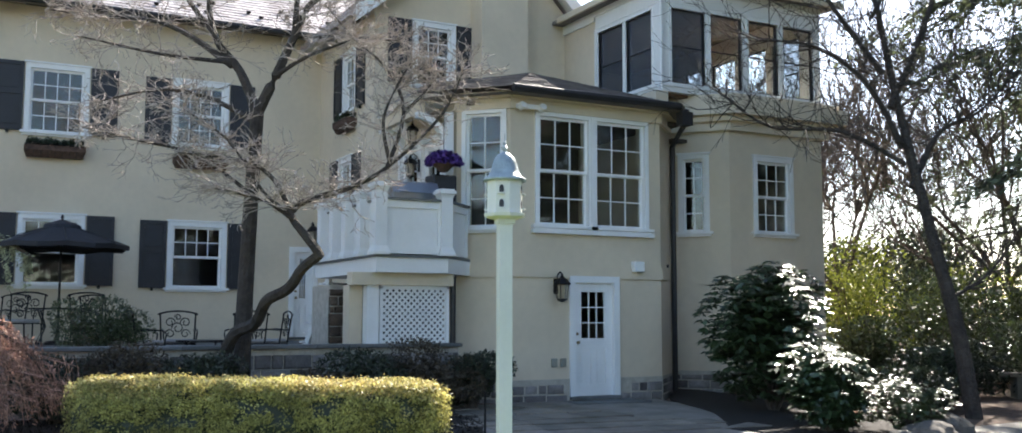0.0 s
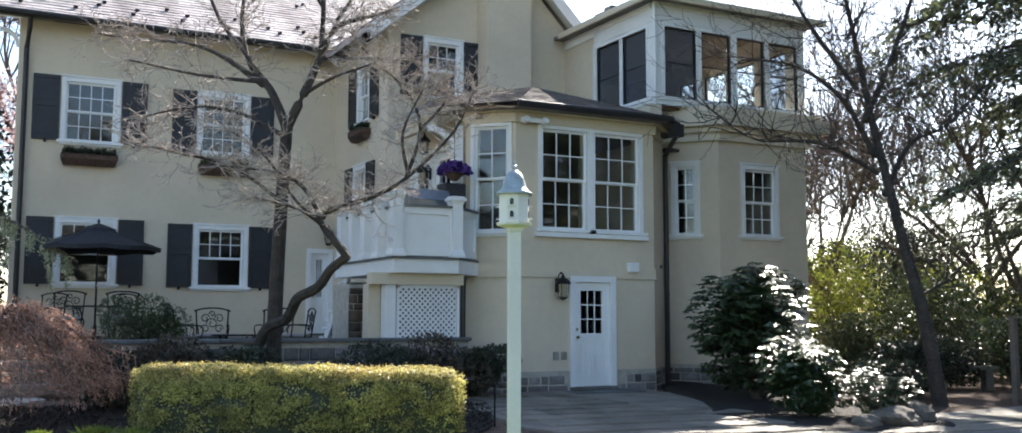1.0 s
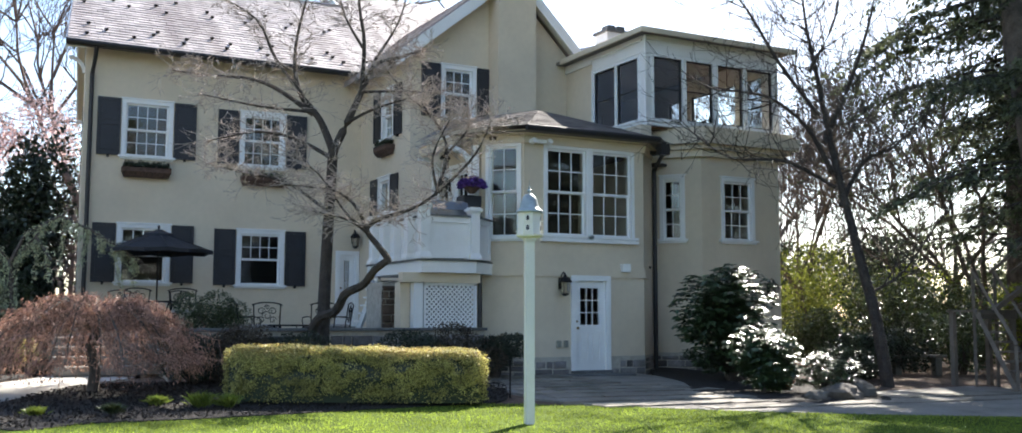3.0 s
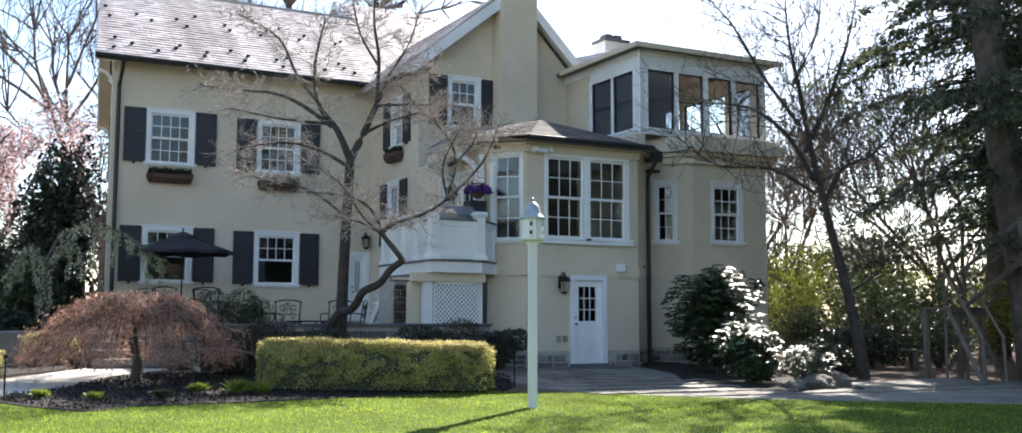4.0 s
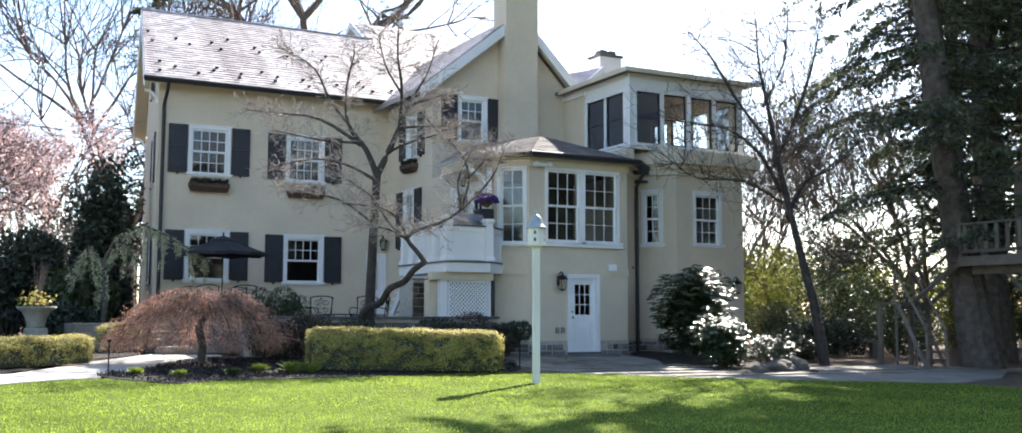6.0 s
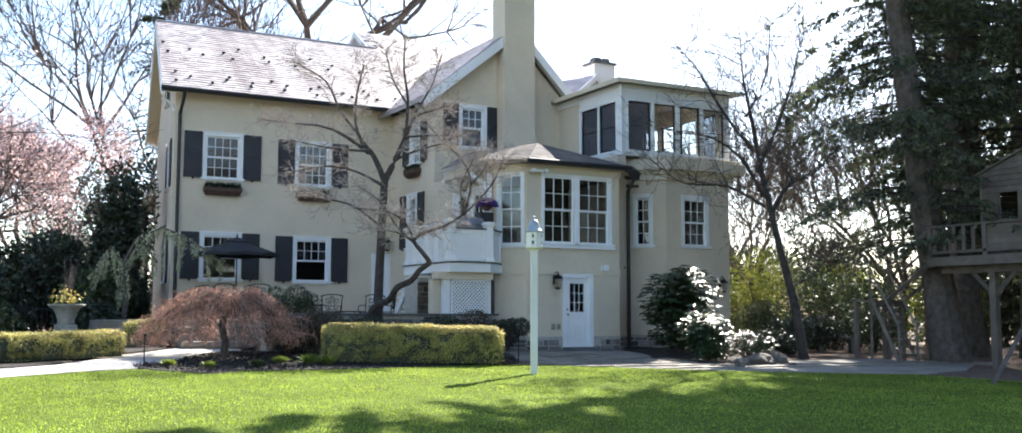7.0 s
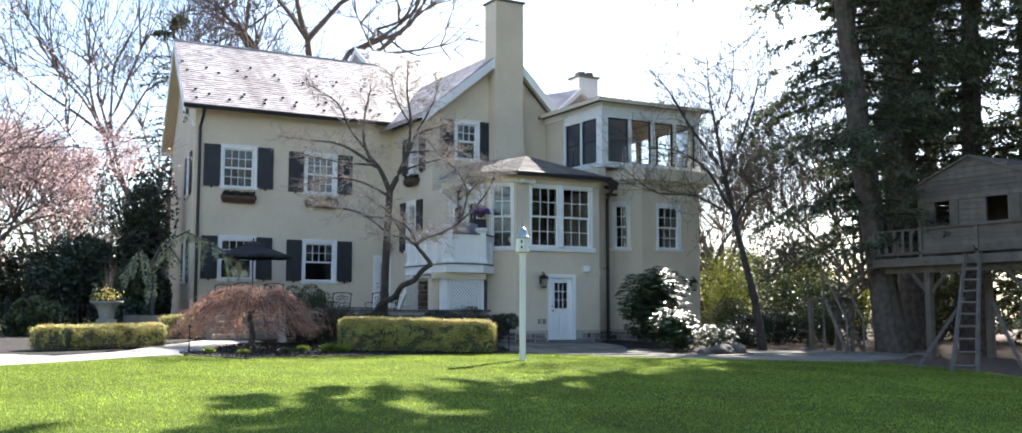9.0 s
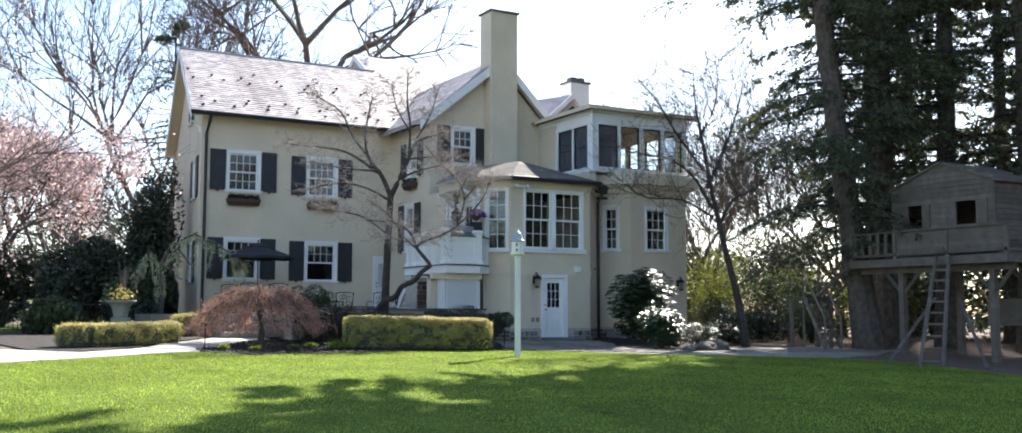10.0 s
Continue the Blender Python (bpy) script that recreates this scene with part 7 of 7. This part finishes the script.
def spread_tree(name, label, x, y, h, rad, depth, seed, wood, leaf=None, n_leaf=0, size=(0.08, 0.06), group="", spread=0.75, shrink=0.7, trunk=0.28, up=0.25, z0=None, jit=0.25, minr=0.012, fork=(2, 3)):
    r = random.Random(seed)
    nr = np.random.default_rng(seed)
    t = thing(name, label, "tree", group=group)
    z = gz(x, y) if z0 is None else z0
    mb, tips = Mb(), []
    th = h * trunk
    pth = [Vector((x, y, z - 0.2)), Vector((x + r.gauss(0, 0.1), y, z + th * 0.5)), Vector((x + r.gauss(0, 0.15), y + r.gauss(0, 0.1), z + th))]
    tk = Mb().tube(pth, [rad * 1.2, rad, rad * 0.85], 8)
    part("trunk", tk, wood, t)
    for k in range(r.randint(3, 5)):
        a = 2 * math.pi * (k + r.random() * 0.6) / 4
        grow(mb, tips, pth[-1] - Vector((0, 0, r.uniform(0, th * 0.25))), Vector((math.cos(a) * spread, math.sin(a) * spread, 1.0)), h * (1 - trunk) * 0.42, rad * 0.6, depth, r, bend=0.16, up=up, shrink=shrink, spread=spread, seg=5, min_rad=minr, fork=fork, steps=3)
    tagged(part("branchwork", mb, wood, t), kind="stuff")
    if leaf is not None and tips:
        tp = np.array([p[:] for p, d, l in tips])
        dd = np.array([d[:] for p, d, l in tips])
        ll = np.array([l for p, d, l in tips])
        k = nr.integers(0, len(tp), n_leaf)
        c = tp[k] - dd[k] * (nr.uniform(0, 1.6, n_leaf) * ll[k])[:, None] + nr.normal(0, jit, (n_leaf, 3))
        part("crown", quads_mesh("crown", leaves_at(c, *size), leaf), None, t)
    return t


PK = "pink-budded spring tree beyond the garden fence"
spread_tree("blossom_tree", PK, -6.2, 36.5, 9.5, 0.2, 4, 41, TWIG, PINK_BLOOM, 12000, (0.13, 0.09), "blossom trees", jit=0.3, minr=0.008)
spread_tree("blossom_tree", PK, -11.5, 31.0, 10.5, 0.2, 4, 42, TWIG, PINK_BLOOM, 11000, (0.13, 0.09), "blossom trees", jit=0.3, minr=0.008)
spread_tree("blossom_tree", PK, -3.0, 44.0, 10.5, 0.22, 4, 43, TWIG, PINK_BLOOM, 12000, (0.15, 0.11), "blossom trees", jit=0.35, minr=0.01)
spread_tree("blossom_tree", PK, -10.0, 46.0, 12.0, 0.25, 4, 44, TWIG, PINK_BLOOM, 12000, (0.17, 0.12), "blossom trees", jit=0.4, minr=0.012)
BT = "big bare deciduous tree behind the house"
spread_tree("bare_tree", BT, 12.6, 50.0, 33, 0.60, 4, 51, BARK, group="bare trees", minr=0.018, trunk=0.48, spread=0.95, up=0.12, fork=(3, 4))
spread_tree("bare_tree", BT, 3.2, 52.0, 23, 0.30, 4, 52, TWIG, group="bare trees", minr=0.014, trunk=0.28, fork=(3, 4), shrink=0.74)
spread_tree("bare_tree", "bare spring tree in the garden", -10.8, 21.5, 12, 0.13, 4, 53, TWIG, PINK_BLOOM, 2600, (0.09, 0.06), group="bare trees", minr=0.006, trunk=0.15)
spread_tree("bare_tree", "bare tree in the wood beyond the house", 33.0, 36.0, 15, 0.22, 4, 55, BARK, group="bare trees", minr=0.016)
spread_tree("bare_tree", "bare tree in the wood beyond the house", 21.0, 21.0, 9, 0.13, 4, 56, BARK, group="bare trees", minr=0.008)


def weeping_maple():
    """A mushroom-shaped laceleaf maple: short crooked trunk, arching limbs, strands hanging to the ground."""
    x, y = -0.6, 13.7
    z = gz(x, y)
    t = thing("weeping_maple", "weeping laceleaf maple with rust-red hanging twigs", "tree", pose(x, y, z))
    r = random.Random(77)
    nr = np.random.default_rng(77)
    part("trunk", Mb().tube([(0, 0, -0.1), (0.04, 0, 0.35), (-0.05, 0.02, 0.7), (0.06, 0, 1.05)], [0.10, 0.085, 0.08, 0.06], 8), BARK, t)
    br, st = Mb(), Mb()
    cs, al = [], []
    for k in range(34):
        a = 2 * math.pi * k / 34 + r.uniform(-0.1, 0.1)
        R = 1.78 * r.uniform(0.62, 1.0)
        top = 1.62 * r.uniform(0.84, 1.0)
        pts = []
        for i in range(9):
            q = i / 8
            pts.append(Vector((R * math.cos(a) * q, R * math.sin(a) * q, 0.95 + (top * math.sqrt(1 - (0.93 * q) ** 2) - 0.95) * min(1, 2.8 * q))))
        br.tube(pts, [0.035 * (1 - 0.8 * i / 8) for i in range(9)], 4)
        for i in range(2, 9):
            for _ in range(9):
                p = pts[i] + Vector((r.gauss(0, 0.13), r.gauss(0, 0.13), r.gauss(0, 0.05)))
                out = Vector((p.x, p.y, 0)).normalized() if p.length > 0.1 else Vector((1, 0, 0))
                L = min(r.uniform(0.12, 0.42) * (1.6 if i > 6 else 1), max(0.15, p.z - 0.12))
                side = Vector((-out.y, out.x, 0)) * r.gauss(0, 0.35)
                e = p + (out * 0.62 + side) * L + Vector((0, 0, -L * 0.72))
                m = p + (out * 0.5 + side * 0.6) * L + Vector((0, 0, -L * 0.12))
                st.tube([p, m, e], [0.006, 0.004, 0.002], 3)
                n = 13
                tt = nr.uniform(0, 1, n)[:, None]
                cs.append(np.array(p) * (1 - tt) ** 2 + 2 * np.array(m) * tt * (1 - tt) + np.array(e) * tt ** 2 + nr.normal(0, 0.032, (n, 3)))
                al.append(np.repeat(np.array([[out.x * 0.4, out.y * 0.4, -1.0]]), n, 0))
    tagged(part("branchwork", br, BARK, t), kind="stuff")
    tagged(part("hanging_growth", st, RED_LEAF, t), kind="stuff")
    part("crown", quads_mesh("crown", leaves_at(np.concatenate(cs), 0.07, 0.017, along=np.concatenate(al), jit=0.85), RED_LEAF), None, t)


weeping_maple()


def weeping_cedar():
    x, y = -1.5, 23.0
    z = gz(x, y)
    t = thing("weeping_cedar", "weeping blue cedar with trailing grey-green branches", "tree", pose(x, y, z))
    r = random.Random(5)
    nr = np.random.default_rng(5)
    part("trunk", Mb().tube([(0, 0, -0.1), (0.1, 0, 1.2), (0.0, 0, 2.3), (0.3, -0.1, 3.0)], [0.09, 0.08, 0.06, 0.04], 6), BARK, t)
    st = Mb()
    cs = []
    arms = [[(0.3, -0.1, 3.0), (1.0, -0.5, 3.4), (1.6, -0.8, 3.1), (2.2, -1.1, 2.7), (2.7, -1.3, 2.35)], [(0, 0, 2.3), (-0.35, 0.0, 2.75), (-0.7, 0.1, 2.3), (-0.9, 0.1, 1.6)], [(0.1, 0, 2.4), (0.5, -0.4, 2.9), (0.8, -0.7, 2.4)]]
    for arm in arms:
        w = [Vector(p) for p in arm]
        for i in range(len(w) - 1):
            for s in range(7):
                p = w[i].lerp(w[i + 1], s / 7)
                if s % 2 == 0:
                    st.tube([p, w[i].lerp(w[i + 1], (s + 2) / 7)], 0.03, 5)
                for _ in range(2 if s % 3 == 0 else 1):
                    L = r.uniform(0.1, 0.4) if r.random() < 0.8 else r.uniform(0.6, 1.4) * (0.6 if i == len(w) - 2 else 1)
                    e = p + Vector((r.gauss(0, 0.1), r.gauss(0, 0.1), -min(L, p.z - 0.2)))
                    st.tube([p, p.lerp(e, 0.5) + Vector((r.gauss(0, 0.05), r.gauss(0, 0.05), 0)), e], [0.01, 0.007, 0.003], 3)
                    n = int(170 * L)
                    tt = nr.uniform(0, 1, n)[:, None]
                    cs.append(np.array(p) * (1 - tt) + np.array(e) * tt + nr.normal(0, 0.035, (n, 3)))
    part("branchwork", st, BARK, t)
    part("foliage", quads_mesh("needles", leaves_at(np.concatenate(cs), 0.085, 0.03), CEDAR_LEAF), None, t)


weeping_cedar()
# trees across the lawn, behind the walk, which the panes mirror
for k, (x, y, h) in enumerate(((16, -26, 17), (24, -19, 19), (33, -14, 18), (40, -22, 20), (29, -28, 20), (8, -32, 18), (-4, -34, 17), (-18, -36, 18), (46, -8, 19), (36, -31, 20), (35, -25, 18), (30, -21, 15), (19, -31, 19), (43, -29, 19), (13, -27, 15))):
    if k % 2 or k > 9:
        conifer(x, y, h, (0, 0), 0.06, 4.8, 60, 11, "dark conifer across the lawn", 0.3, 200 + k, HEMLOCK, (0.75, 0.34), group="trees across the lawn", name="conifer_tree", dense_from=60.0)
    else:
        spread_tree("bare_tree", "bare tree across the lawn", x, y, h, 0.35, 3, 200 + k, BARK, group="trees across the lawn", minr=0.02)

# evergreen screen beyond the fence
shrub("evergreen_shrub", "tall dark broad-leaved evergreen at the house corner", "shrub", (-0.95, 28.2), 1.15, 1.5, 6.3, 8000, DARK_LEAF, (0.22, 0.09), seed=31, lobes=22, group="evergreen screen")
for k, (x, y, rx, h) in enumerate(((-2.2, 24.2, 1.3, 2.1), (-3.6, 25.8, 1.7, 3.3), (-5.6, 35.5, 2.2, 3.4), (-8.6, 33.5, 2.2, 3.3), (-2.4, 36.5, 2.2, 3.6), (-10.2, 25.0, 1.8, 3.4), (-12.6, 25.5, 1.9, 3.6), (-15.2, 25.0, 2.0, 3.6), (-2.6, 22.0, 0.9, 1.2), (-5.2, 19.2, 0.9, 1.1), (-0.75, 26.2, 0.65, 2.3))):
    shrub("evergreen_shrub", "dark evergreen shrub screening the garden", "shrub", (x, y), rx, rx, h, 11000, DARK_LEAF if k % 3 else MID_LEAF, (0.19, 0.08), seed=32 + k, lobes=16, group="evergreen screen")

# shrubs and young woodland beyond the right corner of the house
GS = "fresh yellow-green shrub lit by the sun at the wood's edge"
DS = "dark evergreen shrub at the wood's edge"
for k, (x, y, rx, h, lf, sz) in enumerate(((19.4, 18.8, 1.1, 3.3, SPRING_LEAF, (0.10, 0.055)), (21.5, 20.5, 1.6, 3.6, SPRING_LEAF, (0.13, 0.07)), (24.5, 20.0, 1.8, 3.0, SPRING_LEAF, (0.13, 0.07)), (20.6, 17.2, 1.3, 2.6, MID_LEAF, (0.13, 0.06)),
                                           (17.9, 17.0, 0.8, 1.5, MID_LEAF, (0.12, 0.05)), (18.6, 15.0, 1.0, 1.1, DARK_LEAF, (0.12, 0.05)), (16.3, 13.8, 0.9, 1.0, DARK_LEAF, (0.12, 0.05)), (23.0, 17.5, 1.5, 2.2, MID_LEAF, (0.13, 0.06)),
                                           (20.5, 14.5, 1.1, 1.5, MID_LEAF, (0.12, 0.05)), (26.5, 17.0, 1.6, 2.4, SPRING_LEAF, (0.13, 0.07)), (28.5, 21.0, 2.0, 3.2, MID_LEAF, (0.14, 0.07)), (24.5, 24.5, 2.0, 3.2, SPRING_LEAF, (0.15, 0.07)), (17.6, 15.2, 0.7, 0.8, MID_LEAF, (0.1, 0.05)), (15.0, 13.2, 0.7, 0.7, DARK_LEAF, (0.1, 0.05)))):
    shrub("woodland_shrub", GS if lf == SPRING_LEAF else DS, "shrub", (x, y), rx, rx, h, 4200 if lf != SPRING_LEAF else 2600, lf, sz, seed=60 + k, lobes=15, group="woodland shrubs", sparse=1.3)

for k, (x, y, rx, h) in enumerate(((22.5, 26.5, 2.2, 4.6), (26.5, 27.5, 2.4, 4.2), (30.5, 26.0, 2.4, 4.6), (34.0, 29.0, 2.6, 5.2), (28.5, 33.0, 2.6, 5.4), (38.0, 26.0, 2.4, 4.0), (24.0, 33.5, 2.4, 4.0), (33.0, 19.0, 2.2, 4.0), (37.0, 14.0, 2.2, 4.5), (34.0, 9.0, 2.2, 4.0), (31.0, 4.0, 2.0, 3.5))):
    shrub("woodland_shrub", "tall tangled evergreen shrub in the wood", "shrub", (x, y), rx, rx, h, 7000, MID_LEAF if k % 2 else DARK_LEAF, (0.2, 0.09), seed=160 + k, lobes=16, group="woodland shrubs", sparse=1.2)
for k, (x, y, h) in enumerate(((31.0, 23.0, 15), (27.0, 19.0, 11))):
    spread_tree("bare_tree", "bare twiggy tree in the wood beyond the shrubs", x, y, h, 0.16, 4, 300 + k, BARK, MID_LEAF if k % 2 else None, 1500, (0.14, 0.07), group="bare trees", minr=0.010, trunk=0.2)
for k, (x, y, h) in enumerate(((29.5, 24.0, 8.0), (28.0, 31.0, 9.0), (33.0, 25.0, 9.5), (36.0, 31.0, 11.0), (31.5, 34.0, 11.0))):
    spread_tree("bare_sapling", "bare grey multi-stemmed sapling at the wood's edge", x, y, h, 0.09, 3, 340 + k, TWIG, MID_LEAF if k % 3 == 0 else None, 900, (0.16, 0.08), group="bare saplings", minr=0.014, trunk=0.1, spread=0.6, shrink=0.78, fork=(2, 4))
# woods all round, far off
wd, wl = Mb(), []
r = random.Random(90)
nr = np.random.default_rng(90)
for k in range(160):
    a = r.uniform(1.35, 1.9) if r.random() < 0.2 else r.uniform(0, 2 * math.pi)
    R = r.uniform(62, 105)
    x, y = 5 + R * math.cos(a), 12 + R * math.sin(a)
    h = r.uniform(9, 17) if 0.2 < a < 2.6 else r.uniform(11, 20)
    z = gz(x, y)
    tips = []
    top = Vector((x + r.gauss(0, 0.6), y + r.gauss(0, 0.6), z + h * 0.45))
    wd.tube([(x, y, z - 0.3), top], [0.3, 0.2], 5)
    for _ in range(4):
        grow(wd, tips, top - Vector((0, 0, r.uniform(0, h * 0.2))), Vector((r.gauss(0, 0.7), r.gauss(0, 0.7), 1)), h * 0.28, 0.14, 2, r, bend=0.2, seg=3, min_rad=0.02, steps=3)
    if r.random() < (0.5 if a < 0.5 or a > 5.9 else 0.22):
        tp = np.array([p[:] for p, d, l in tips])
        c = tp[nr.integers(0, len(tp), 700)] + nr.normal(0, 0.9, (700, 3))
        wl.append(c)
tagged(part("far_woods", wd, TWIG, None), "bare far woods all round the garden", "woods", kind="stuff")
tagged(part("far_foliage", quads_mesh("far_foliage", leaves_at(np.concatenate(wl), 0.5, 0.3), MID_LEAF), None, None), "hazy evergreen foliage of the far woods", "woods", kind="stuff")
un = []
for k in range(230):
    a = r.uniform(1.35, 1.9) if r.random() < 0.2 else r.uniform(0, 2 * math.pi)
    R = r.uniform(40, 75)
    x, y = 5 + R * math.cos(a), 14 + R * math.sin(a)
    if x < 16 and y < 8 and R < 55:
        continue
    s = r.uniform(1.2, 2.6)
    c = nr.normal(0, 1, (260, 3)) * [s, s, s * 0.6] * 0.6
    c[:, 2] = np.abs(c[:, 2])
    un.append(c + [x, y, gz(x, y)])
tagged(part("far_undergrowth", quads_mesh("far_undergrowth", leaves_at(np.concatenate(un), 0.35, 0.2), MID_LEAF), None, None), "tangled undergrowth in the far woods", "undergrowth", kind="stuff")

# ---- grass blades over the lawn ----
pl = np.array(LAWN)


def inside(px, py):
    ok = np.zeros(len(px), bool)
    j = len(pl) - 1
    for i in range(len(pl)):
        c = ((pl[i, 1] > py) != (pl[j, 1] > py)) & (px < (pl[j, 0] - pl[i, 0]) * (py - pl[i, 1]) / (pl[j, 1] - pl[i, 1] + 1e-12) + pl[i, 0])
        ok ^= c
        j = i
    return ok


n = 330000
bx, by = rng.uniform(-9, 15, n), rng.uniform(-8, 11.5, n)
k = inside(bx, by)
bx, by = bx[k], by[k]
n = len(bx)
bz = -0.4 - 0.012 * bx + 0.03 * by - 0.005
hgt = rng.uniform(0.016, 0.040, n)
ang = rng.uniform(0, 2 * np.pi, n)
wd2 = rng.uniform(0.005, 0.010, n)
lx, ly = rng.normal(0, 0.4, n) * hgt, rng.normal(0, 0.4, n) * hgt
tri = np.stack([np.stack([bx - wd2 * np.cos(ang), by - wd2 * np.sin(ang), bz], 1), np.stack([bx + wd2 * np.cos(ang), by + wd2 * np.sin(ang), bz], 1), np.stack([bx + lx, by + ly, bz + hgt], 1)], 1).reshape(-1, 3)
tagged(part("grass", quads_mesh("grass", tri, BLADE, per=3), None, None), "short green grass blades of the lawn", "grass", kind="stuff")

# mulch chips and fallen leaves on the beds
n = 9000
cx, cy = rng.uniform(-3, 6.6, n), rng.uniform(9.3, 15, n)
rg = BED
pl = np.array(rg)
k = inside(cx, cy)
c = np.stack([cx[k], cy[k], -0.4 - 0.012 * cx[k] + 0.03 * cy[k] + 0.04], 1)
tagged(part("mulch_chips", quads_mesh("mulch_chips", leaves_at(c, 0.07, 0.025, droop=0.0), SOIL), None, None), "shredded bark chips on the planting bed", "mulch", kind="stuff")
